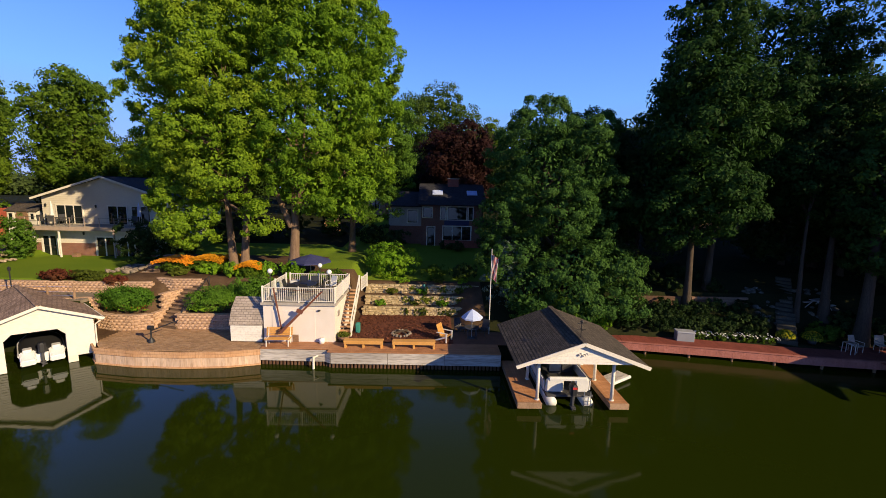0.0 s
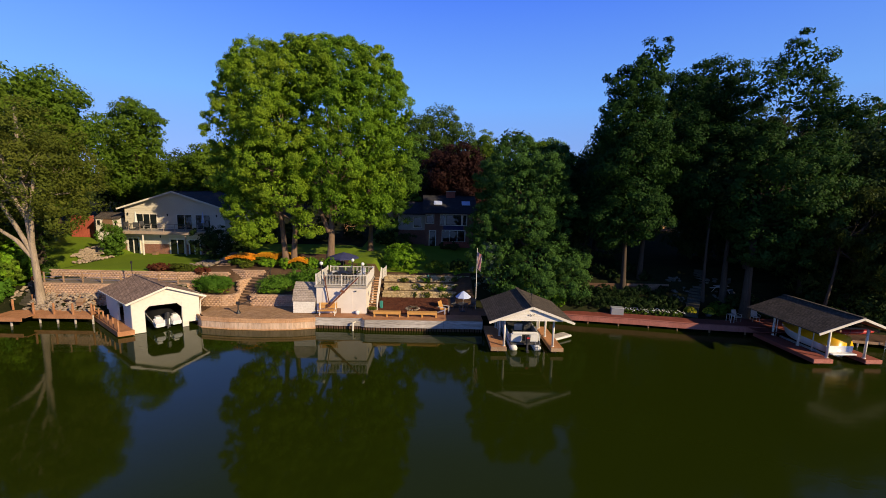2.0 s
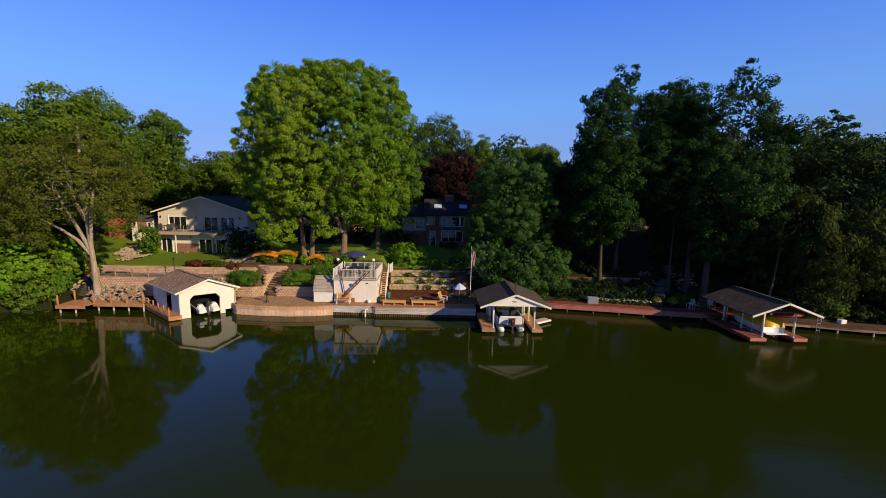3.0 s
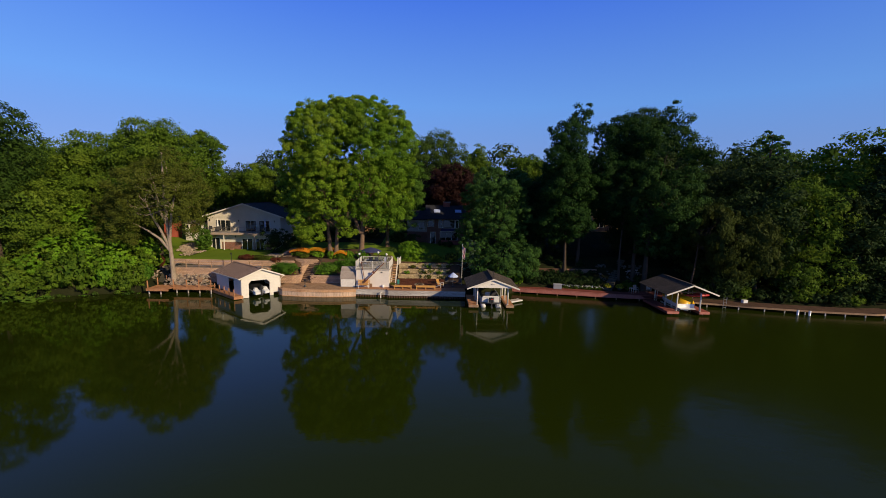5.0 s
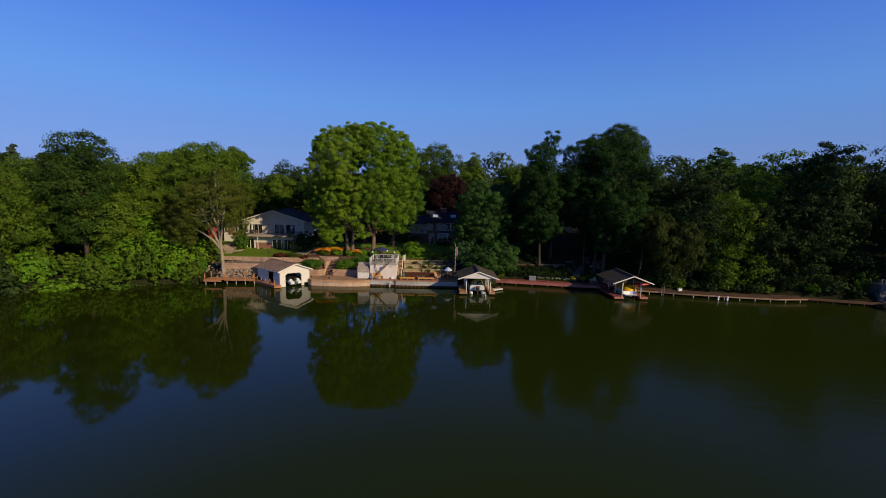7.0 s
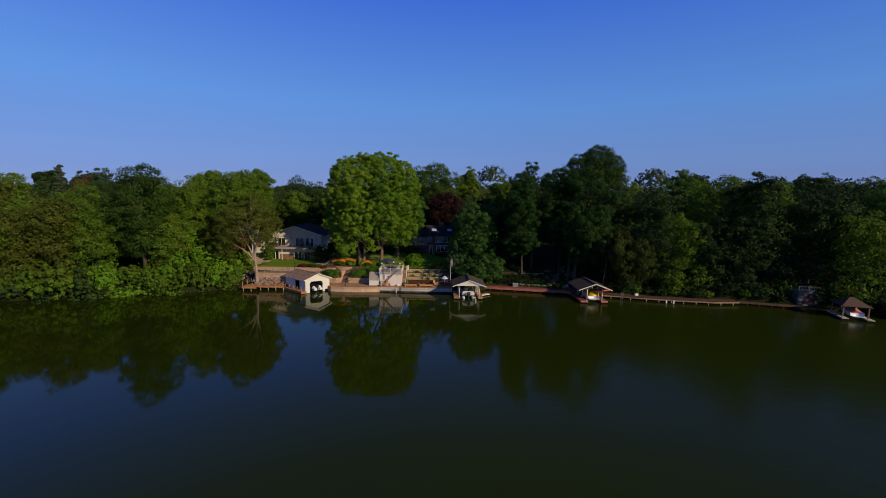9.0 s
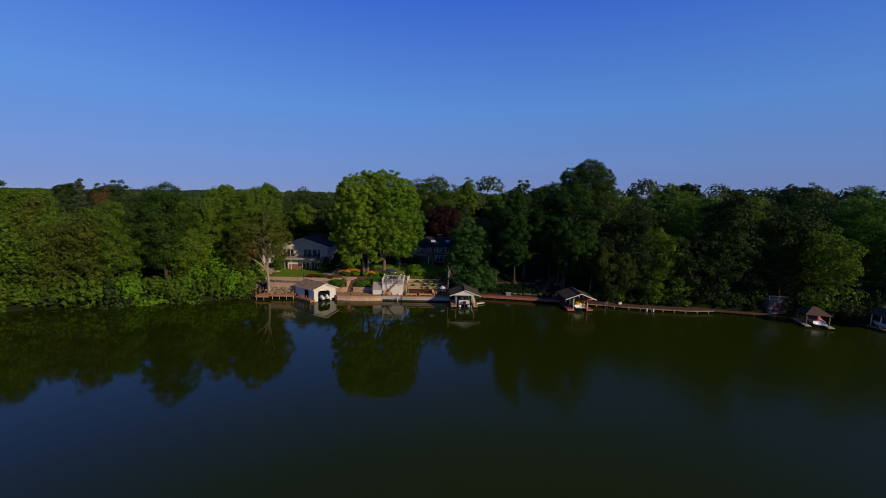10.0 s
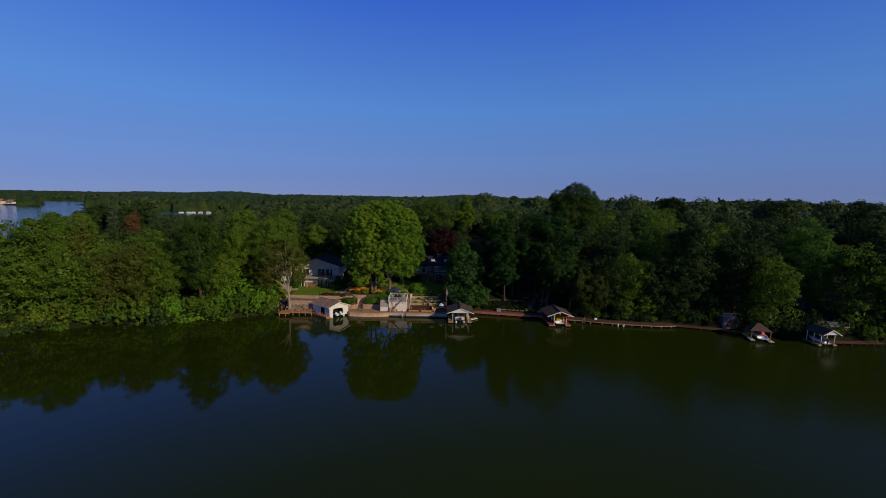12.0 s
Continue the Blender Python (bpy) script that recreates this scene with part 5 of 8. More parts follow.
siding(bm, skew, 1.9, 3.5, -W, 2.3, 2.6, along="v")
part("side_siding", bm, CREAM, bh)
part("side_dock", slab(skew, -W - 1.0, -W, -0.3, LEN, 0.32, 0.45), WOOD_ORANGE, bh)
part("side_dock_rim", slab(skew, -W - 1.08, -W - 1.0, -0.3, LEN, 0.08, 0.47), WOOD_ORANGE, bh)
part("front_rim", slab(skew, -W - 1.08, -W, -0.38, -0.3, 0.08, 0.47), WOOD_ORANGE, bh)
for k in range(6):
    part("rail_post", slab(skew, -W - 1.0, -W - 0.9, -0.2 + k * 1.3, -0.1 + k * 1.3, 0.45, 1.35), WOOD_ORANGE, bh)
part("inner_dock", slab(skew, 1.2, W - 0.13, 0.2, LEN, 0.55, 0.9), WOOD_BROWN, bh)
part("inner_dock", slab(skew, -W + 0.13, -1.7, 0.2, LEN, 0.3, 0.5), WOOD_BROWN, bh)
roof_planes(skew, W, LEN + 0.8, 2.62, 3.74, 0.42, SHINGLE_TAN, "roof_slope", bh, y0=-0.35)
fascia(skew, W, 0.42, 2.62, 3.74, -0.36, TRIM, bh, 0.16)
bm = bm_new()
beam(bm, skew(W + 0.42, -0.35, 2.58), skew(W + 0.42, LEN + 0.4, 2.58), 0.1, 0.1)
tube(bm, skew(W + 0.42, -0.25, 2.56), skew(W + 0.05, -0.1, 2.2), 0.04)
tube(bm, skew(W + 0.05, -0.1, 2.2), skew(W + 0.05, -0.08, 1.0), 0.04)
part("gutter", bm, TRIM, bh, "white gutter and downpipe")
bm = bm_new()
beam(bm, skew(-W - 0.42, -0.35, 2.58), skew(-W - 0.42, LEN + 0.4, 2.58), 0.1, 0.1)
part("gutter", bm, TRIM, bh, "white gutter")

# ---- sea walls ----
def along(points, step):
    """Places and headings at even steps along a line."""
    out = []
    for (xa, ya), (xb, yb) in zip(points, points[1:]):
        d = math.hypot(xb - xa, yb - ya)
        n = max(1, round(d / step))
        for i in range(n):
            t = (i + 0.5) / n
            out.append((xa + (xb - xa) * t, ya + (yb - ya) * t, math.atan2(yb - ya, xb - xa), d / n))
    return out


def board(bm, x, y, a, length, thick, z0, z1, off=0.0):
    """An upright board of that length centred at x, y and turned by a."""
    c, s = math.cos(a), math.sin(a)
    pts = []
    for z in (z0, z1):
        for u, v in ((-length / 2, -thick / 2 + off), (length / 2, -thick / 2 + off), (length / 2, thick / 2 + off), (-length / 2, thick / 2 + off)):
            pts.append((x + u * c - v * s, y + u * s + v * c, z))
    hexa(bm, pts)


CURVE = [(-20.6, 23.9), (-19.9, 23.25), (-17.4, 22.85), (-14.6, 22.75), (-12.1, 22.95), (-10.25, 23.45)]
sw = tagged(new("seawall_brown"), "curved tan board sea wall with capping", "sea wall", kind="structure")
for z0, z1, th, name, off in ((0.84, 1.0, 0.12, "capping_board", -0.05), (0.64, 0.828, 0.10, "capping_board", -0.035), (-0.8, 0.08, 0.10, "waterline_board", -0.035)):
    for x, y, a, d in along(CURVE, 2.3):
        bm = bm_new()
        board(bm, x, y, a, d + (0.05 if name == "capping_board" else 0.004), th, z0, z1, off)
        bmesh.ops.bevel(bm, geom=bm.edges, offset=0.012, segments=1, affect="EDGES")
        part(name, bm, WOOD_TAN, sw)
for k, (x, y, a, d) in enumerate(along(CURVE, 0.17)):
    bm = bm_new()
    board(bm, x, y, a, d - 0.006, 0.05, 0.085, 0.635, -0.004 * (k % 2))
    part("face_board", bm, WOOD_PALE, sw)
GREY = [(-10.25, 23.42), (-6.3, 23.3), (-5.9, 23.05), (4.3, 22.95)]
sg = tagged(new("seawall_grey"), "weathered grey timber sea wall on round piles", "sea wall", kind="structure")
for x, y, a, d in along(GREY, 3.6):
    for z0, z1 in ((0.66, 1.0), (0.31, 0.645)):
        bm = bm_new()
        board(bm, x, y, a, d - 0.02, 0.09, z0, z1)
        part("plank", bm, WOOD_GREY, sg)
for x, y, a, d in along(GREY, 0.22):
    bm = bm_new()
    tube(bm, (x, y + 0.12, -1), (x, y + 0.12, 0.5), 0.085, n=7)
    part("pile", bm, WOOD_DOCK, sg)
bm = bm_new()
tube(bm, (-6.9, 22.9, -1), (-6.9, 22.95, 0.75), 0.07, n=10)
tube(bm, (-6.9, 22.95, 0.7), (-6.7, 23.2, 0.72), 0.05, n=8)
tagged(part("mooring_pipe", bm, TRIM), "white mooring pipe at the sea wall", "pipe")

# timber deck in front of the white building
def plank_floor(name, label, x0, x1, y0, y1, z, w, mat, lengthwise="x", kind="structure", thick=0.05):
    d = tagged(new(name), label, "deck", kind=kind)
    bm = bm_new()
    a = y0
    while a < y1 - 0.01:
        b = min(a + w, y1)
        if lengthwise == "x":
            softbox(bm, x0, x1, a, b - 0.008, z - thick, z, 0.004)
        else:
            softbox(bm, a, b - 0.008, x0, x1, z - thick, z, 0.004)
        a += w
    tagged(part("plank", bm, mat, d), kind="stuff")
    return d


plank_floor("deck_floor", "brown timber deck along the grey sea wall", -10.2, -6.1, 23.36, 24.45, 1.08, 0.14, WOOD_ORANGE)
plank_floor("deck_floor", "brown timber deck behind the benches", -6.09, 4.3, 22.93, 24.45, 1.08, 0.14, WOOD_ORANGE)
plank_floor("deck_floor", "brown timber deck under the parasol, darkened as shade", 1.3, 5.2, 24.46, 27.6, 1.08, 0.14, WOOD_SHADE)

# red boardwalk: fascia, boards, piles
RED = [(9.6, 27.0), (13.3, 26.0), (18.7, 25.0), (23.5, 23.95), (29.4, 23.1)]
rd = tagged(new("boardwalk_red"), "red-stained timber boardwalk on piles", "boardwalk", kind="structure")
bm = bm_new()
for x, y, a, d in along(RED, 0.15):
    board(bm, x, y + 0.85, a, d - 0.01, 1.7, 0.74, 0.79)
tagged(part("deck_planking", bm, WOOD_RED, rd), kind="stuff")
for x, y, a, d in along(RED, 2.5):
    bm = bm_new()
    board(bm, x, y, a, d - 0.01, 0.2, 0.79, 0.83)
    part("edge_board", bm, WOOD_PINK, rd)
    bm = bm_new()
    tube(bm, (x, y + 0.15, -1), (x, y + 0.15, 0.7), 0.08, n=8)
    part("pile", bm, WOOD_BROWN, rd)
for x, y, a, d in along(RED, 0.16):
    bm = bm_new()
    board(bm, x, y - 0.03, a, d - 0.008, 0.04, 0.28, 0.76)
    part("skirt_board", bm, WOOD_PINK, rd)

plank_floor("deck_floor", "dark red deck joining the boardwalk to the boat canopy", 28.0, 34.4, 22.0, 25.9, 0.765, 0.15, WOOD_RED)

# brown dock on the shaded shore
BROWN = [(33.6, 21.2), (37.2, 20.4), (40.5, 19.35), (46.9, 17.9), (53.4, 16.95), (58.3, 17.3)]
bd = tagged(new("dock_brown"), "long brown timber dock under overhanging trees", "dock", kind="structure")
bm = bm_new()
for x, y, a, d in along(BROWN, 0.16):
    board(bm, x, y + 1.25, a, d - 0.01, 2.5, 0.52, 0.57)
tagged(part("deck_planking", bm, WOOD_DOCK, bd), kind="stuff")
for x, y, a, d in along(BROWN, 2.6):
    bm = bm_new()
    board(bm, x, y - 0.02, a, d, 0.05, 0.36, 0.58)
    part("rim_board", bm, WOOD_STEP, bd)
    bm = bm_new()
    tube(bm, (x, y + 0.05, -1), (x, y + 0.05, 0.5), 0.07, n=8)
    part("pile", bm, WOOD_GREY, bd)

# left jetty
lj = tagged(new("jetty_left"), "cedar jetty with corner posts beside the boathouse", "jetty", kind="structure")
for i in range(40):
    a = -37.1 + i * 0.19
    part("deck_board", softbox(bm_new(), a, a + 0.178, 22.55 if a < -34.2 else 23.5, 26.4, 0.80, 0.85, 0.006), WOOD_ORANGE, lj)
for x0, x1, y in ((-37.15, -34.3, 22.5), (-34.3, -29.3, 23.45)):
    bm = bm_new()
    box(bm, x0, x1, y - 0.06, y, 0.52, 0.86)
    part("rim_board", bm, WOOD_ORANGE, lj)
for i in range(6):
    bm = bm_new()
    x = -37.0 + i * 1.5
    tube(bm, (x, 22.8 if i < 2 else 23.7, -1.2), (x, 22.8 if i < 2 else 23.7, 0.78), 0.08, n=8)
    part("pile", bm, WOOD_GREY, lj)
for x, y in ((-37.0, 22.6), (-37.0, 24.5), (-36.9, 26.2), (-34.3, 23.55), (-32.6, 23.55), (-31.0, 23.55), (-29.45, 23.6), (-35.6, 26.3)):
    bm = bm_new()
    softbox(bm, x - 0.06, x + 0.06, y - 0.06, y + 0.06, 0.85, 1.85, 0.012)
    part("post", bm, WOOD_ORANGE, lj)

# ---- white boathouse under the terrace ----
wb = thing("lake_building", -10.4, 24.45, 1.05, 0, "white stuccoed boathouse carrying a railed terrace", "building")
part("wall", box(bm_new(), 0, 4.42, 0, 4.15, 0, 2.4), STUCCO, wb)
part("terrace_slab", box(bm_new(), -0.12, 4.54, -0.12, 4.3, 2.4, 2.56), CONCRETE, wb, "tan concrete roof slab")
for a, b in ((0.55, 1.72), (1.78, 3.2)):
    bm = bm_new()
    box(bm, a, b, -0.025, 0.0, 0.05, 2.05)
    part("door_panel", bm, STUCCO, wb)
bm = bm_new()
box(bm, 1.8, 2.15, -0.045, -0.025, 0.02, 0.5)
part("hatch", bm, WOOD_BROWN, wb, "small brown hatch")
bm = bm_new()
box(bm, 3.4, 3.55, -0.12, 0, 2.05, 2.13)
part("wall_lamp", bm, DARK, wb)
bm = bm_new()
box(bm, 4.42, 4.48, 0.7, 1.05, 1.5, 1.85)
part("meter_box", bm, ALU, wb)


def picket_fence(parent, a, b, z, h, mat, gap=0.13, posts=2.2):
    d = math.hypot(b[0] - a[0], b[1] - a[1])
    n = int(d / gap)
    for zz, hh in ((z + h - 0.04, 0.045), (z + 0.1, 0.04)):
        bm = bm_new()
        beam(bm, (a[0], a[1], zz), (b[0], b[1], zz), 0.045, hh)
        part("rail", bm, mat, parent)
    for i in range(1, n):
        t = i / n
        bm = bm_new()
        x, y = a[0] + (b[0] - a[0]) * t, a[1] + (b[1] - a[1]) * t
        box(bm, x - 0.012, x + 0.012, y - 0.012, y + 0.012, z + 0.1, z + h - 0.06)
        part("picket", bm, mat, parent)
    m = max(1, round(d / posts))
    for i in range(m + 1):
        t = i / m
        bm = bm_new()
        x, y = a[0] + (b[0] - a[0]) * t, a[1] + (b[1] - a[1]) * t
        softbox(bm, x - 0.04, x + 0.04, y - 0.04, y + 0.04, z, z + h + 0.05, 0.01)
        part("post", bm, mat, parent)


tf = thing("terrace_railing", -10.4, 24.45, 3.61, 0, "white picket railing round the terrace", "railing")
picket_fence(tf, (-0.02, 0.0), (4.44, 0.0), 0, 0.98, WHITE)
picket_fence(tf, (4.46, 0.1), (4.46, 4.1), 0, 0.98, WHITE)
picket_fence(tf, (-0.04, 0.1), (-0.04, 4.1), 0, 0.98, WHITE)
picket_fence(tf, (0.2, 4.2), (4.3, 4.2), 0, 0.98, WHITE)

# shed beside it
sh = thing("garden_shed", -12.5, 24.5, 1.05, 0, "small cream shed with steep grey-brown shingle roof", "shed")
bm = bm_new()
box(bm, 0, 1.95, 0.0, 2.0, 0, 1.1)
siding(bm, straight, 0, 1.95, 0.0, 0.0, 1.05)
part("wall", bm, WHITE, sh)
prof = [(-0.06, 1.08), (0.30, 1.95), (1.0, 2.62), (1.7, 1.95), (2.06, 1.08)]
for i in range(4):
    bm = bm_new()
    (ya, za), (yb, zb) = prof[i], prof[i + 1]
    n = 5
    for k in range(n):
        t0, t1 = k / n, (k + 1) / n
        y0, y1, z0, z1 = ya + (yb - ya) * t0, ya + (yb - ya) * t1, za + (zb - za) * t0, za + (zb - za) * t1
        o = 0.02
        hexa(bm, [(-0.06, y0, z0 - 0.04), (2.0, y0, z0 - 0.04), (2.0, y1, z1 - 0.04), (-0.06, y1, z1 - 0.04), (-0.06, y0, z0 + (o if i < 2 else 0)), (2.0, y0, z0 + (o if i < 2 else 0)), (2.0, y1, z1 + (0 if i < 2 else o)), (-0.06, y1, z1 + (0 if i < 2 else o))])
    part("roof_slope", bm, SHINGLE_SHED, sh)
for u in (0.0, 1.9):
    bm = bm_new()
    v = [bm.verts.new((u, y, z)) for y, z in prof] + [bm.verts.new((u + 0.05, y, z)) for y, z in prof]
    bm.faces.new(v[:5][::-1])
    bm.faces.new(v[5:])
    part("gable", bm, WHITE, sh)

# pavers
pv = tagged(new("patio_paving"), "brown brick pavers between the sea wall and block walls", "paving", kind="structure")
rp = random.Random(2)
bm = bm_new()
w, hgt = 0.24, 0.12
yy = 22.95
row = 0
while yy < 26.95:
    xx = -20.6 + (row % 2) * w / 2
    while xx < -10.3:
        lim = np.interp(xx, [p[0] for p in CURVE], [p[1] for p in CURVE])
        if yy > lim + 0.02 and not (xx > -12.7 and yy > 24.4):
            z = 1.0 + rp.uniform(-0.006, 0.006)
            box(bm, xx, xx + w - 0.010, yy, yy + hgt - 0.010, z - 0.05, z + 0.012)
        xx += w
    yy += hgt
    row += 1
tagged(part("paver", bm, PAVER, pv), kind="stuff")

# ---- houses ----
def window(parent, T, u0, u1, z0, z1, v, panes=2, frame=TRIM, out=-1, name="window", fw=0.11):
    """A framed window or glazed door on a wall face at v; panes set back from the frame."""
    # near-black slab painted as the unlit room behind the panes
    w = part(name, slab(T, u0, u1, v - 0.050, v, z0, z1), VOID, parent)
    f = bm_new()
    for a, b, c, d in ((u0 - fw, u1 + fw, z1, z1 + fw), (u0 - fw, u1 + fw, z0 - 0.09, z0), (u0 - fw, u0, z0, z1), (u1, u1 + fw, z0, z1)):
        pts = [T(a, v - 0.095, c), T(b, v - 0.095, c), T(b, v, c), T(a, v, c), T(a, v - 0.095, d), T(b, v - 0.095, d), T(b, v, d), T(a, v, d)]
        hexa(f, pts)
    fr = part("frame", f, frame, w)
    for k in range(panes):
        a, b = u0 + (u1 - u0) * k / panes, u0 + (u1 - u0) * (k + 1) / panes
        part("pane", slab(T, a + 0.05, b - 0.05, v - 0.064, v - 0.056, z0 + 0.05, z1 - 0.05), GLASS, w)
        if k:
            part("mullion", slab(T, a - fw * 0.36, a + fw * 0.36, v - 0.085, v - 0.05, z0, z1), frame, w)
    return w


FASCIA = surface("taupe_trim_paint", (0.36, 0.27, 0.22), (0.42, 0.32, 0.26), (0.26, 0.19, 0.15), rough=0.6, bump=0.05)
def ridge_at(u, v, z):
    return (u + 0.45, v, z)


ho = thing("house", -33.4, 39.2, 3.55, 0, "two-storey beige house with gable front, brick base and long balcony", "house")
part("lower_wall", box(bm_new(), -4.9, 6.4, 0, 9, 0, 2.95), BEIGE, ho)
bm = bm_new()
siding(bm, straight, -4.9, 6.4, 0, 1.35, 2.9, lap=0.2)
part("lower_siding", bm, BEIGE, ho)
for a, b in ((-4.9, -4.45), (-2.5, 0.75), (2.75, 3.1), (4.6, 6.4)):
    part("brick_base", box(bm_new(), a, b, -0.05, 0, 0, 1.36), BRICK, ho)
part("upper_wall", box(bm_new(), -5.95, 6.6, 2.1, 12, 2.9, 5.75), BEIGE, ho)
bm = bm_new()
siding(bm, straight, -5.95, 6.6, 2.1, 3.0, 5.75, lap=0.21)
bm2 = bm_new()
gable_siding(bm2, ridge_at, 6.25, 2.1, 5.75, 7.75, lap=0.21)
part("upper_siding", bm, BEIGE, ho)
part("gable_siding", bm2, BEIGE, ho)
bm = bm_new()
v = [bm.verts.new(p) for p in ((-5.75, 2.12, 5.74), (6.65, 2.12, 5.74), (0.45, 2.12, 7.76), (-5.75, 12, 5.74), (6.65, 12, 5.74), (0.45, 12, 7.76))]
for f in ((0, 1, 2), (5, 4, 3), (0, 3, 4, 1), (1, 4, 5, 2), (2, 5, 3, 0)):
    bm.faces.new([v[i] for i in f])
part("attic", bm, BEIGE, ho)
roof_planes(ridge_at, 6.25, 11.2, 5.55, 7.82, 0.72, SHINGLE_NAVY, "roof_slope", ho, course=0.4, y0=1.5)
fascia(ridge_at, 6.25, 0.72, 5.55, 7.82, 1.48, TRIM, ho, 0.2)
part("balcony_floor", box(bm_new(), -4.6, 6.6, -1.3, 2.1, 2.80, 3.04), CONCRETE, ho, "beige balcony slab")
part("balcony_fascia", box(bm_new(), -4.6, 6.6, -1.36, -1.3, 2.70, 3.06), FASCIA, ho)
for u in (-1.62, 3.42):
    part("column", softbox(bm_new(), u - 0.065, u + 0.065, -1.2, -1.07, 0, 2.8, 0.015), WHITE if u < 0 else FASCIA, ho)
for k in range(9):
    u = -4.5 + k * 1.36
    part("balcony_post", box(bm_new(), u - 0.022, u + 0.022, -1.27, -1.23, 3.02, 3.95), FASCIA, ho)
for zz in (3.2, 3.55, 3.92):
    bm = bm_new()
    tube(bm, (-4.5, -1.25, zz), (6.4, -1.25, zz), 0.008 if zz < 3.9 else 0.018, n=6)
    part("balcony_rail", bm, DARK, ho)
window(ho, straight, -4.15, -2.95, 0.08, 2.0, 0, 2, frame=WHITE, name="patio_door", fw=0.19)
window(ho, straight, 0.95, 2.55, 0.1, 1.95, 0, 2, frame=WHITE, name="patio_door", fw=0.16)
window(ho, straight, 3.25, 4.45, 0.1, 1.95, 0, 2, frame=WHITE, name="patio_door", fw=0.14)
window(ho, straight, -4.5, -2.0, 3.05, 4.85, 2.1, 3, name="patio_door")
window(ho, straight, 0.6, 2.4, 3.05, 4.85, 2.1, 2, name="patio_door")
window(ho, straight, 2.95, 4.7, 3.05, 4.85, 2.1, 2, name="patio_door")
for u, zz, y in ((-5.5, 4.75, 2.0), (-0.55, 4.7, 2.0), (5.6, 4.7, 2.0), (-0.2, 2.2, -0.1)):
    bm = bm_new()
    lathe(bm, [(0.02, 0.28), (0.09, 0.22), (0.07, 0.02), (0.03, -0.05)], (u, y - 0.05, zz), 8)
    part("wall_lantern", bm, BLACK, ho, "black wall lantern")

# brick house on the slope
br = thing("house", -1.4, 45.5, 4.5, 0, "dark brick house with slate-blue roof, white windows and chimney", "house")
part("wall", box(bm_new(), 0, 6.8, 0, 8, -0.3, 4.75), BRICK_DARK, br)
def across(u, v, z):
    return (v, 4.0 + u, z)


roof_planes(across, 4.0, 7.7, 4.65, 7.0, 0.6, SHINGLE_NAVY, "roof_slope", br, course=0.35, y0=-0.4)
for u in (1.2, 5.2):
    bm = bm_new()
    hexa(bm, [(u, 1.4, 5.72), (u + 1.2, 1.4, 5.72), (u + 1.2, 2.3, 6.18), (u, 2.3, 6.18), (u, 1.37, 5.82), (u + 1.2, 1.37, 5.82), (u + 1.2, 2.27, 6.28), (u, 2.27, 6.28)])
    part("skylight", bm, PALEBLUE, br, "pale glazed skylight")
ch = part("chimney", box(bm_new(), 3.0, 4.3, 3.4, 4.3, 6.2, 7.6), BRICK_RED, br, "red brick chimney")
part("cap", box(bm_new(), 2.94, 4.36, 3.34, 4.36, 7.6, 7.7), CONCRETE, ch)
window(br, straight, 2.2, 2.72, 3.0, 4.4, 0, 1)
window(br, straight, 2.98, 5.08, 3.0, 4.4, 0, 1)
window(br, straight, 5.34, 5.8, 3.0, 4.4, 0, 1)
part("spandrel", box(bm_new(), 2.6, 5.4, -0.06, 0.0, 2.35, 2.88), NAVY, br, "dark blue panel under the window")
window(br, straight, 2.5, 5.6, 0.7, 2.2, 0, 3)
window(br, straight, 0.7, 1.5, 0.0, 2.1, 0, 1, name="door")
window(br, straight, 0.2, 1.2, 3.2, 4.3, 0, 1)
part("porch_rail", box(bm_new(), 2.6, 6.4, -2.2, -2.05, 0.1, 0.9), WOOD_RED, br)
WING = surface("white_wing_siding", (0.36, 0.34, 0.31), (0.41, 0.39, 0.35), (0.28, 0.26, 0.24), rough=0.7)
part("wing_base", box(bm_new(), -3.8, 0, 1.0, 8, -0.3, 2.1), BRICK_DARK, br)
part("wing_wall", box(bm_new(), -3.8, 0, 1.0, 8, 2.1, 4.4), WING, br, "white sided wing")
bm = bm_new()
hexa(bm, [(-4.2, 0.6, 4.3), (0.0, 0.6, 4.3), (0.0, 4.5, 5.9), (-4.2, 4.5, 5.9), (-4.2, 0.6, 4.42), (0.0, 0.6, 4.42), (0.0, 4.5, 6.02), (-4.2, 4.5, 6.02)])
part("wing_roof", bm, SHINGLE_NAVY, br)
window(br, straight, -1.6, -0.5, 2.5, 3.9, 1.0, 1)

# ---- walls of blocks and stones ----
def rough_block(seed, l, d, h, mat, chips=0.03, belly=0.04):
    """A block with an uneven split face towards -y."""
    rnd = random.Random(seed)
    bm = bm_new()
    j = lambda: rnd.uniform(-chips, chips)
    f = [[bm.verts.new((-l / 2 + l * i / 2, -d / 2 + (0 if k in (0, 2) or i in (0, 2) else -belly) + j(), h * k / 2)) for i in range(3)] for k in range(3)]
    b = [bm.verts.new((s * l / 2, d / 2, z)) for s, z in ((-1, 0), (1, 0), (1, h), (-1, h))]
    for k in range(2):
        for i in range(2):
            bm.faces.new((f[k][i], f[k][i + 1], f[k + 1][i + 1], f[k + 1][i]))
    bm.faces.new((b[3], b[2], b[1], b[0]))
    bm.faces.new((f[2][0], f[2][1], f[2][2], b[2], b[3]))
    bm.faces.new((f[0][2], f[0][1], f[0][0], b[0], b[1]))
    bm.faces.new((f[0][0], f[1][0], f[2][0], b[3], b[0]))
    bm.faces.new((f[2][2], f[1][2], f[0][2], b[1], b[2]))
    me = bpy.data.meshes.new("block")
    bm.to_mesh(me)
    bm.free()
    me.materials.append(mat)
    return me


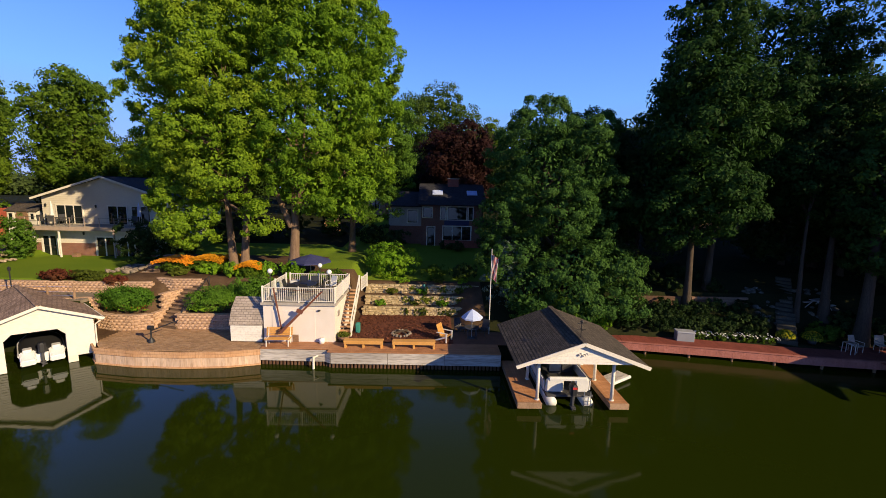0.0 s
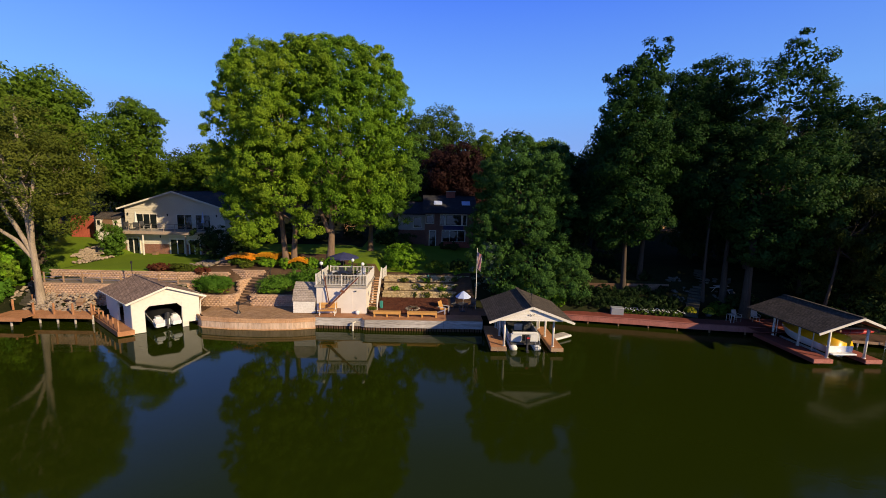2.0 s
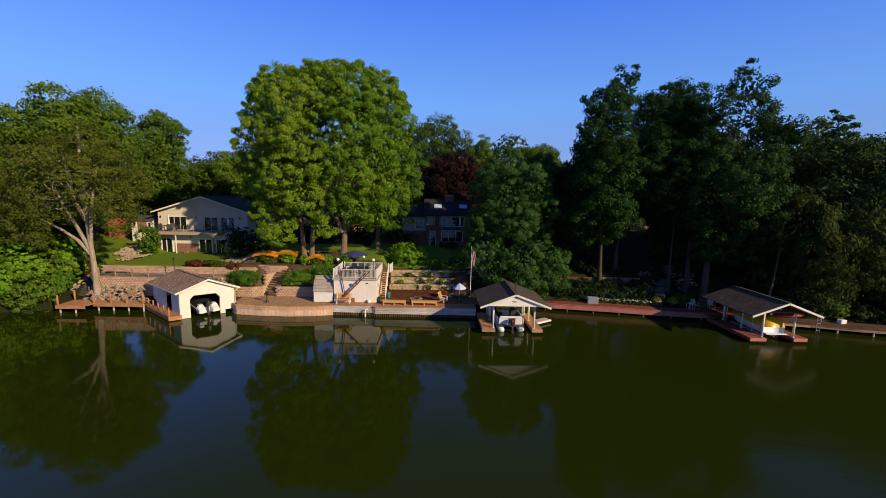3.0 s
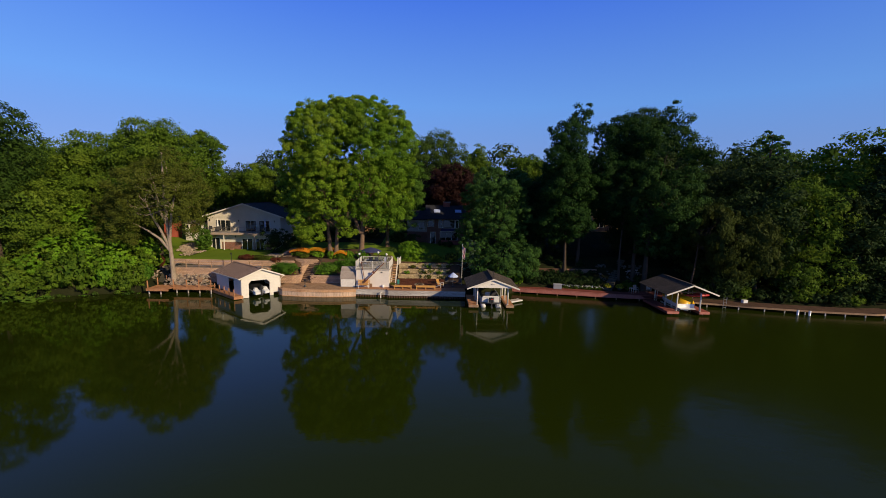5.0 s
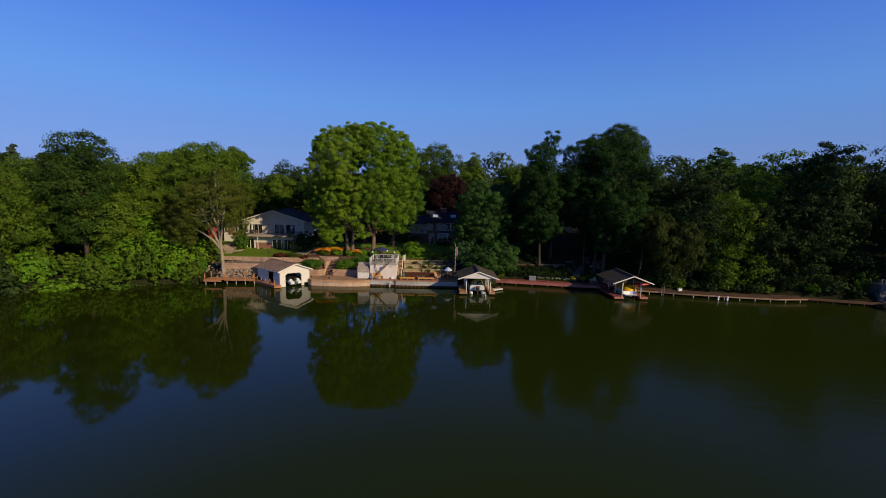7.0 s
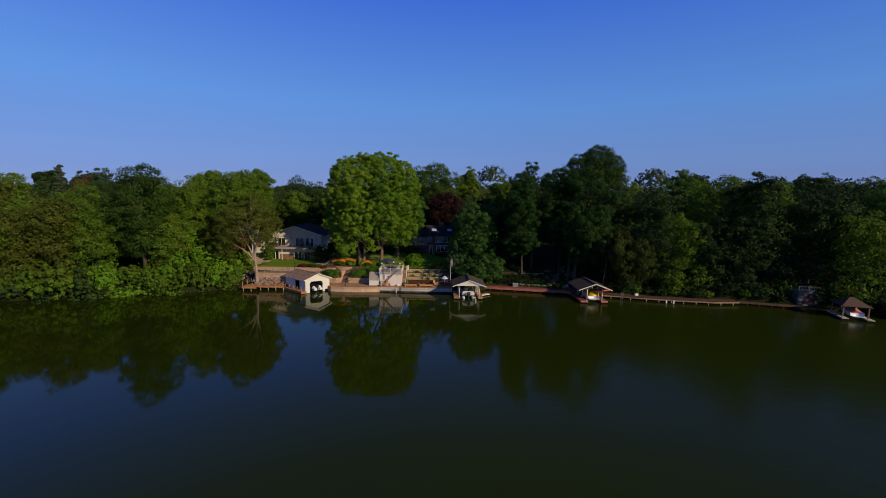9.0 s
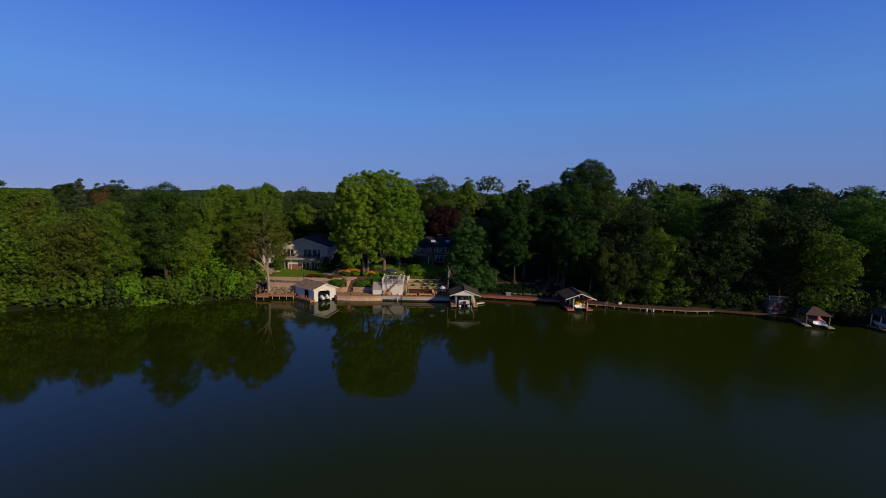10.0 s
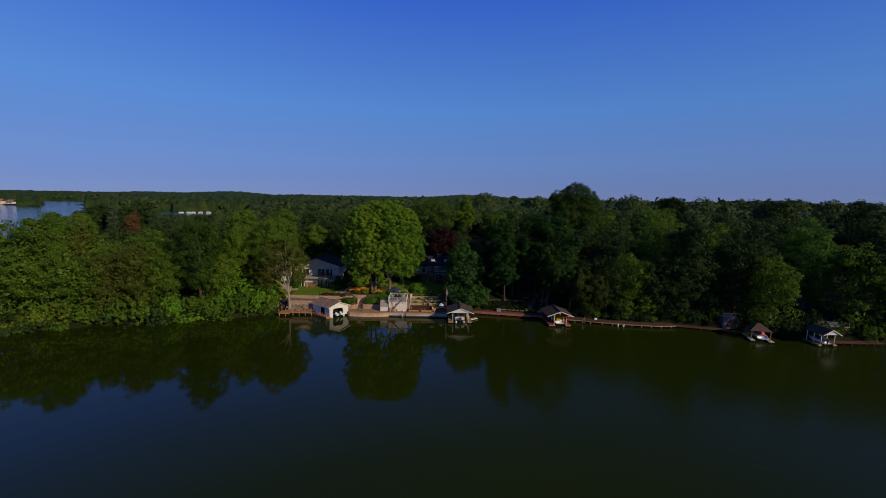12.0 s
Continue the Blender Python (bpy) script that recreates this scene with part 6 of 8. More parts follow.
BLOCKS = [rough_block(k, 0.305, 0.26, 0.188, BLOCK, 0.022, 0.065) for k in range(6)]
CAPS = [rough_block(k + 9, 0.305, 0.33, 0.09, BLOCK, 0.012) for k in range(3)]


def block_wall(name, label, line, z0, z1, seed):
    """A coursed wall of split blocks along a line, with a flat cap."""
    rnd = random.Random(seed)
    w = tagged(new(name), label, "retaining wall", kind="structure")
    n = max(1, int((z1 - z0 - 0.09) / 0.195))
    for c in range(n + 1):
        cap = c == n
        for k, (x, y, a, d) in enumerate(along(line, 0.315)):
            me = rnd.choice(CAPS if cap else BLOCKS)
            o = new("cap_stone" if cap else "block", me)
            o.parent = w
            s = 0.157 if c % 2 else 0.0
            o.matrix_basis = Matrix.Translation((x + math.cos(a) * s, y + math.sin(a) * s + 0.012 * c, z0 + 0.195 * c)) @ Matrix.Rotation(a + rnd.uniform(-.03, .03), 4, "Z") @ Matrix.Diagonal((d / 0.315, 1, 1, 1))
    return w


block_wall("wall_planter_left", "curved planter wall of tan split-face blocks", [(-22.9, 27.2), (-22.3, 26.6), (-21.2, 26.25), (-19.9, 26.2), (-18.9, 26.6), (-18.7, 27.6)], 0.98, 2.15, 1)
block_wall("wall_planter_right", "straight planter wall of tan split-face blocks", [(-17.2, 27.8), (-17.15, 26.7), (-13.0, 26.75), (-10.7, 26.8)], 0.98, 2.1, 2)
block_wall("wall_path_lower", "tan block wall under the gravel path", [(-36.3, 26.3), (-30.5, 26.1), (-26.0, 26.5), (-23.0, 27.3)], 0.9, 2.96, 3)
block_wall("wall_lawn", "tan block wall at the edge of the lawn", [(-37.6, 28.9), (-30.0, 28.7), (-23.2, 28.8), (-20.4, 29.0)], 2.8, 3.82, 4)
block_wall("wall_flowers", "tan block wall below the golden flowers", [(-20.3, 29.6), (-18.8, 29.2), (-17.0, 29.3)], 3.0, 4.0, 5)
block_wall("wall_step_side", "tan block wall stepping up beside the timber steps", [(-18.85, 27.5), (-18.6, 28.4), (-18.35, 29.1)], 1.9, 3.3, 8)
sleepers = tagged(new("wall_bank"), "low wall of dark timber sleepers on the wooded bank", "retaining wall", kind="structure")
rnd_s = random.Random(6)
for c in range(4):
    x = 14.9 + 0.6 * (c % 2)
    while x < 23.6:
        part("sleeper", softbox(bm_new(), x, x + 2.2, 29.62 + rnd_s.uniform(-.015, .015), 29.84, 2.3 + 0.2 * c, 2.49 + 0.2 * c, 0.02), WOOD_DOCK if x < 19.5 else WOOD_BROWN, sleepers)
        x += 2.22

STONES = [rough_block(k + 40, 0.40, 0.30, 0.16, STONE, 0.04) for k in range(6)]
rs = random.Random(12)
for k, (y, z0) in enumerate(((30.2, 1.08), (31.1, 1.7), (32.0, 2.4))):
    w = tagged(new("wall_stone_tier"), "dry-laid limestone terrace wall", "retaining wall", kind="structure")
    for c in range(5):
        x = -5.3 + rs.uniform(-.1, .1)
        while x < 3.6:
            l = rs.uniform(0.20, 0.56)
            o = new("stone", rs.choice(STONES))
            o.parent = w
            o.matrix_basis = pose(x + l / 2, y + 0.03 * c + rs.uniform(-.04, .04), z0 + 0.132 * c + rs.uniform(-.01, .01), rs.uniform(-3, 3), rs.uniform(-3, 3), rs.uniform(-7, 7)) @ Matrix.Diagonal((l / 0.41, 1, rs.uniform(0.66, 0.9), 1))
            x += l + 0.015


def rock_mesh(seed, mat, r=0.25):
    rnd = random.Random(seed)
    bm = bm_new()
    bmesh.ops.create_icosphere(bm, subdivisions=1, radius=r)
    for v in bm.verts:
        v.co *= rnd.uniform(0.72, 1.2)
        v.co.z *= 0.7
    me = bpy.data.meshes.new("rock")
    bm.to_mesh(me)
    bm.free()
    me.materials.append(mat)
    return me


ROCKS = [rock_mesh(k, ROCK) for k in range(6)]


ROCKS_DARK = [rock_mesh(k + 20, ROCK_DARK) for k in range(4)]


def rock_bank(name, label, spots, seed, lift=0.0, kinds=None):
    rnd = random.Random(seed)
    t = thing(name, 0, 0, 0, label=label, category="rocks")
    for x0, x1, y0, y1, n, s in spots:
        for i in range(n):
            x, y = rnd.uniform(x0, x1), rnd.uniform(y0, y1)
            o = new("rock", rnd.choice(kinds or ROCKS))
            o.parent = t
            k = rnd.uniform(0.5, 1.3) * s
            o.matrix_basis = pose(x, y, h_at(x, y) + 0.04 + lift, rnd.uniform(-20, 20), rnd.uniform(-20, 20), rnd.uniform(0, 360)) @ Matrix.Scale(k, 4)
    return t


ROCKS_PALE = [rock_mesh(k + 60, surface("pale_tan_rock", (0.26, 0.195, 0.14), (0.38, 0.30, 0.225), (0.12, 0.085, 0.06), scale=3, fine=12, rough=0.95, bump=0.7, vary=0.4)) for k in range(5)]


def rock_slope(name, label, x0, x1, ya, za, yb, zb, n, seed, s=1.0):
    """Rocks laid on a slope that rises from ya, za to yb, zb."""
    rnd = random.Random(seed)
    t = thing(name, 0, 0, 0, label=label, category="rocks")
    for i in range(n):
        k = (i + rnd.random()) / n
        x, y, z = rnd.uniform(x0, x1), ya + (yb - ya) * k, za + (zb - za) * k
        o = new("rock", rnd.choice(ROCKS_PALE if rnd.random() < 0.65 else ROCKS))
        o.parent = t
        o.matrix_basis = pose(x, y + rnd.uniform(-.1, .1), z, rnd.uniform(-25, 25), rnd.uniform(-25, 25), rnd.uniform(0, 360)) @ Matrix.Scale(rnd.uniform(0.6, 1.25) * s, 4)
    return t


rock_slope("rock_bank", "tan and grey riprap sloping up from the jetty", -36.3, -30.6, 24.6, 0.74, 26.1, 2.05, 300, 21, 0.62)
rock_slope("rock_bank", "border of tan rocks beside the jetty steps", -39.2, -38.3, 25.4, 0.9, 28.6, 2.6, 40, 22, 0.8)
rock_bank("rock_bank", "grey riprap boulders below the block wall by the jetty", [(-36.2, -30.0, 24.4, 25.2, 110, 0.68)], 1)
rock_bank("rock_bank", "pale rocks heaped beside the lawn shrub", [(-41.8, -39.8, 37.2, 39.6, 110, 0.7), (-41.2, -38.8, 35.0, 37.6, 150, 0.7), (-39.6, -36.6, 33.4, 35.6, 120, 0.65)], 2, 0.14, ROCKS_PALE)
rock_bank("rock_bank", "grey rocks beside the upper steps", [(-25.6, -22.6, 31.4, 34.4, 120, 0.9)], 3, 0.1)
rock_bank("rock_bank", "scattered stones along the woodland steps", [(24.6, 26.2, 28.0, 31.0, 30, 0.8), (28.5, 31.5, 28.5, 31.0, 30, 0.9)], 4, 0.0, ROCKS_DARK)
rock_bank("rock_bank", "pale stones stacked beside the sleeper wall", [(12.8, 14.8, 29.3, 29.9, 34, 1.0)], 5, 0.2)

MULCH_DARK = surface("dark_riser_timber", (0.13, 0.080, 0.048), (0.17, 0.11, 0.066), (0.07, 0.042, 0.026), rough=0.95)
# steps of timber between the planters, and stone steps on the wooded bank
def flight(name, label, a, b, z0, z1, n, width, mat, riser=None):
    s = tagged(new(name), label, "steps", kind="structure")
    dx, dy = b[0] - a[0], b[1] - a[1]
    ang = math.atan2(dy, dx)
    for i in range(n):
        t0 = i / n
        x, y, z = a[0] + dx * t0, a[1] + dy * t0, z0 + (z1 - z0) * (i + 1) / n
        d = math.hypot(dx, dy) / n
        bm = bm_new()
        c, q = math.cos(ang), math.sin(ang)
        pts = []
        for zz in (z - (z1 - z0) / n - 0.12, z):
            for u, v in ((0, -width / 2), (d + 0.06, -width / 2), (d + 0.06, width / 2), (0, width / 2)):
                pts.append((x + u * c - v * q, y + u * q + v * c, zz))
        hexa(bm, pts)
        bmesh.ops.bevel(bm, geom=bm.edges, offset=0.012, segments=1, affect="EDGES")
        part("step", bm, riser or mat, s)
        if riser:
            bm = bm_new()
            pts = []
            for zz in (z + 0.002, z + 0.045):
                for u, v in ((-0.05, -width / 2), (d + 0.02, -width / 2), (d + 0.02, width / 2), (-0.05, width / 2)):
                    pts.append((x + u * c - v * q, y + u * q + v * c, zz))
            hexa(bm, pts)
            part("tread", bm, mat, s)
    return s


flight("steps_timber", "brown timber steps climbing between the planter walls", (-17.95, 26.7), (-17.2, 29.3), 1.0, 3.4, 11, 1.6, WOOD_STEP, MULCH_DARK)
flight("steps_timber", "upper brown steps beside the rocks", (-22.2, 31.2), (-21.8, 34.0), 3.6, 4.8, 6, 1.3, WOOD_STEP, MULCH_DARK)
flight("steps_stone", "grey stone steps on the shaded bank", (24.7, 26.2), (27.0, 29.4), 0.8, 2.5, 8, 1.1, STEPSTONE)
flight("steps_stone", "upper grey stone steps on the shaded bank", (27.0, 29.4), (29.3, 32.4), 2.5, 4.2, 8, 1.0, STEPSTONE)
flight("steps_stone", "stone steps beside the jetty", (-37.3, 26.0), (-37.6, 28.4), 0.9, 2.9, 9, 1.3, STEPSTONE)
bm = bm_new()
for k in range(5):
    tube(bm, (-17.0 + 0.16 * k, 26.9 + 0.6 * k, 1.2 + 0.5 * k), (-17.0 + 0.16 * k, 26.9 + 0.6 * k, 2.1 + 0.5 * k), 0.025, n=6)
tube(bm, (-17.0, 26.9, 2.1), (-16.36, 29.3, 4.1), 0.035, n=6)
tagged(part("handrail", bm, BLACK), "black metal handrail beside the timber steps", "handrail")

# gravel path with a rail
pa = tagged(part("path", box(bm_new(), -36.2, -23.4, 26.6, 28.55, 2.7, 2.92), surface("grey_gravel", (0.19, 0.155, 0.115), (0.26, 0.215, 0.165), (0.11, 0.09, 0.065), scale=4, fine=40, rough=0.95, bump=0.6)), "grey gravel path between block walls", "path", kind="structure")
pr = thing("path_railing", -36.2, 26.75, 2.92, 0, "wooden post railing along the gravel path", "railing")
for k in range(8):
    part("post", softbox(bm_new(), k * 1.75 - 0.05, k * 1.75 + 0.05, -0.05, 0.05, 0, 0.95, 0.01), WOOD_STEP, pr)
bm = bm_new()
for z in (0.25, 0.5, 0.85):
    tube(bm, (0, 0, z), (12.2, 0, z), 0.012, n=5)
part("wire", bm, ALU, pr)

# mulch bed
bm = bm_new()
rng = np.random.default_rng(3)
nxm, nym = 50, 40
grid = [[bm.verts.new((-5.4 + 6.9 * i / nxm, 24.46 + 5.75 * j / nym, 1.09 + rng.uniform(0, 0.06) * (0 < i < nxm) * (0 < j < nym))) for i in range(nxm + 1)] for j in range(nym + 1)]
for j in range(nym):
    for i in range(nxm):
        bm.faces.new((grid[j][i], grid[j][i + 1], grid[j + 1][i + 1], grid[j + 1][i]))
tagged(part("mulch_bed", bm, MULCH), "bed of dark red bark mulch behind the benches", "mulch", kind="structure")
rng = np.random.default_rng(4)
n = 2600
c = np.stack([rng.uniform(-5.3, 1.4, n), rng.uniform(24.5, 30.1, n), rng.uniform(1.13, 1.17, n)], 1)
v = leaf_quads(rng, c, np.tile([0, 0, 1.0], (n, 1)), 0.13, 0.0)
tagged(new("bark_chips", fast_mesh("bark_chips", v, np.arange(len(v)).reshape(-1, 4), MULCH)), "loose red bark chips on the mulch bed", "bark chips", kind="stuff")

# ---- shrubs and flowers ----
def shrub(x, y, rx, ry, h, leaf, name, label, seed, n=900, size=0.13, z=None, group="", category="shrub"):
    """A bushy plant: stems and many small leaves over an uneven outline."""
    rng = np.random.default_rng(seed)
    z = h_at(x, y) if z is None else z
    t = thing(name, x, y, z, 0, label, category, group)
    lob = 9
    a = rng.uniform(0, math.tau, lob)
    k = np.sqrt(rng.uniform(0.05, 0.75, lob))
    lobes = [(0, 0, h * 0.42, 0.62, h * 0.5)] + [(math.cos(p) * q * 0.72, math.sin(p) * q * 0.72, h * rng.uniform(0.28, 0.62), 0.42, h * rng.uniform(0.25, 0.36)) for p, q in zip(a, k)]
    clumps = max(12, n // 30)
    p, o = crown_points(rng, lobes, clumps, 36, 0.17, 0.8, 1.1 * min(1.3, h))
    p = p * np.array([rx, ry, 1])
    p[:, 2] = np.maximum(p[:, 2], 0.03)
    fill = n // 7
    d = unit(rng, fill) * rng.uniform(0.2, 0.85, (fill, 1)) * np.array([rx * 0.9, ry * 0.9, h * 0.45]) + np.array([0, 0, h * 0.45])
    v = np.concatenate([leaf_tris(rng, p, o, size * 0.88, 0.2), leaf_tris(rng, d, d - np.array([0, 0, h * 0.45]), size * 1.6, 0.2)])
    cr = new("leaves", leaf_mesh("leaves", v, leaf))
    cr.parent = t
    bm = bm_new()
    for i in range(1):
        b = i * 1.05 + seed
        limb(bm, [(0.05 * math.cos(b), 0.05 * math.sin(b), -0.1), (rx * 0.25 * math.cos(b), ry * 0.25 * math.sin(b), h * 0.35), (rx * 0.5 * math.cos(b), ry * 0.5 * math.sin(b), h * 0.7)], [0.03, 0.022, 0.008], 5)
    part("stem", bm, BARK, t)
    return t


def flowers(x, y, rx, ry, h, leaf, petal, name, label, seed, n=500, size=0.12, z=None):
    t = shrub(x, y, rx, ry, h * 0.85, leaf, name, label, seed, n, size, z, category="flowers")
    rng = np.random.default_rng(seed + 1)
    c = np.stack([rng.uniform(-1, 1, n) * rx * 0.95, rng.uniform(-1, 1, n) * ry * 0.95, h * rng.uniform(0.75, 1.05, n)], 1)
    c[:, 2] *= 1 - 0.35 * (c[:, 0] / rx) ** 2
    v = leaf_quads(rng, c, np.tile([0, -0.4, 0.8], (n, 1)), size * 0.85, 0.0)
    o = new("blossom", fast_mesh("blossom", v, np.arange(len(v)).reshape(-1, 4), petal))
    o.parent = t
    return t


shrub(-21.1, 27.35, 2.1, 1.15, 1.75, LEAF_PLANTER, "shrub", "large rounded green shrub in the block planter", 1, 8000, 0.10, 2.05)
shrub(-15.0, 27.7, 2.3, 1.2, 1.75, LEAF_PLANTER, "shrub", "green shrub spilling over the planter wall", 2, 7000, 0.10, 2.1)
shrub(-12.4, 28.2, 2.0, 1.3, 1.8, LEAF_PLANTER, "shrub", "green shrub behind the shed", 3, 6000, 0.11)
flowers(-20.7, 27.0, 1.4, 0.4, 0.35, LEAF_BRIGHT, PETAL_RED, "ground_cover", "low bright ground cover with a few red blooms", 4, 60, 0.10, 2.12)
shrub(-16.0, 27.15, 1.0, 0.35, 0.35, LEAF_BRIGHT, "ground_cover", "low bright ground cover on the planter edge", 5, 500, 0.1, 2.1)
for k, (x, y, rx, leaf, lab) in enumerate(((-27.0, 29.15, 1.5, LEAF_RED, "dark red barberry hedge by the lawn wall"), (-24.9, 29.15, 1.6, LEAF_OLIVE, "yellow-green spirea hedge by the lawn wall"), (-23.0, 29.2, 1.0, LEAF_RED, "dark red barberry hedge by the steps"))):
    shrub(x, y - 0.1, rx, 0.75, 0.8, leaf, "hedge", lab, 20 + k, 1800, 0.13)
for k, (x, y, rx, ry) in enumerate(((-20.2, 31.6, 1.5, 1.0), (-18.0, 32.2, 1.5, 0.9), (-16.3, 32.6, 1.0, 0.8), (-13.8, 30.2, 1.0, 0.6))):
    flowers(x, y, rx, ry, 1.15, LEAF_MID, PETAL_YELLOW, "coneflower_bed", "bed of golden black-eyed flowers among leaves", 30 + k, 2200, 0.13)
for k, (x, y, rx, h, leaf) in enumerate(((-17.2, 31.0, 1.0, 0.9, LEAF_BRIGHT), (-15.2, 30.4, 1.0, 1.1, LEAF_BRIGHT), (-12.6, 30.6, 1.3, 1.2, LEAF_BRIGHT), (-10.6, 30.3, 1.0, 1.3, LEAF_BRIGHT), (-14.0, 32.0, 1.2, 0.8, LEAF_MID), (-8.8, 30.2, 1.0, 1.0, LEAF_BRIGHT), (-7.4, 30.4, 0.9, 1.0, LEAF_MID), (-19.2, 30.3, 0.8, 0.6, LEAF_OLIVE))):
    shrub(x, y, rx, 0.8, h, leaf, "perennial", "leafy bright green garden perennials", 50 + k, 1300, 0.14)
shrub(-3.6, 34.2, 2.7, 1.9, 3.3, LEAF_BRIGHT, "ornamental_maple", "bright green layered ornamental shrub above the stone tiers", 70, 4200, 0.17)
shrub(0.2, 33.8, 1.2, 1.0, 1.2, LEAF_MID, "shrub", "clipped round green bush above the stone tiers", 71, 1700, 0.12)
shrub(2.6, 34.2, 1.3, 1.2, 1.3, LEAF_DARK, "shrub", "dark bush in the shade of the tree", 72, 1500, 0.13)
for k in range(9):
    shrub(-4.0 + 0.85 * k + 0.3 * math.sin(k * 3), 30.7 + 0.95 * (k % 3) * 0.9, 0.6, 0.35, 0.5, LEAF_OLIVE if k % 2 else LEAF_BRIGHT, "perennial", "trailing yellow-green plants on the stone tiers", 80 + k, 420, 0.11)
shrub(-25.8, 36.3, 2.3, 1.8, 4.2, LEAF_DARK, "shrub", "tall dark evergreen shrub at the corner of the beige house", 100, 4200, 0.18)
shrub(-23.6, 37.5, 2.0, 1.8, 3.2, LEAF_DARK, "shrub", "dark evergreen shrub beside the beige house", 101, 3000, 0.18)
shrub(-37.6, 36.9, 1.6, 1.4, 4.25, LEAF_LOCUST, "shrub", "tall rounded shrub beside the balcony", 102, 5200, 0.16)
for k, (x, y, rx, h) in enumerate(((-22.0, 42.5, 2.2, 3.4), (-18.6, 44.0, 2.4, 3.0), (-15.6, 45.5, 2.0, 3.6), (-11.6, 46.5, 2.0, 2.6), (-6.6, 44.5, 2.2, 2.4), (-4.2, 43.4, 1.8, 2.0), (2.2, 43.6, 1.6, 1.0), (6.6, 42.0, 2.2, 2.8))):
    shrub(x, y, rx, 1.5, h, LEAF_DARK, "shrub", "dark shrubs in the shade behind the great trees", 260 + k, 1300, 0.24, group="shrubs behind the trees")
for k in range(18):
    shrub(-2.0 + 0.3 * k + 0.3 * math.sin(k * 5.0), 30.08 + 0.92 * (k % 3), 0.45 + 0.15 * math.sin(k * 2.2), 0.25, 0.62, LEAF_YELLOW if k % 3 else LEAF_OLIVE, "perennial", "yellow-green vine hanging over the stone tiers", 370 + k, 260, 0.09, 1.12 + 0.7 * (k % 3))
shrub(8.4, 27.4, 2.7, 1.2, 2.7, LEAF_LOCUST, "shrub", "broad green shrub under the linden at the deck", 107, 6000, 0.13)
shrub(12.2, 27.4, 0.8, 0.6, 1.2, LEAF_BRIGHT, "shrub", "bright green shrub at the head of the boardwalk", 108, 1400, 0.13)
shrub(12.0, 28.4, 1.1, 0.9, 1.1, LEAF_PLANTER, "shrub", "yellow-green shrub at the end of the boardwalk", 105, 1900, 0.15)
shrub(5.6, 29.6, 1.7, 1.3, 5.6, LEAF_SILVER, "shrub", "silvery blue-green shrub beside the linden", 106, 2600, 0.16)
# bank plants use leaf colours with the shade already put in
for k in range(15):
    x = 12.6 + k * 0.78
    shrub(x, 28.2 - 0.05 * k + 0.4 * math.sin(k * 2.3), 1.2, 0.9, 0.7 + 0.4 * abs(math.sin(k * 1.7)), LEAF_BANK_SHADE if k % 4 else LEAF_DARK, "shrub", "leafy planting on the shaded bank with shade-darkened leaves", 110 + k, 1300, 0.13, group="bank planting")
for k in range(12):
    shrub(13.0 + k * 0.95, 29.0 + 0.2 * math.sin(k * 2.9), 0.9, 0.6, 0.6 + 0.3 * abs(math.sin(k * 2.2)), LEAF_BANK_SHADE if k % 3 else LEAF_DARK, "shrub", "leafy planting on the shaded bank with shade-darkened leaves", 450 + k, 800, 0.13, group="bank planting")
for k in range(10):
    shrub(11.8 + k * 1.15, 31.6 + 1.1 * math.sin(k * 1.9), 1.0, 0.9, 0.9 + 0.4 * abs(math.sin(k * 1.1)), LEAF_BANK_SHADE, "shrub", "low ferns on the shaded bank with shade-darkened leaves", 330 + k, 700, 0.17, group="bank planting")
for k in range(8):
    x = 19.0 + k * 0.65
    flowers(x, 26.95 - 0.08 * k, 0.5, 0.4, 0.6, LEAF_MID, PETAL_WHITE, "hosta", "hosta with white flower spikes beside the boardwalk", 140 + k, 22, 0.13)
for k, (x, y) in enumerate(((24.75, 26.5), (26.4, 26.2))):
    p = thing("flower_pot", x, y, 0.8, 0, "yellow-green chrysanthemum in a dark pot by the stone steps", "potted plant", "pots by the steps")
    smooth(part("pot", lathe(bm_new(), [(0.0, 0.0), (0.22, 0.0), (0.3, 0.36), (0.26, 0.36), (0.2, 0.1)], n=14), DARK, p))
    rng = np.random.default_rng(160 + k)
    d = rng.normal(0, 1, (900, 3))
    d /= np.linalg.norm(d, axis=1)[:, None]
    d[:, 2] = np.abs(d[:, 2])
    for nm, mat, sel in (("leaves", LEAF_MID, slice(0, 450)), ("blossom", PETAL_LIME, slice(450, 760))):
        v = leaf_quads(rng, d[sel] * np.array([0.52, 0.52, 0.5]) * (0.95 if nm == "leaves" else 1.05) + np.array([0, 0, 0.36]), d[sel], 0.11)
        o = new(nm, fast_mesh(nm, v, np.arange(len(v)).reshape(-1, 4), mat))
        o.parent = p
for k in range(14):
    x = 28.0 + 2.2 * k
    y = float(np.interp(x, [p[0] for p in BROWN], [p[1] for p in BROWN])) + 3.4 if x > 33 else 27.0
    shrub(x, y + 0.4 * math.sin(k * 2.1), 1.5, 1.1, 1.3 + 0.7 * abs(math.sin(k * 1.3)), LEAF_MID if k % 3 == 0 else LEAF_DARK, "shrub", "dark undergrowth behind the brown dock", 180 + k, 1100, 0.2, group="undergrowth")

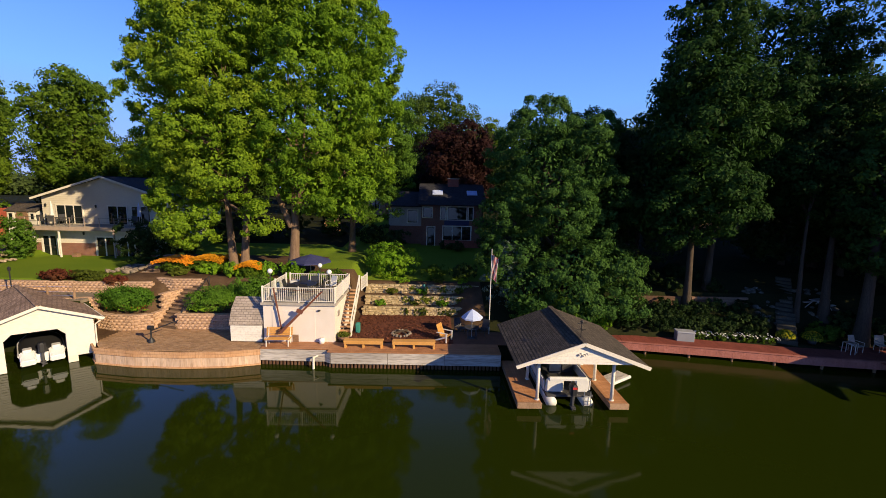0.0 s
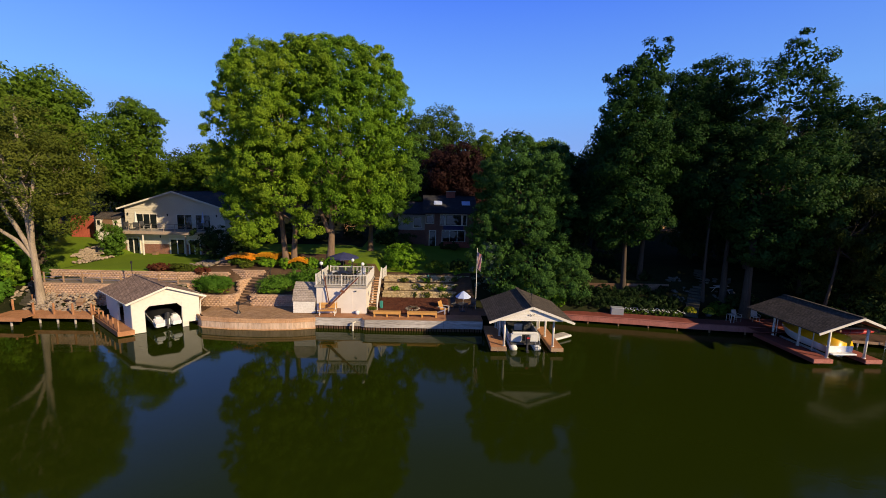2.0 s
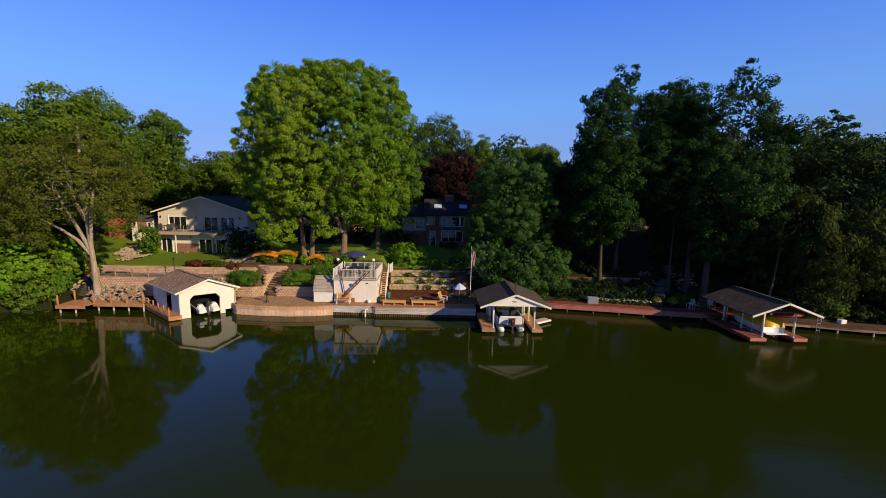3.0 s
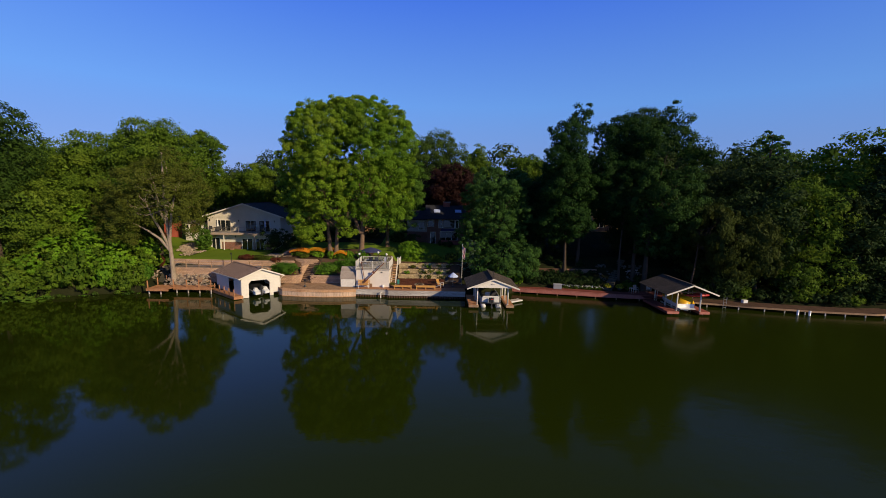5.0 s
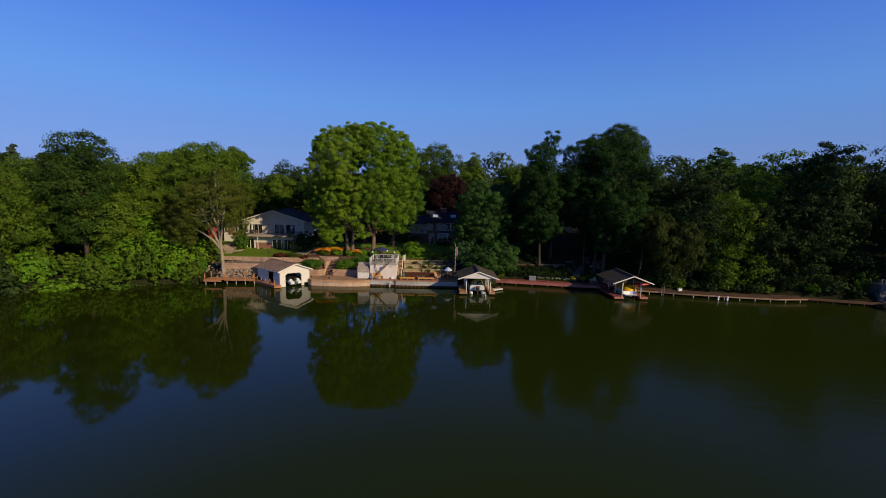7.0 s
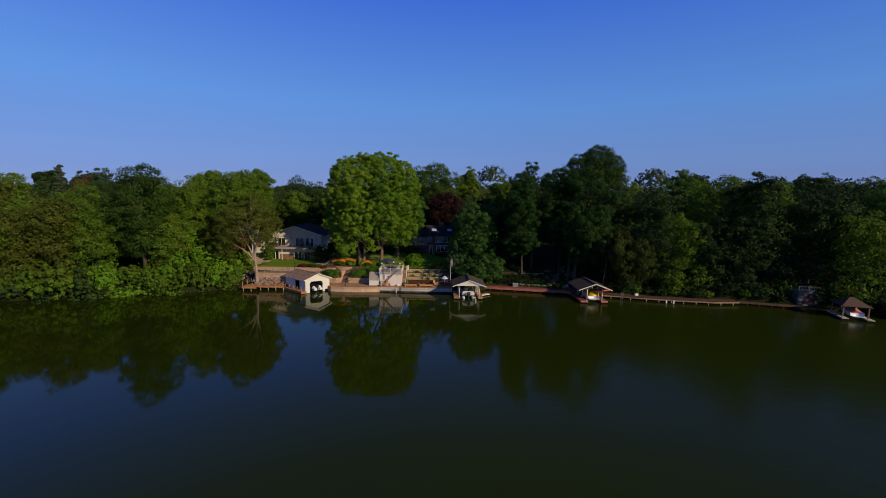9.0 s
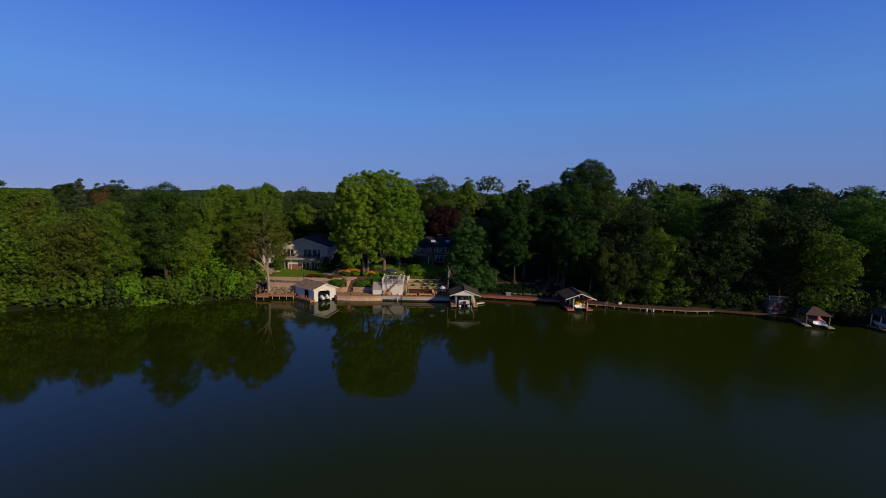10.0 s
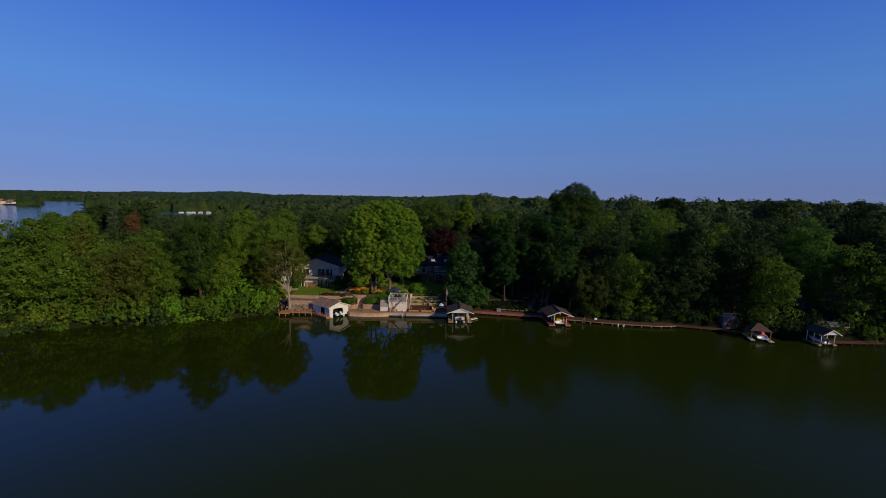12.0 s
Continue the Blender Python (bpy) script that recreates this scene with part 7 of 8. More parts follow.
# undergrowth at the water's edge, shared meshes
for k, (x, y, rx, h, leaf) in enumerate(((-39.4, 25.6, 1.5, 2.6, LEAF_PLANTER), (-40.6, 27.6, 2.0, 3.6, LEAF_MID), (-42.4, 26.0, 1.8, 3.2, LEAF_MID), (-43.0, 30.0, 2.6, 5.0, LEAF_MID), (-45.8, 28.2, 2.4, 4.6, LEAF_ASH), (-46.2, 33.0, 2.6, 5.2, LEAF_MID), (-48.8, 38.5, 2.6, 5.6, LEAF_ASH))):
    shrub(x, y, rx, rx * 0.85, h, leaf, "shrub", "tall leafy bush on the bank beside the jetty", 300 + k, 2200, 0.24, group="bushes beside the jetty")
for k, (x, y, rx, h) in enumerate(((-47.5, 22.6, 2.2, 3.6), (-50.5, 22.0, 2.2, 4.2), (-53.5, 21.2, 2.2, 3.4), (-56.5, 20.4, 2.2, 4.0), (-59.5, 19.4, 2.4, 3.6), (-62.5, 18.4, 2.4, 4.2))):
    shrub(x, y, rx, rx * 0.8, h, (LEAF_BRIGHT, LEAF_BRIGHT, LEAF_PLANTER, LEAF_MID, LEAF_PLANTER, LEAF_MID)[k], "shrub", "leafy green bush closing the wooded bank", 390 + k, 2400, 0.24, group="waterside bushes")
for k, (x, y, rx, h, leaf) in enumerate(((-41.6, 31.0, 1.8, 7.0, LEAF_ASH), (-43.6, 30.2, 2.0, 7.6, LEAF_MID), (-40.0, 29.4, 1.0, 1.6, LEAF_RED), (-39.4, 30.6, 0.9, 1.3, LEAF_ASH))):
    shrub(x, y, rx, rx * 0.85, h, leaf, "shrub", "leafy shrub at the shaded edge of the lawn", 470 + k, 2400, 0.2, group="shrubs at the lawn edge")
for k, (x, y, rx, h, leaf) in enumerate(((-42.8, 25.6, 2.3, 5.6, LEAF_BRIGHT), (-46.2, 24.8, 2.6, 7.2, LEAF_BRIGHT), (-49.8, 24.2, 2.5, 6.2, LEAF_BRIGHT), (-44.6, 27.4, 2.4, 8.6, LEAF_BRIGHT), (-48.4, 27.2, 2.8, 10.0, LEAF_BRIGHT), (-40.4, 28.4, 1.8, 5.0, LEAF_BRIGHT))):
    shrub(x, y, rx, rx * 0.8, h, leaf, "shrub", "tall bright green sapling thicket on the bank", 410 + k, 2600, 0.27, group="thicket beside the jetty")
for k, (x, y, rx, h) in enumerate(((-79.5, 11.6, 2.2, 6.5), (-82.5, 10.2, 2.0, 4.6), (-86.0, 9.0, 2.2, 4.0), (-88.5, 8.2, 1.8, 3.2))):
    shrub(x, y, rx, rx * 0.8, h, LEAF_YELLOW, "shrub", "yellow-green bush hanging over the water", 350 + k, 1500, 0.30, group="bushes over the water")
for k in range(12):
    x = -38.6 - 1.15 * k
    shrub(x, float(shore(x)) - 0.35 + 0.25 * math.sin(k * 2.7), 1.7, 1.1, 1.6 + 0.5 * math.sin(k * 1.9), (LEAF_MID, LEAF_ASH, LEAF_PLANTER)[k % 3], "shrub", "low leafy bush hanging to the water", 430 + k, 900, 0.17, group="waterside bushes")
UNDER = []
for k, (leaf, lab) in enumerate(((LEAF_BRIGHT, "bright green bush at the water's edge"), (LEAF_MID, "green bush at the water's edge"), (LEAF_DARK, "dark bush at the water's edge"))):
    UNDER.append(shrub(-40.5 - 3 * k, 25.6 - k, 2.3, 1.9, 3.4, leaf, "shrub", lab, 210 + k, 1500, 0.25, group="waterside bushes"))
ru = random.Random(9)
for k in range(68):
    if k < 46:
        x = -39.5 - 1.45 * k
        y = float(shore(x)) + ru.uniform(-0.3, 1.5)
    else:
        x = 59.0 + 1.9 * (k - 46)
        y = float(shore(x)) + ru.uniform(1.0, 3.2)
    kind = ru.choice((0, 1, 1)) if -60 < x < 0 else ru.choice((1, 1, 2)) if x < 0 else ru.choice((1, 2, 2))
    t = copy_thing(UNDER[kind], pose(x, y, h_at(x, y) - 0.3, 0, 0, ru.uniform(0, 360)))
    s = ru.uniform(0.7, 1.35) * (1.15 if x < 0 else 0.85)
    t.scale = (s, s, s * ru.uniform(0.8, 1.5))

# ---- terrace, benches, parasols ----
def bend(bm, pts, r, n=7):
    for a, b in zip(pts, pts[1:]):
        tube(bm, a, b, r, n=n)
    return bm


def stairs_side():
    t = thing("outdoor_stair", -5.62, 25.35, 1.08, 0, "open timber stair with white stringers up to the terrace", "stair")
    n, run, up = 13, 3.05, 2.5
    for s in (-0.42, 0.42):
        bm = bm_new()
        beam(bm, (s, 0, 0.05), (s, run, up), 0.06, 0.26)
        part("stringer", bm, WHITE, t)
    for i in range(n):
        y, z = run * (i + 0.5) / n, up * (i + 0.6) / n
        part("tread", softbox(bm_new(), -0.4, 0.4, y - 0.14, y + 0.14, z, z + 0.045, 0.008), WOOD_TAN, t)
    for y, z in ((0.1, 0.1), (1.55, 1.25), (3.0, 2.45)):
        part("baluster", softbox(bm_new(), 0.40, 0.50, y - 0.05, y + 0.05, z, z + 1.05, 0.01), WHITE, t)
    bm = bm_new()
    beam(bm, (0.45, 0.05, 1.1), (0.45, run, 3.45), 0.07, 0.10)
    part("handrail", bm, WHITE, t)
    return t


stairs_side()
gt = thing("stair_gate", -5.05, 28.6, 3.4, 0, "short white picket fence at the stair head", "fence")
picket_fence(gt, (0.0, 0.0), (0.15, 1.4), 0, 1.0, WHITE)


def garden_lamp(x, y, z, label, h=1.72):
    t = thing("globe_lamp", x, y, z, 0, label, "lamp", "globe lamps on the terrace")
    part("pole", tube(bm_new(), (0, 0, 0), (0, 0, h), 0.03, n=10), BLACK, t)
    part("collar", lathe(bm_new(), [(0.0, h - 0.02), (0.09, h), (0.07, h + 0.08), (0.0, h + 0.08)], n=12), BLACK, t)
    g = bm_new()
    ball(g, (0, 0, h + 0.2), 0.16, 18, 12)
    smooth(part("globe", g, GLOBE, t, "white opal glass globe"))
    return t


garden_lamp(-10.0, 24.72, 3.61, "black post lamp with white globe at the terrace corner")
garden_lamp(-6.35, 24.72, 3.61, "black post lamp with white globe at the terrace corner")
garden_lamp(-8.0, 28.5, 3.61, "black post lamp with white globe at the back of the terrace", 1.4)


def patio_chair(x, y, z, rz, mat, label, group):
    t = thing("patio_chair", x, y, z, rz, label, "chair", group)
    part("seat", softbox(bm_new(), -0.27, 0.27, -0.27, 0.25, 0.40, 0.45, 0.02), mat, t)
    bm = bm_new()
    hexa(bm, [(-0.27, 0.22, 0.45), (0.27, 0.22, 0.45), (0.27, 0.27, 0.45), (-0.27, 0.27, 0.45), (-0.25, 0.36, 1.0), (0.25, 0.36, 1.0), (0.25, 0.40, 1.0), (-0.25, 0.40, 1.0)])
    part("backrest", bm, mat, t)
    for sx in (-0.26, 0.26):
        part("armrest", bend(bm_new(), [(sx, -0.26, 0.42), (sx, -0.26, 0.66), (sx, 0.28, 0.68)], 0.02), mat, t)
        for sy in (-0.24, 0.24):
            part("leg", tube(bm_new(), (sx, sy, 0), (sx, sy, 0.42), 0.018, n=6), mat, t)
    return t


def patio_table(x, y, z, r, mat, label, rect=False):
    t = thing("patio_table", x, y, z, 0, label, "table")
    bm = bm_new()
    if rect:
        softbox(bm, -r, r, -0.5, 0.5, 0.70, 0.74, 0.03)
    else:
        lathe(bm, [(0.0, 0.70), (r, 0.70), (r, 0.74), (0.0, 0.74)], n=24)
    part("tabletop", bm, mat, t)
    for a in range(4):
        u = math.pi / 4 + a * math.pi / 2
        part("leg", tube(bm_new(), (math.cos(u) * r * 0.8, math.sin(u) * 0.42, 0), (math.cos(u) * r * 0.75, math.sin(u) * 0.40, 0.70), 0.025, n=7), mat, t)
    return t


patio_table(-8.5, 26.5, 3.61, 0.85, BLACK, "black metal patio table on the terrace")
first = patio_chair(-9.5, 26.5, 3.61, 90, BLACK, "black metal patio chair on the terrace", "terrace chairs")
for x, y, rz in ((-7.5, 26.5, -90), (-8.9, 27.4, 0), (-8.1, 27.4, 10), (-8.9, 25.6, 180), (-8.1, 25.6, 172)):
    copy_thing(first, pose(x, y, 3.61, 0, 0, rz))
patio_chair(-7.0, 27.6, 3.61, -30, VINYL, "pale cushioned patio chair on the terrace", "terrace lounge")
bx = tagged(part("storage_bench", softbox(bm_new(), -9.9, -8.6, 27.7, 28.3, 3.61, 4.2, 0.04), VINYL), "pale grey storage bench on the terrace", "bench")


def parasol(x, y, z, r, h, mat, label, closed=False):
    t = thing("parasol", x, y, z, 0, label, "parasol")
    part("pole", tube(bm_new(), (0, 0, 0), (0, 0, h), 0.025, n=8), ALU, t)
    if closed:
        c = bm_new()
        lathe(c, [(0.02, h + 0.05), (0.10, h - 0.4), (0.16, h - 1.2), (0.20, h - 1.35), (0.05, h - 1.35)], n=10)
        part("canopy", c, mat, t)
    else:
        n = 8
        ring = [[(0, 0, h + 0.02)] * n, [(math.cos(k * math.tau / n) * r * 0.5, math.sin(k * math.tau / n) * r * 0.5, h - 0.20) for k in range(n)], [(math.cos(k * math.tau / n) * r, math.sin(k * math.tau / n) * r, h - 0.50) for k in range(n)], [(math.cos(k * math.tau / n) * r, math.sin(k * math.tau / n) * r, h - 0.60) for k in range(n)]]
        c = bm_new()
        loft(c, ring)
        bmesh.ops.remove_doubles(c, verts=c.verts, dist=0.001)
        part("canopy", c, mat, t)
        for k in range(n):
            part("rib", tube(bm_new(), (0, 0, h - 0.03), (math.cos(k * math.tau / n) * r, math.sin(k * math.tau / n) * r, h - 0.52), 0.008, n=4), ALU, t)
    part("base", lathe(bm_new(), [(0.0, 0.0), (0.25, 0.0), (0.22, 0.07), (0.0, 0.09)], n=14), DARK, t)
    return t


parasol(-9.5, 31.2, h_at(-9.5, 31.2), 1.6, 5.55 - h_at(-9.5, 31.2), NAVY, "open navy parasol behind the terrace")
parasol(2.75, 25.6, 1.08, 0.7, 1.95, PALEBLUE, "open pale blue parasol on the timber deck")
patio_table(2.75, 25.6, 1.08, 0.5, DARK, "small dark table under the pale parasol")
patio_chair(3.6, 26.2, 1.08, -40, DARK, "dark deck chair under the parasol", "chairs under the parasol")
patio_chair(2.0, 26.4, 1.08, 30, DARK, "dark deck chair under the parasol", "chairs under the parasol")


def flat_bench(x0, x1, y, label):
    t = thing("bench", (x0 + x1) / 2, y, 1.08, 0, label, "bench", "benches facing the lake")
    w = (x1 - x0) / 2
    for k in range(3):
        part("slat", softbox(bm_new(), -w, w, -0.24 + k * 0.165, -0.09 + k * 0.165, 0.41, 0.46, 0.01), WOOD_BENCH, t)
    part("apron", softbox(bm_new(), -w + 0.02, w - 0.02, -0.26, -0.235, 0.27, 0.41, 0.008), WOOD_BENCH, t)
    for u in (-w + 0.1, 0, w - 0.1):
        part("leg", softbox(bm_new(), u - 0.06, u + 0.06, -0.22, 0.2, 0, 0.41, 0.01), WOOD_BENCH, t)
    return t


flat_bench(-5.25, -2.85, 23.75, "low varnished pine bench along the sea wall")
flat_bench(-2.3, 0.35, 23.75, "low varnished pine bench along the sea wall")


def back_bench():
    t = thing("bench", -9.3, 23.85, 1.08, 4, "slatted pine bench with backrest and white ends", "bench")
    for k in range(4):
        part("seat_slat", softbox(bm_new(), -0.75, 0.75, -0.28 + 0.13 * k, -0.17 + 0.13 * k, 0.42, 0.46, 0.008), WOOD_BENCH, t)
    for k in range(4):
        bm = bm_new()
        z = 0.52 + 0.13 * k
        hexa(bm, [(-0.78, 0.26 + 0.03 * k, z), (0.78, 0.26 + 0.03 * k, z), (0.78, 0.29 + 0.03 * k, z), (-0.78, 0.29 + 0.03 * k, z), (-0.78, 0.285 + 0.03 * k, z + 0.11), (0.78, 0.285 + 0.03 * k, z + 0.11), (0.78, 0.315 + 0.03 * k, z + 0.11), (-0.78, 0.315 + 0.03 * k, z + 0.11)])
        part("back_slat", bm, WOOD_BENCH, t)
    for s in (-0.65, 0.65):
        part("end_frame", bend(bm_new(), [(s, -0.25, 0), (s, -0.2, 0.44), (s, 0.25, 0.44), (s, 0.40, 1.02)], 0.03), WHITE, t)
        part("back_leg", tube(bm_new(), (s, 0.3, 0), (s, 0.24, 0.44), 0.03, n=7), WHITE, t)
    return t


back_bench()


def adirondack(x, y, z, rz, mat, leg_mat, label):
    t = thing("garden_chair", x, y, z, rz, label, "chair")
    for k in range(5):
        bm = bm_new()
        u = -0.26 + k * 0.13
        hexa(bm, [(u - 0.055, 0.18, 0.32), (u + 0.055, 0.18, 0.32), (u + 0.055, 0.21, 0.32), (u - 0.055, 0.21, 0.32), (u - 0.055, 0.46, 1.05), (u + 0.055, 0.46, 1.05), (u + 0.055, 0.49, 1.05), (u - 0.055, 0.49, 1.05)])
        part("back_slat", bm, mat, t)
    bm = bm_new()
    hexa(bm, [(-0.3, -0.35, 0.38), (0.3, -0.35, 0.38), (0.3, 0.2, 0.28), (-0.3, 0.2, 0.28), (-0.3, -0.35, 0.41), (0.3, -0.35, 0.41), (0.3, 0.2, 0.31), (-0.3, 0.2, 0.31)])
    part("seat", bm, mat, t)
    for s in (-0.36, 0.36):
        part("armrest", softbox(bm_new(), s - 0.06, s + 0.06, -0.38, 0.4, 0.58, 0.61, 0.01), leg_mat, t)
        part("front_leg", softbox(bm_new(), s - 0.03, s + 0.03, -0.36, -0.26, 0, 0.58, 0.008), leg_mat, t)
        part("back_leg", beam(bm_new(), (s, 0.55, 0.0), (s, -0.3, 0.38), 0.04, 0.1), leg_mat, t)
    return t


adirondack(0.95, 25.0, 1.1, 60, WOOD_BENCH, WHITE, "yellow pine garden chair with white arms beside the mulch")
patio_chair(28.1, 24.9, 0.795, 12, CONCRETE, "pale sling chair on the red boardwalk", "chairs on the boardwalk")
patio_chair(29.9, 24.95, 0.795, -14, CONCRETE, "pale sling chair on the red boardwalk", "chairs on the boardwalk")
patio_table(27.3, 24.6, 0.795, 0.26, ALU, "small metal side table beside the sling chairs")

pot = thing("plant_pot", -5.5, 24.75, 1.08, 0, "brown clay bowl with trailing plants on the deck", "plant pot")
smooth(part("bowl", lathe(bm_new(), [(0.0, 0.0), (0.22, 0.0), (0.36, 0.22), (0.40, 0.34), (0.34, 0.34), (0.30, 0.24), (0.0, 0.24)], n=16), WOOD_BROWN, pot))
rng = np.random.default_rng(71)
c = unit(rng, 420) * np.array([0.42, 0.40, 0.16]) * rng.uniform(0.5, 1.1, (420, 1)) + np.array([0, 0, 0.42])
new("leaves", leaf_mesh("leaves", leaf_tris(rng, c, c - np.array([0, 0, 0.3]), 0.09), LEAF_OLIVE)).parent = pot

# fire ring, hose box, odds and ends
fr = thing("fire_ring", -1.95, 26.0, 1.1, 0, "ring of pale stones round a fire pit in the mulch", "fire pit")
for k in range(16):
    a = k * math.tau / 16
    o = new("stone", ROCKS[k % 6])
    o.parent = fr
    o.matrix_basis = pose(math.cos(a) * 0.58, math.sin(a) * 0.58, 0.06, 10 * k, 7 * k, 40 * k) @ Matrix.Scale(0.55, 4)
part("log", tube(bm_new(), (-0.4, -0.2, 0.15), (0.4, 0.25, 0.22), 0.07, n=8), BARK, fr)
part("log", tube(bm_new(), (0.35, -0.25, 0.12), (-0.3, 0.3, 0.2), 0.06, n=8), BARK, fr)
k = bm_new()
softbox(k, -5.05, -4.75, 26.1, 26.5, 1.1, 1.75, 0.06)
tagged(part("water_butt", k, TEAL), "teal plastic container at the stair foot", "container")
k = bm_new()
lathe(k, [(0.0, 0.0), (0.17, 0.0), (0.19, 0.3), (0.0, 0.34)], (-6.75, 24.25, 1.08), 14)
tagged(smooth(part("bucket", k, GELCOAT)), "white bucket by the white wall", "bucket")
k = bm_new()
lathe(k, [(0.0, 0.0), (0.18, 0.02), (0.05, 0.45), (0.16, 0.55), (0.0, 0.75)], (-0.6, 31.9, 2.45), 10)
tagged(smooth(part("garden_ornament", k, TEAL)), "dark green garden ornament on the stone tier", "ornament")

# rusty boom crane in front of the white wall
cr = thing("boom_crane", -9.2, 23.95, 1.08, 0, "rusty steel boat crane with slanting boom", "crane")
part("mast", beam(bm_new(), (-0.02, 0.3, 0.85), (-0.45, 0.3, 3.5), 0.07, 0.07, up=(0, 1, 0)), RUST, cr)
bm = bm_new()
hexa(bm, [(-0.12, -0.10, 0.75), (0.12, -0.10, 0.75), (0.12, 0.10, 0.75), (-0.12, 0.10, 0.75), (2.55, -0.05, 3.40), (2.68, -0.05, 3.40), (2.68, 0.05, 3.40), (2.55, 0.05, 3.40)])
part("boom", bm, RUST, cr)
part("bracket", box(bm_new(), -0.1, 0.1, 0.0, 0.45, 0.7, 0.95), RUST, cr)
part("knuckle", beam(bm_new(), (1.05, 0, 2.2), (1.4, 0, 2.05), 0.14, 0.2), RUST, cr)
part("tie_rod", tube(bm_new(), (-0.45, 0.3, 3.45), (2.4, 0.05, 3.35), 0.012, n=5), RUST, cr)

# post with winch on the pavers
ps = thing("dock_winch", -17.2, 24.15, 1.0, 0, "dark iron hand winch with an arm on the pavers", "winch")
part("post", tube(bm_new(), (0, 0, 0), (0, 0, 1.05), 0.05, n=9), BLACK, ps)
part("foot", lathe(bm_new(), [(0, 0), (0.2, 0), (0.18, 0.12), (0.08, 0.3), (0, 0.3)], n=10), BLACK, ps)
part("arm", tube(bm_new(), (0, 0, 0.75), (1.5, 0.35, 1.35), 0.03, n=7), BLACK, ps)
part("drum", tube(bm_new(), (-0.14, 0, 0.95), (0.14, 0, 0.95), 0.14, n=12), BLACK, ps)

# lamp post on the lawn
lp = thing("lamp_post", -28.3, 27.0, 2.92, 0, "slim black lamp post beside the gravel path", "lamp")
part("pole", tube(bm_new(), (0, 0, 0), (0, 0, 1.85), 0.035, n=8), BLACK, lp)
part("arm", beam(bm_new(), (-0.2, 0, 1.2), (0.2, 0, 1.2), 0.03, 0.03), BLACK, lp)
part("lantern", lathe(bm_new(), [(0.0, 2.12), (0.10, 2.02), (0.075, 1.83), (0.0, 1.80)], n=8), BLACK, lp)

# flag
fl = thing("flagpole", 4.0, 26.4, h_at(4.0, 26.4), 0, "white flagpole with a limp striped flag", "flagpole")
FH = 6.95 - h_at(4.0, 26.4)
part("pole", tube(bm_new(), (0, 0, 0), (0, 0, FH), 0.035, 0.022, n=9), WHITE, fl)
FLAGRED = surface("flag_red", (0.60, 0.06, 0.07), (0.50, 0.045, 0.055), rough=0.9)
for i in range(9):
    bm = bm_new()
    u0, u1 = i * 0.045, (i + 1) * 0.045
    rows = []
    for j in range(9):
        z = FH - 0.35 - j * 0.2
        fold = 0.07 * math.sin(j * 0.9 + i * 1.1)
        rows.append([(0.05 + u0 * (1 - 0.03 * j), fold, z - u0 * 0.8), (0.05 + u1 * (1 - 0.03 * j), 0.07 * math.sin(j * 0.9 + (i + 1) * 1.1), z - u1 * 0.8)])
    loft(bm, rows, closed=False)
    bmesh.ops.solidify(bm, geom=bm.faces, thickness=0.006)
    part("flag_stripe", bm, FLAGRED if i % 2 else GELCOAT, fl)
bm = bm_new()
softbox(bm, 0.04, 0.14, -0.10, -0.04, FH - 0.75, FH - 0.40, 0.02)
part("flag_canton", bm, NAVY, fl)

# weather vane on the canopy ridge
wv = thing("weather_vane", 7.25, 18.35, 3.9, 0, "black iron weather vane on the canopy ridge", "weather vane")
part("rod", tube(bm_new(), (0, 0, 0), (0, 0, 0.75), 0.018, n=6), BLACK, wv)
part("arm", beam(bm_new(), (-0.22, 0, 0.42), (0.22, 0, 0.42), 0.02, 0.02), BLACK, wv)
part("arm", beam(bm_new(), (0, -0.22, 0.42), (0, 0.22, 0.42), 0.02, 0.02), BLACK, wv)
bm = bm_new()
beam(bm, (-0.2, 0, 0.7), (0.22, 0, 0.74), 0.02, 0.03)
ball(bm, (0.0, 0, 0.80), 0.08, 8, 6, 0.8)
part("pointer", bm, BLACK, wv)

# silver deck box
db = thing("deck_box", 17.65, 26.55, 0.79, -12, "grey plastic deck box on the red boardwalk", "storage box")
part("body", softbox(bm_new(), -0.56, 0.56, -0.30, 0.30, 0, 0.60, 0.03), plain("pale_grey_plastic", (0.26, 0.27, 0.29), rough=0.6), db)
part("lid", softbox(bm_new(), -0.60, 0.60, -0.34, 0.34, 0.605, 0.69, 0.04), plain("grey_plastic_lid", (0.32, 0.335, 0.36), rough=0.6), db)

# ---- boats ----
def outboard(parent, x, y, z, cowl=BLACK):
    m = part("outboard_motor", softbox(bm_new(), x - 0.17, x + 0.17, y - 0.5, y - 0.02, z + 0.45, z + 1.0, 0.08), cowl, parent, "black outboard motor")
    part("leg", softbox(bm_new(), x - 0.07, x + 0.07, y - 0.36, y - 0.14, z - 0.35, z + 0.45, 0.03), DARK, m)
    part("cavitation_plate", softbox(bm_new(), x - 0.12, x + 0.12, y - 0.5, y - 0.1, z - 0.18, z - 0.15, 0.01), DARK, m)
    p = bm_new()
    for k in range(3):
        a = k * math.tau / 3
        beam(p, (x, y - 0.42, z - 0.28), (x + 0.15 * math.cos(a), y - 0.42, z - 0.28 + 0.15 * math.sin(a)), 0.03, 0.07)
    part("propeller", p, DARK, m)
    return m


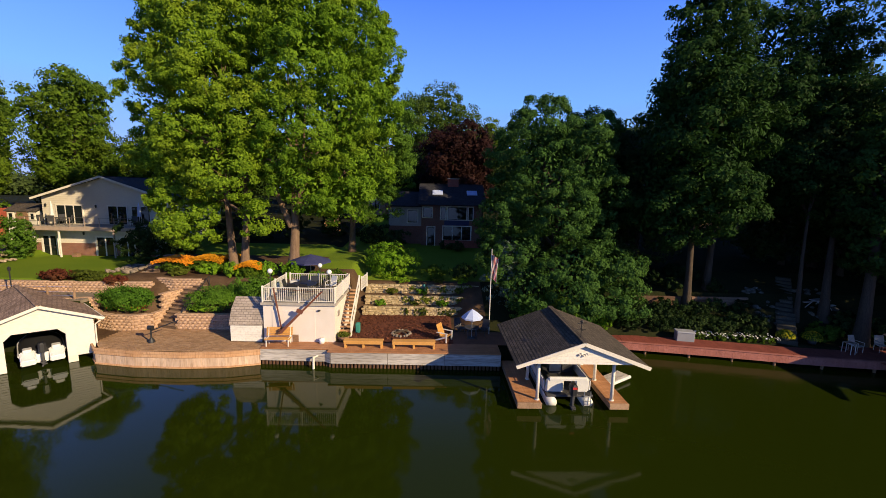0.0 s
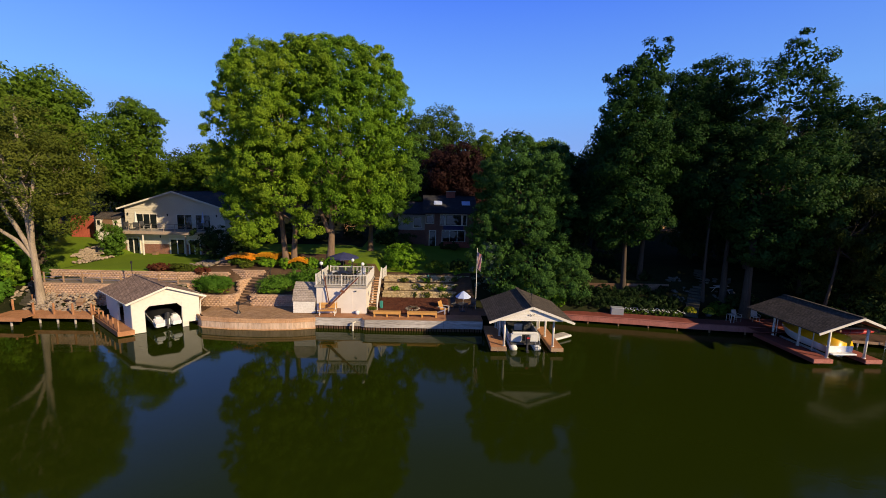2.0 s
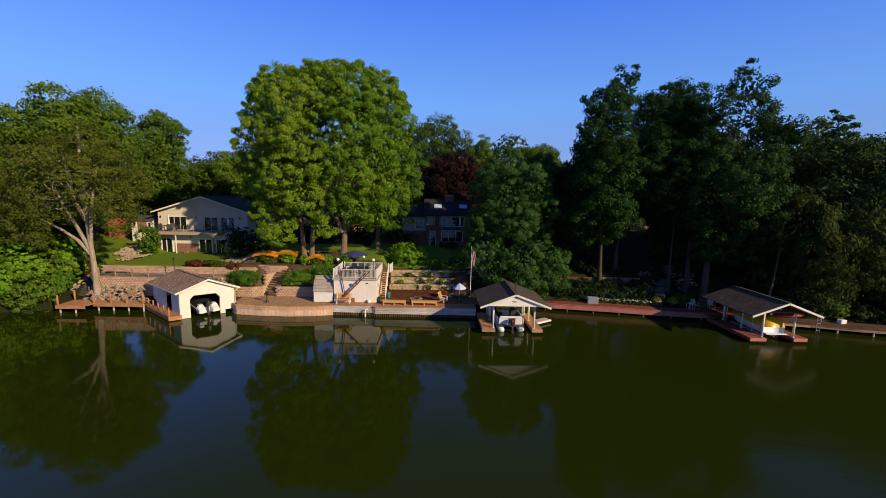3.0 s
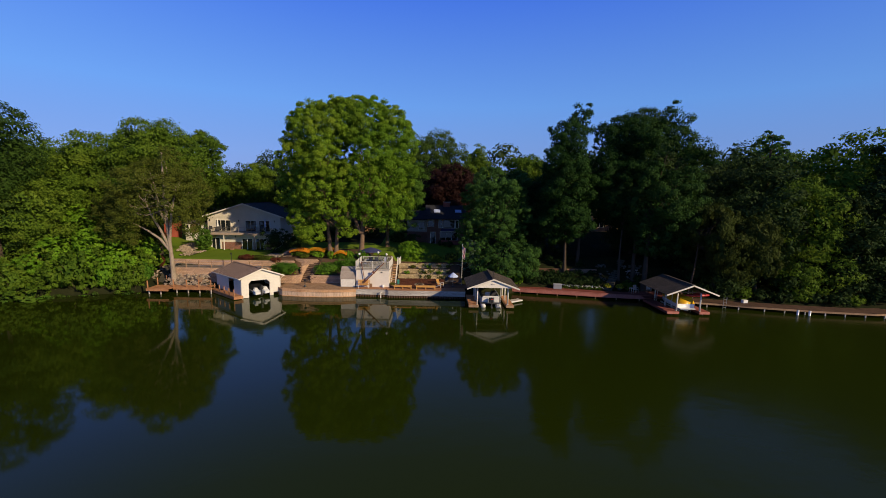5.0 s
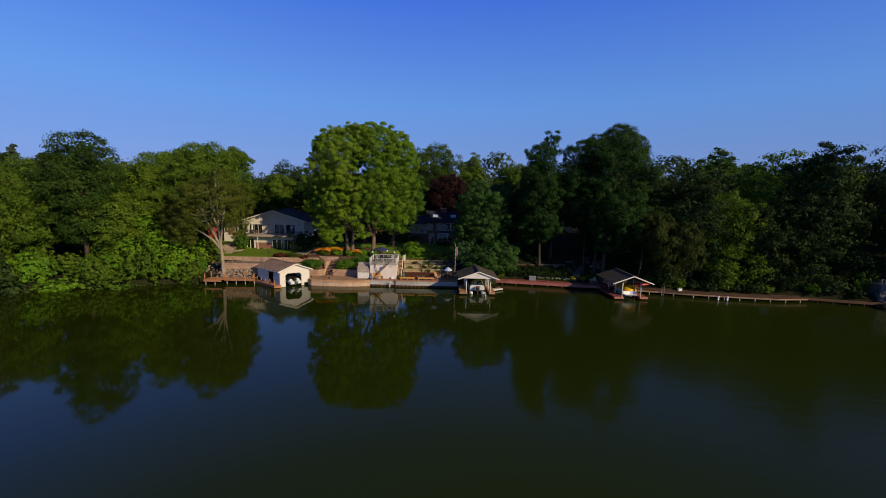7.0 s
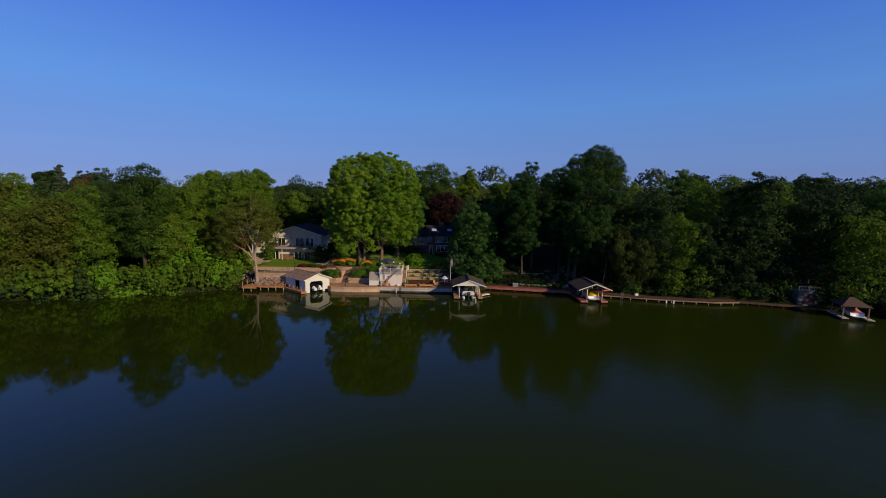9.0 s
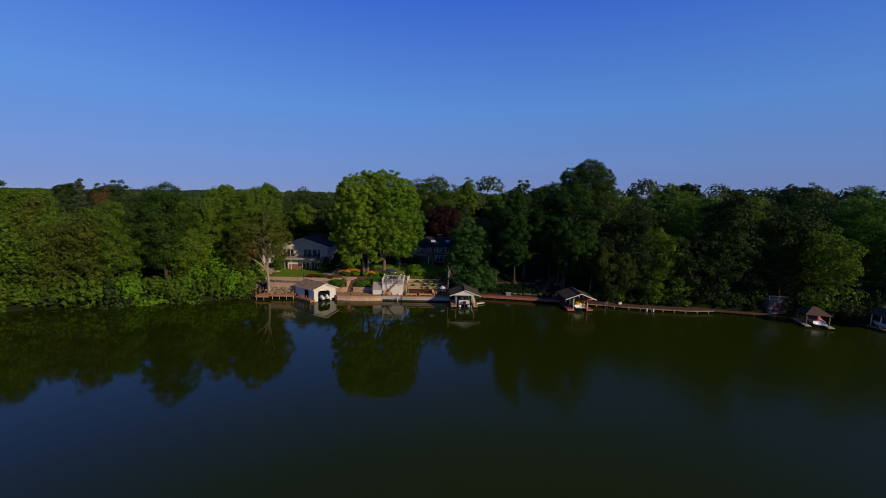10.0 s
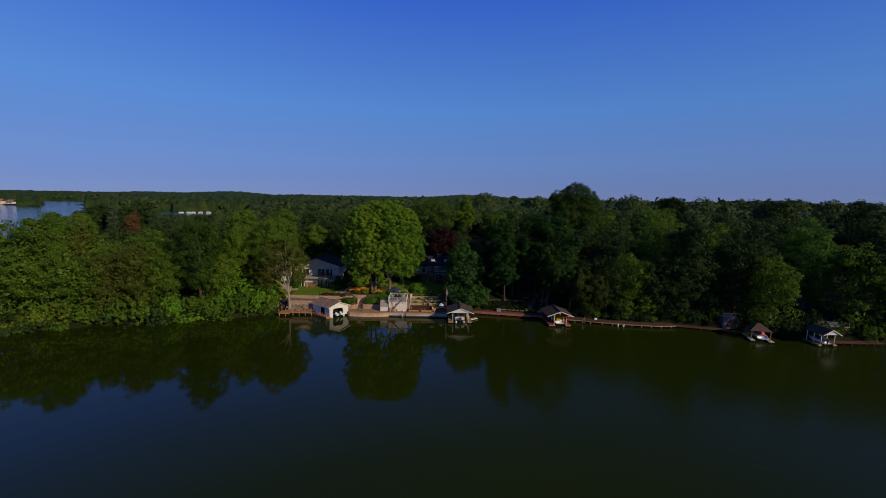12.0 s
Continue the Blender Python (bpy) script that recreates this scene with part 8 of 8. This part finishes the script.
def pontoon():
    t = thing("pontoon_boat", 7.2, 19.1, 0.05, 0, "white pontoon boat moored stern out under the canopy", "boat")
    L = 5.6
    for s in (-0.92, 0.92):
        bm = bm_new()
        tube(bm, (s, 0, 0.12), (s, L - 0.6, 0.12), 0.29, n=18)
        tube(bm, (s, L - 0.6, 0.12), (s, L, 0.25), 0.29, 0.06, n=18)
        smooth(part("pontoon_tube", bm, VINYL, t, "pale round pontoon tube"))
    part("deck", softbox(bm_new(), -1.2, 1.2, 0.0, L - 0.3, 0.42, 0.52, 0.02), DARK, t)
    for s in (-1, 1):
        bm = bm_new()
        softbox(bm, s * 1.2 - 0.03, s * 1.2 + 0.03, 0.5, L - 0.4, 0.55, 1.05, 0.01)
        part("side_panel", bm, GELCOAT, t)
        part("top_rail", tube(bm_new(), (s * 1.2, 0.45, 1.13), (s * 1.2, L - 0.4, 1.13), 0.022, n=7), ALU, t)
    for x0, x1 in ((-1.15, -0.25), (0.35, 1.05)):
        b = part("stern_seat", softbox(bm_new(), x0, x1, 0.35, 0.95, 0.52, 0.88, 0.06), VINYL, t, "white vinyl seat")
        part("seat_back", softbox(bm_new(), x0, x1, 0.24, 0.40, 0.62, 1.25, 0.06), VINYL, b)
    part("stern_bolster", softbox(bm_new(), -1.05, 0.95, 0.2, 0.36, 1.18, 1.36, 0.05), VINYL, t)
    part("console", softbox(bm_new(), 0.35, 1.05, 2.6, 3.2, 0.52, 1.35, 0.06), DARK, t)
    w = bm_new()
    for k in range(16):
        a, b = k * math.tau / 16, (k + 1) * math.tau / 16
        tube(w, (0.7 + 0.22 * math.cos(a), 2.5, 1.3 + 0.22 * math.sin(a)), (0.7 + 0.22 * math.cos(b), 2.5, 1.3 + 0.22 * math.sin(b)), 0.018, n=5)
    for a in (0.5, 2.6, 4.7):
        tube(w, (0.7, 2.52, 1.3), (0.7 + 0.21 * math.cos(a), 2.5, 1.3 + 0.21 * math.sin(a)), 0.014, n=5)
    part("steering_wheel", w, BLACK, t)
    ch = part("captain_chair", softbox(bm_new(), -0.55, 0.1, 1.9, 2.4, 0.8, 0.95, 0.05), DARK, t)
    part("chair_back", softbox(bm_new(), -0.55, 0.1, 1.82, 1.95, 0.95, 1.5, 0.05), ALU, ch, "grey chair back")
    ld = bm_new()
    for s in (0.72, 1.05):
        tube(ld, (s, -0.1, -0.1), (s, -0.05, 0.75), 0.02, n=6)
    for z in (0.0, 0.25, 0.5):
        tube(ld, (0.72, -0.08, z), (1.05, -0.08, z), 0.02, n=6)
    part("boarding_ladder", ld, ALU, t)
    outboard(t, 0.05, -0.02, 0.28)
    part("motor_decal", box(bm_new(), -0.06, 0.16, -0.535, -0.525, 1.08, 1.2), REDP, t, "red motor badge")
    part("lift_beam", box(bm_new(), -1.7, 1.75, 0.3, 0.42, -0.25, -0.12), ALU, t)
    return t


pontoon()
for x, y in ((5.55, 22.6), (8.95, 22.6)):
    bm = bm_new()
    tube(bm, (x, y, -1), (x, y, 2.6), 0.06, n=8)
    tagged(part("lift_pole", bm, ALU), "slim metal boat lift pole", "pole", "boat lift poles")


def runabout(x, y, z, rz, hull_mat, cover_mat, label, L=5.4, beam_w=2.1, deep=0.85, cover_h=0.55, stripe=None, motor=True, quarters=False, stern=0.25):
    """A small boat, stern at its origin, with a fitted cover."""
    t = thing("motor_boat", x, y, z, rz, label, "boat")
    rings, tops = [], []
    for i in range(11):
        v = i / 10
        w = beam_w / 2 * (1 - 0.92 * max(0, (v - 0.45) / 0.55) ** 2)
        keel = 0.0 + 0.55 * max(0, (v - 0.6) / 0.4) ** 2
        sheer = deep + 0.18 * v
        yy = L * v
        rings.append([(-w, yy, sheer), (-w * 0.96, yy, keel + deep * 0.42), (-w * 0.6, yy, keel + 0.16), (0, yy, keel), (w * 0.6, yy, keel + 0.16), (w * 0.96, yy, keel + deep * 0.42), (w, yy, sheer)])
        tops.append((w, yy, sheer))
    bm = bm_new()
    rr = loft(bm, rings, closed=False)
    bm.faces.new(rr[0])
    smooth(part("hull", bm, hull_mat, t))
    bm = bm_new()
    rings = [[(-w, yy, s), (-w * 0.7, yy, s + cover_h * k * 0.8), (0, yy, s + cover_h * k), (w * 0.7, yy, s + cover_h * k * 0.8), (w, yy, s)] for (w, yy, s), k in zip(tops, (stern, max(stern, 0.5), max(stern, 0.7), 0.9, 1.0, 0.85, 0.55, 0.35, 0.2, 0.1, 0.03))]
    rr = loft(bm, rings, closed=False)
    bm.faces.new(rr[0][::-1])
    smooth(part("cover", bm, cover_mat, t, "fitted canvas cover"))
    bm = bm_new()
    for a, b in zip(tops, tops[1:]):
        for s in (-1, 1):
            tube(bm, (s * a[0], a[1], a[2]), (s * b[0], b[1], b[2]), 0.035, n=6)
    part("rub_rail", bm, stripe or VINYL, t)
    for s in (-1, 1):
        if quarters:
            bm = bm_new()
            hexa(bm, [(s * 0.6 - 0.33, -0.75, 0.22), (s * 0.6 + 0.33, -0.75, 0.22), (s * 0.6 + 0.33, 0.05, 0.1), (s * 0.6 - 0.33, 0.05, 0.1), (s * 0.6 - 0.3, -0.8, 0.52), (s * 0.6 + 0.3, -0.8, 0.52), (s * 0.6 + 0.33, 0.05, 0.86), (s * 0.6 - 0.33, 0.05, 0.86)])
            bmesh.ops.bevel(bm, geom=bm.edges, offset=0.05, segments=2, affect="EDGES")
            q = part("stern_quarter", bm, hull_mat, t)
            part("seat_pad", softbox(bm_new(), s * 0.6 - 0.2, s * 0.6 + 0.2, -0.2, 0.3, 0.8, 0.98, 0.04), VINYL, q)
    if not quarters:
        part("swim_platform", softbox(bm_new(), -beam_w * 0.45, beam_w * 0.45, -0.45, 0.0, 0.30, 0.38, 0.03), hull_mat, t)
    if motor:
        outboard(t, 0.0, -0.1, 0.35)
    return t


runabout(30.75, 17.9, 0.35, 0, GELCOAT, YELLOW, "white and yellow ski boat with yellow cover on a lift", L=5.0, motor=False, cover_h=0.95, stripe=YELLOW, stern=0.95)
runabout(-22.62, 22.85, 0.2, 46, GELCOAT, BLACK, "white motor boat under a black cover inside the boathouse", L=4.6, beam_w=1.95, deep=0.62, cover_h=0.55, quarters=True)
lift = thing("boat_lift", 30.75, 17.9, 0, 0, "thin white pipe boat lift holding the ski boat", "boat lift")
for x in (-1.25, 1.25):
    for y in (0.9, 4.2):
        part("lift_post", tube(bm_new(), (x, y, -1.0), (x, y, 2.65), 0.04, n=8), ALU, lift)
    part("bunk", box(bm_new(), x * 0.4 - 0.06, x * 0.4 + 0.06, 0.4, 4.6, 0.2, 0.36), WOOD_GREY, lift)
    part("side_beam", beam(bm_new(), (x, 0.9, 0.15), (x, 4.2, 0.15), 0.08, 0.1), ALU, lift)
crate = thing("wooden_box", -31.7, 25.2, h_at(-31.9, 25.2) + 0.28, 12, "small brown wooden box with a sloping lid beside the rocks", "storage box")
bm = bm_new()
hexa(bm, [(-0.27, -0.2, 0), (0.27, -0.2, 0), (0.27, 0.2, 0), (-0.27, 0.2, 0), (-0.27, -0.2, 0.38), (0.27, -0.2, 0.38), (0.27, 0.2, 0.56), (-0.27, 0.2, 0.56)])
part("body", bm, WOOD_BROWN, crate)
bm = bm_new()
hexa(bm, [(-0.31, -0.26, 0.36), (0.31, -0.26, 0.36), (0.31, 0.23, 0.58), (-0.31, 0.23, 0.58), (-0.31, -0.26, 0.40), (0.31, -0.26, 0.40), (0.31, 0.23, 0.62), (-0.31, 0.23, 0.62)])
part("lid", bm, WOOD_STEP, crate)
ky = thing("kayak", 32.4, 18.5, 1.92, 4, "red kayak slung under the canopy roof", "kayak")
bm = bm_new()
loft(bm, [[(-1.7 + 3.4 * i / 12, 0.36 * math.sin(math.pi * i / 12) ** 0.6 * math.cos(a) + 0.0, 0.24 + 0.22 * math.sin(math.pi * i / 12) ** 0.5 * math.sin(a)) for a in [k * math.tau / 10 for k in range(10)]] for i in range(13)])
smooth(part("hull", bm, REDP, ky))
for u in (-0.85, 0.85):
    part("strap", bend(bm_new(), [(u, -0.36, 0.80), (u, -0.34, 0.2), (u, -0.1, -0.03), (u, 0.1, -0.03), (u, 0.34, 0.2), (u, 0.36, 0.80)], 0.015, 5), DARK, ky)
lad = thing("dock_ladder", 37.3, 20.3, 0.0, 15, "grey metal swim ladder on the dock edge", "ladder")
for s in (-0.25, 0.25):
    part("rail", tube(bm_new(), (s, 0, -0.6), (s, 0, 1.5), 0.025, n=7), ALU, lad)
for z in (-0.2, 0.15, 0.5, 0.85, 1.2):
    part("rung", tube(bm_new(), (-0.25, 0, z), (0.25, 0, z), 0.02, n=6), ALU, lad)
for k, (x, y) in enumerate(((44.75, 19.0), (46.0, 18.75))):
    bm = bm_new()
    tube(bm, (x, y - 1.0, -1.2), (x, y - 1.0, 0.62), 0.13, n=12)
    tagged(smooth(part("mooring_post", bm, GELCOAT)), "white mooring post beside the brown dock", "post", "white mooring posts")
fp = thing("floating_platform", 10.6, 21.8, 0.05, 33, "small pale floating platform beside the canopy", "float")
part("deck", softbox(bm_new(), -1.0, 1.0, -0.35, 0.35, 0.16, 0.26, 0.02), WOOD_GREY, fp)
part("edge_tube", tube(bm_new(), (-1.05, -0.42, 0.16), (1.05, -0.42, 0.16), 0.10, n=10), VINYL, fp)
cl = thing("cooler", 40.6, 21.3, 0.57, 10, "white cooler standing on the brown dock", "cooler")
part("body", softbox(bm_new(), -0.35, 0.35, -0.2, 0.2, 0, 0.3, 0.03), GELCOAT, cl)
part("lid", softbox(bm_new(), -0.36, 0.36, -0.21, 0.21, 0.305, 0.38, 0.03), VINYL, cl)

# ---- beside and behind the beige house ----
hs = thing("garden_shed", -42.2, 42.0, h_at(-41.4, 42.0), 0, "small cream shed with an arched brown door", "shed")
zb = 6.05 - h_at(-41.4, 42.0)
part("wall", box(bm_new(), -1.5, 1.5, 0, 2.4, -0.2, zb + 1.7), CREAM, hs)
bm = bm_new()
siding(bm, straight, -1.5, 1.5, 0, zb, zb + 1.7, lap=0.2, depth=0.025)
part("front_siding", bm, CREAM, hs)
roof_planes(lambda u, v, z: (v, 1.2 + u, z), 1.2, 3.3, zb + 1.65, zb + 2.35, 0.2, SHINGLE_DARK, "roof_slope", hs, y0=-1.65)
bm = bm_new()
rings = [[(0.05 + 0.62 * math.cos(a), y, zb + 1.25 + 0.42 * math.sin(a)) for a in [k * math.pi / 8 for k in range(9)]] + [(-0.57, y, zb), (0.67, y, zb)] for y in (-0.09, -0.02)]
rr = loft(bm, rings)
bm.faces.new(rr[0])
part("door", bm, WOOD_BROWN, hs, "arched brown door")
window(hs, straight, -1.25, -0.85, zb + 0.8, zb + 1.4, -0.03, 1)
window(hs, straight, 0.95, 1.3, zb + 0.8, zb + 1.4, -0.03, 1)
pl = thing("planter_box", -33.9, 38.4, 3.6, 0, "square wooden planter at the foot of the brick base", "planter")
part("body", softbox(bm_new(), -0.24, 0.24, -0.24, 0.24, 0, 0.4, 0.02), WOOD_BROWN, pl)
part("rim", softbox(bm_new(), -0.27, 0.27, -0.27, 0.27, 0.405, 0.45, 0.01), WOOD_BROWN, pl)
rf = thing("board_fence", -48.7, 44.0, h_at(-47.2, 44.0), 0, "tall barn-red board fence beside the cream shed", "fence")
zf = 7.85 - h_at(-47.2, 44.0)
for k in range(16):
    part("board", softbox(bm_new(), k * 0.19, k * 0.19 + 0.18, 0, 0.03, -0.4, zf - 0.03 * (k % 2), 0.006), FENCE_RED, rf)
for u in (0.0, 1.5, 3.0):
    part("post", softbox(bm_new(), u - 0.05, u + 0.05, 0.035, 0.13, -0.5, zf + 0.05, 0.01), FENCE_RED, rf)
bset = patio_chair(-37.9, 39.6, 6.57, 200, DARK, "dark metal chair on the balcony", "balcony chairs")
for x, y, rz in ((-36.7, 40.2, 20), (-36.4, 39.0, -150), (-35.6, 39.8, -60), (-29.2, 39.8, 30), (-30.8, 39.6, -40)):
    copy_thing(bset, pose(x, y, 6.57, 0, 0, rz))
patio_table(-36.9, 39.6, 6.57, 0.6, DARK, "dark metal table on the balcony")
parasol(-36.6, 39.3, 6.57, 0.3, 2.3, VINYL, "folded white parasol on the balcony", closed=True)
parasol(-29.0, 40.2, 6.57, 0.3, 2.3, PALEBLUE, "folded grey parasol on the balcony", closed=True)
fe = thing("board_fence", -13.6, 50, h_at(-13.6, 50), 0, "tan board fence panel between the trees", "fence")
for k in range(10):
    part("board", softbox(bm_new(), k * 0.2, k * 0.2 + 0.185, 0, 0.03, -0.3, 1.9, 0.008), WOOD_TAN, fe)
nb = thing("house", -11.0, 66, h_at(-11.0, 66), 0, "tan neighbouring house glimpsed between the maples", "house")
part("wall", box(bm_new(), -3, 3, 0, 8, -0.5, 3.8), WOOD_TAN, nb)
roof_planes(lambda u, v, z: (v, 4 + u, z), 4.0, 7, 3.7, 5.6, 0.4, SHINGLE_DARK, "roof_slope", nb, y0=-3.5)
window(nb, straight, -2.2, -0.9, 1.6, 3.0, 0, 2)
window(nb, straight, 0.5, 2, 1.6, 3.0, 0, 2)
hb = thing("house", 38, 58, h_at(38, 58), 0, "tan house glimpsed behind the dark oaks", "house")
part("wall", box(bm_new(), -3.6, 3.6, 0, 8, -0.5, 3.4), WOOD_TAN, hb)
roof_planes(lambda u, v, z: (v, 4 + u, z), 4.0, 8.2, 3.3, 5.6, 0.4, SHINGLE_TAN, "roof_slope", hb, y0=-4.1)
window(hb, straight, -3, -1.2, 1.0, 2.4, 0, 2)
window(hb, straight, 1.5, 3.2, 1.0, 2.4, 0, 2)
lwn = thing("picnic_table", 29.6, 29.3, h_at(29.6, 29.3), 20, "small weathered picnic table in the shade", "table")
part("tabletop", softbox(bm_new(), -0.7, 0.7, -0.35, 0.35, 0.68, 0.73, 0.01), WOOD_GREY, lwn)
for s in (-1, 1):
    part("seat_board", softbox(bm_new(), -0.7, 0.7, s * 0.6 - 0.12, s * 0.6 + 0.12, 0.4, 0.44, 0.01), WOOD_GREY, lwn)
    part("trestle", bend(bm_new(), [(s * 0.5, -0.6, 0.0), (s * 0.5, -0.1, 0.7), (s * 0.5, 0.1, 0.7), (s * 0.5, 0.6, 0.0)], 0.03), WOOD_GREY, lwn)

# ---- the far end of the shore ----
STAIN = plain("grey_boathouse_boards", (0.13, 0.112, 0.104), rough=0.8)
STAIN_RED = plain("dark_red_doors", (0.11, 0.042, 0.04), rough=0.7)
ROOF_BROWN = plain("brown_shingles", (0.10, 0.055, 0.038), rough=0.9)
fb = thing("lake_building", 69.1, 17.0, 0.5, -6, "small grey boathouse with dark red doors and a roof terrace", "building")
part("wall", box(bm_new(), 0, 3.6, 0, 4, -0.3, 2.45), STAIN, fb)
for a, b in ((0.9, 1.9), (1.95, 2.95)):
    part("door", box(bm_new(), a, b, -0.05, 0, 0, 1.95), STAIN_RED, fb)
part("slab", box(bm_new(), -0.1, 3.7, -0.1, 4.1, 2.45, 2.58), STAIN, fb)
picket_fence(fb, (0, 0), (3.6, 0), 2.58, 0.8, ALU, gap=0.5)
gd = tagged(new("dock_grey"), "weathered dark timber dock on the shaded shore", "dock", kind="structure")
GD = [(58.6, 17.2), (64.3, 15.5), (69.4, 14.5)]
for x, y, a, d in along(GD, 2.0):
    bm = bm_new()
    board(bm, x, y + 0.8, a, d - 0.02, 1.6, 0.38, 0.46)
    part("deck_section", bm, WOOD_DOCK, gd)
    bm = bm_new()
    tube(bm, (x, y + 0.1, -1), (x, y + 0.1, 0.4), 0.07, n=7)
    part("pile", bm, WOOD_DOCK, gd)
gz = thing("boat_gazebo", 72.2, 10.4, 0, -20, "small boat shelter with a hipped brown shingle roof", "boat canopy", "boat shelters")
bm = bm_new()
v = [bm.verts.new(p) for p in ((-2.1, -1.9, 2.3), (2.1, -1.9, 2.3), (2.1, 1.9, 2.3), (-2.1, 1.9, 2.3), (-0.3, 0, 3.6), (0.3, 0, 3.6))]
for f in ((0, 1, 5, 4), (2, 3, 4, 5), (1, 2, 5), (3, 0, 4), (3, 2, 1, 0)):
    bm.faces.new([v[i] for i in f])
part("roof", bm, ROOF_BROWN, gz)
for x in (-1.7, 1.7):
    for y in (-1.6, 1.6):
        part("post", softbox(bm_new(), x - 0.08, x + 0.08, y - 0.08, y + 0.08, -0.8, 2.35, 0.01), WOOD_BROWN, gz)
    part("finger_dock", softbox(bm_new(), x - 0.45, x + 0.45, -2.6, 2.0, 0.3, 0.42, 0.01), WOOD_GREY, gz)
runabout(72.1, 9.0, 0.3, -20, GELCOAT, plain("pink_canvas", (0.55, 0.16, 0.14), rough=0.8), "white boat under a faded red cover", L=4.2, beam_w=1.9, motor=False)
canopy("boat_canopy", 83.8, 5.9, "open boat canopy with blue-white posts on the shaded shore", 4.6, 2.0, (-2.0, -1.35), (1.15, 1.9), WOOD_BROWN, WHITE, True, (0.4, 2.0, 3.6))
runabout(83.7, 6.6, 0.3, 0, GELCOAT, NAVY, "white motor boat with blue cover under the far canopy", L=4.0, beam_w=1.7, motor=True)
bk = thing("lake_building", 87.5, 11.4, 0.4, -14, "small brick lakeside building with a railed roof", "building")
part("wall", box(bm_new(), 0, 4.8, 0, 4, -0.4, 2.5), brickwork("orange_red_brick", (0.34, 0.11, 0.055), (0.42, 0.15, 0.08), (0.20, 0.13, 0.10)), bk)
part("door", softbox(bm_new(), 2.6, 3.8, -0.05, 0.0, 0, 2.05, 0.01), STAIN, bk)
part("slab", box(bm_new(), -0.1, 4.9, -0.1, 4.1, 2.5, 2.63), CONCRETE, bk)
picket_fence(bk, (0, 0), (4.8, 0), 2.63, 0.9, ALU, gap=0.4)
window(bk, straight, 1.2, 2.2, 0.9, 2.2, 0, 1)
wd = tagged(new("dock_far"), "brown timber dock and piles beside the brick building", "dock", kind="structure")
for x, y, a, d in along([(85.6, 7.2), (90.5, 6.8), (97.0, 7.0)], 1.6):
    bm = bm_new()
    board(bm, x, y + 0.9, a, d - 0.02, 1.8, 0.42, 0.5)
    part("deck_section", bm, WOOD_DOCK, wd)
    bm = bm_new()
    tube(bm, (x, y, -1), (x, y, 0.5), 0.09, n=7)
    part("pile", bm, WOOD_DOCK, wd)

# houses across the back lake
TERRACOTTA = surface("terracotta_roof", (0.40, 0.17, 0.10), (0.48, 0.22, 0.14), (0.28, 0.12, 0.08), scale=0.3, fine=2, rough=0.9)
for x, y, w, hh, roof in ((-871, 712, 13, 3.6, TERRACOTTA), (-853, 716, 15, 4.6, TERRACOTTA), (-832, 720, 11, 3.4, SHINGLE_TAN), (-815, 728, 13, 3.6, SHINGLE_TAN), (-843, 950, 26, 4.2, TERRACOTTA)):
    f = thing("far_house", x, y, max(0.5, h_at(x, y)), 0, "pale house with a pitched roof on the far shore", "house", "houses across the lake")
    part("wall", box(bm_new(), 0, w, 0, 12, -3, hh), CREAM, f)
    roof_planes(lambda u, v, z: (v, 6 + u, z), 6.0, w + 2, hh - 0.2, hh + 4.4, 1.0, roof, "roof_slope", f, course=2.0, y0=-1)
    for j in range(3):
        window(f, straight, w * (0.10 + 0.30 * j), w * (0.30 + 0.30 * j), 0.9, 2.9, 0, 1)
    if w > 14:
        bm = bm_new()
        hexa(bm, [(w * 0.3, -2, -2), (w * 0.62, -2, -2), (w * 0.62, 1, -2), (w * 0.3, 1, -2), (w * 0.3, -2, hh + 0.6), (w * 0.62, -2, hh + 0.6), (w * 0.62, 1, hh + 0.6), (w * 0.3, 1, hh + 0.6)])
        part("bay", bm, WHITE, f)
for k in range(6):
    x, y = -372 + 9.5 * k, 520 + 3 * math.sin(k * 2)
    f = thing("far_boat", x, y, 0.0, 0, "white moored boat with a canvas top far across the inlet", "boat", "boats on the inlet")
    part("hull", softbox(bm_new(), -3.2, 3.2, -1.2, 1.2, -0.2, 1.1, 0.25), GELCOAT, f)
    part("top", softbox(bm_new(), -1.8, 1.8, -1.1, 1.1, 2.2, 2.5, 0.1), VINYL, f)
    for u in (-1.6, 1.6):
        part("strut", box(bm_new(), u - 0.06, u + 0.06, -0.06, 0.06, 1.05, 2.25), ALU, f)
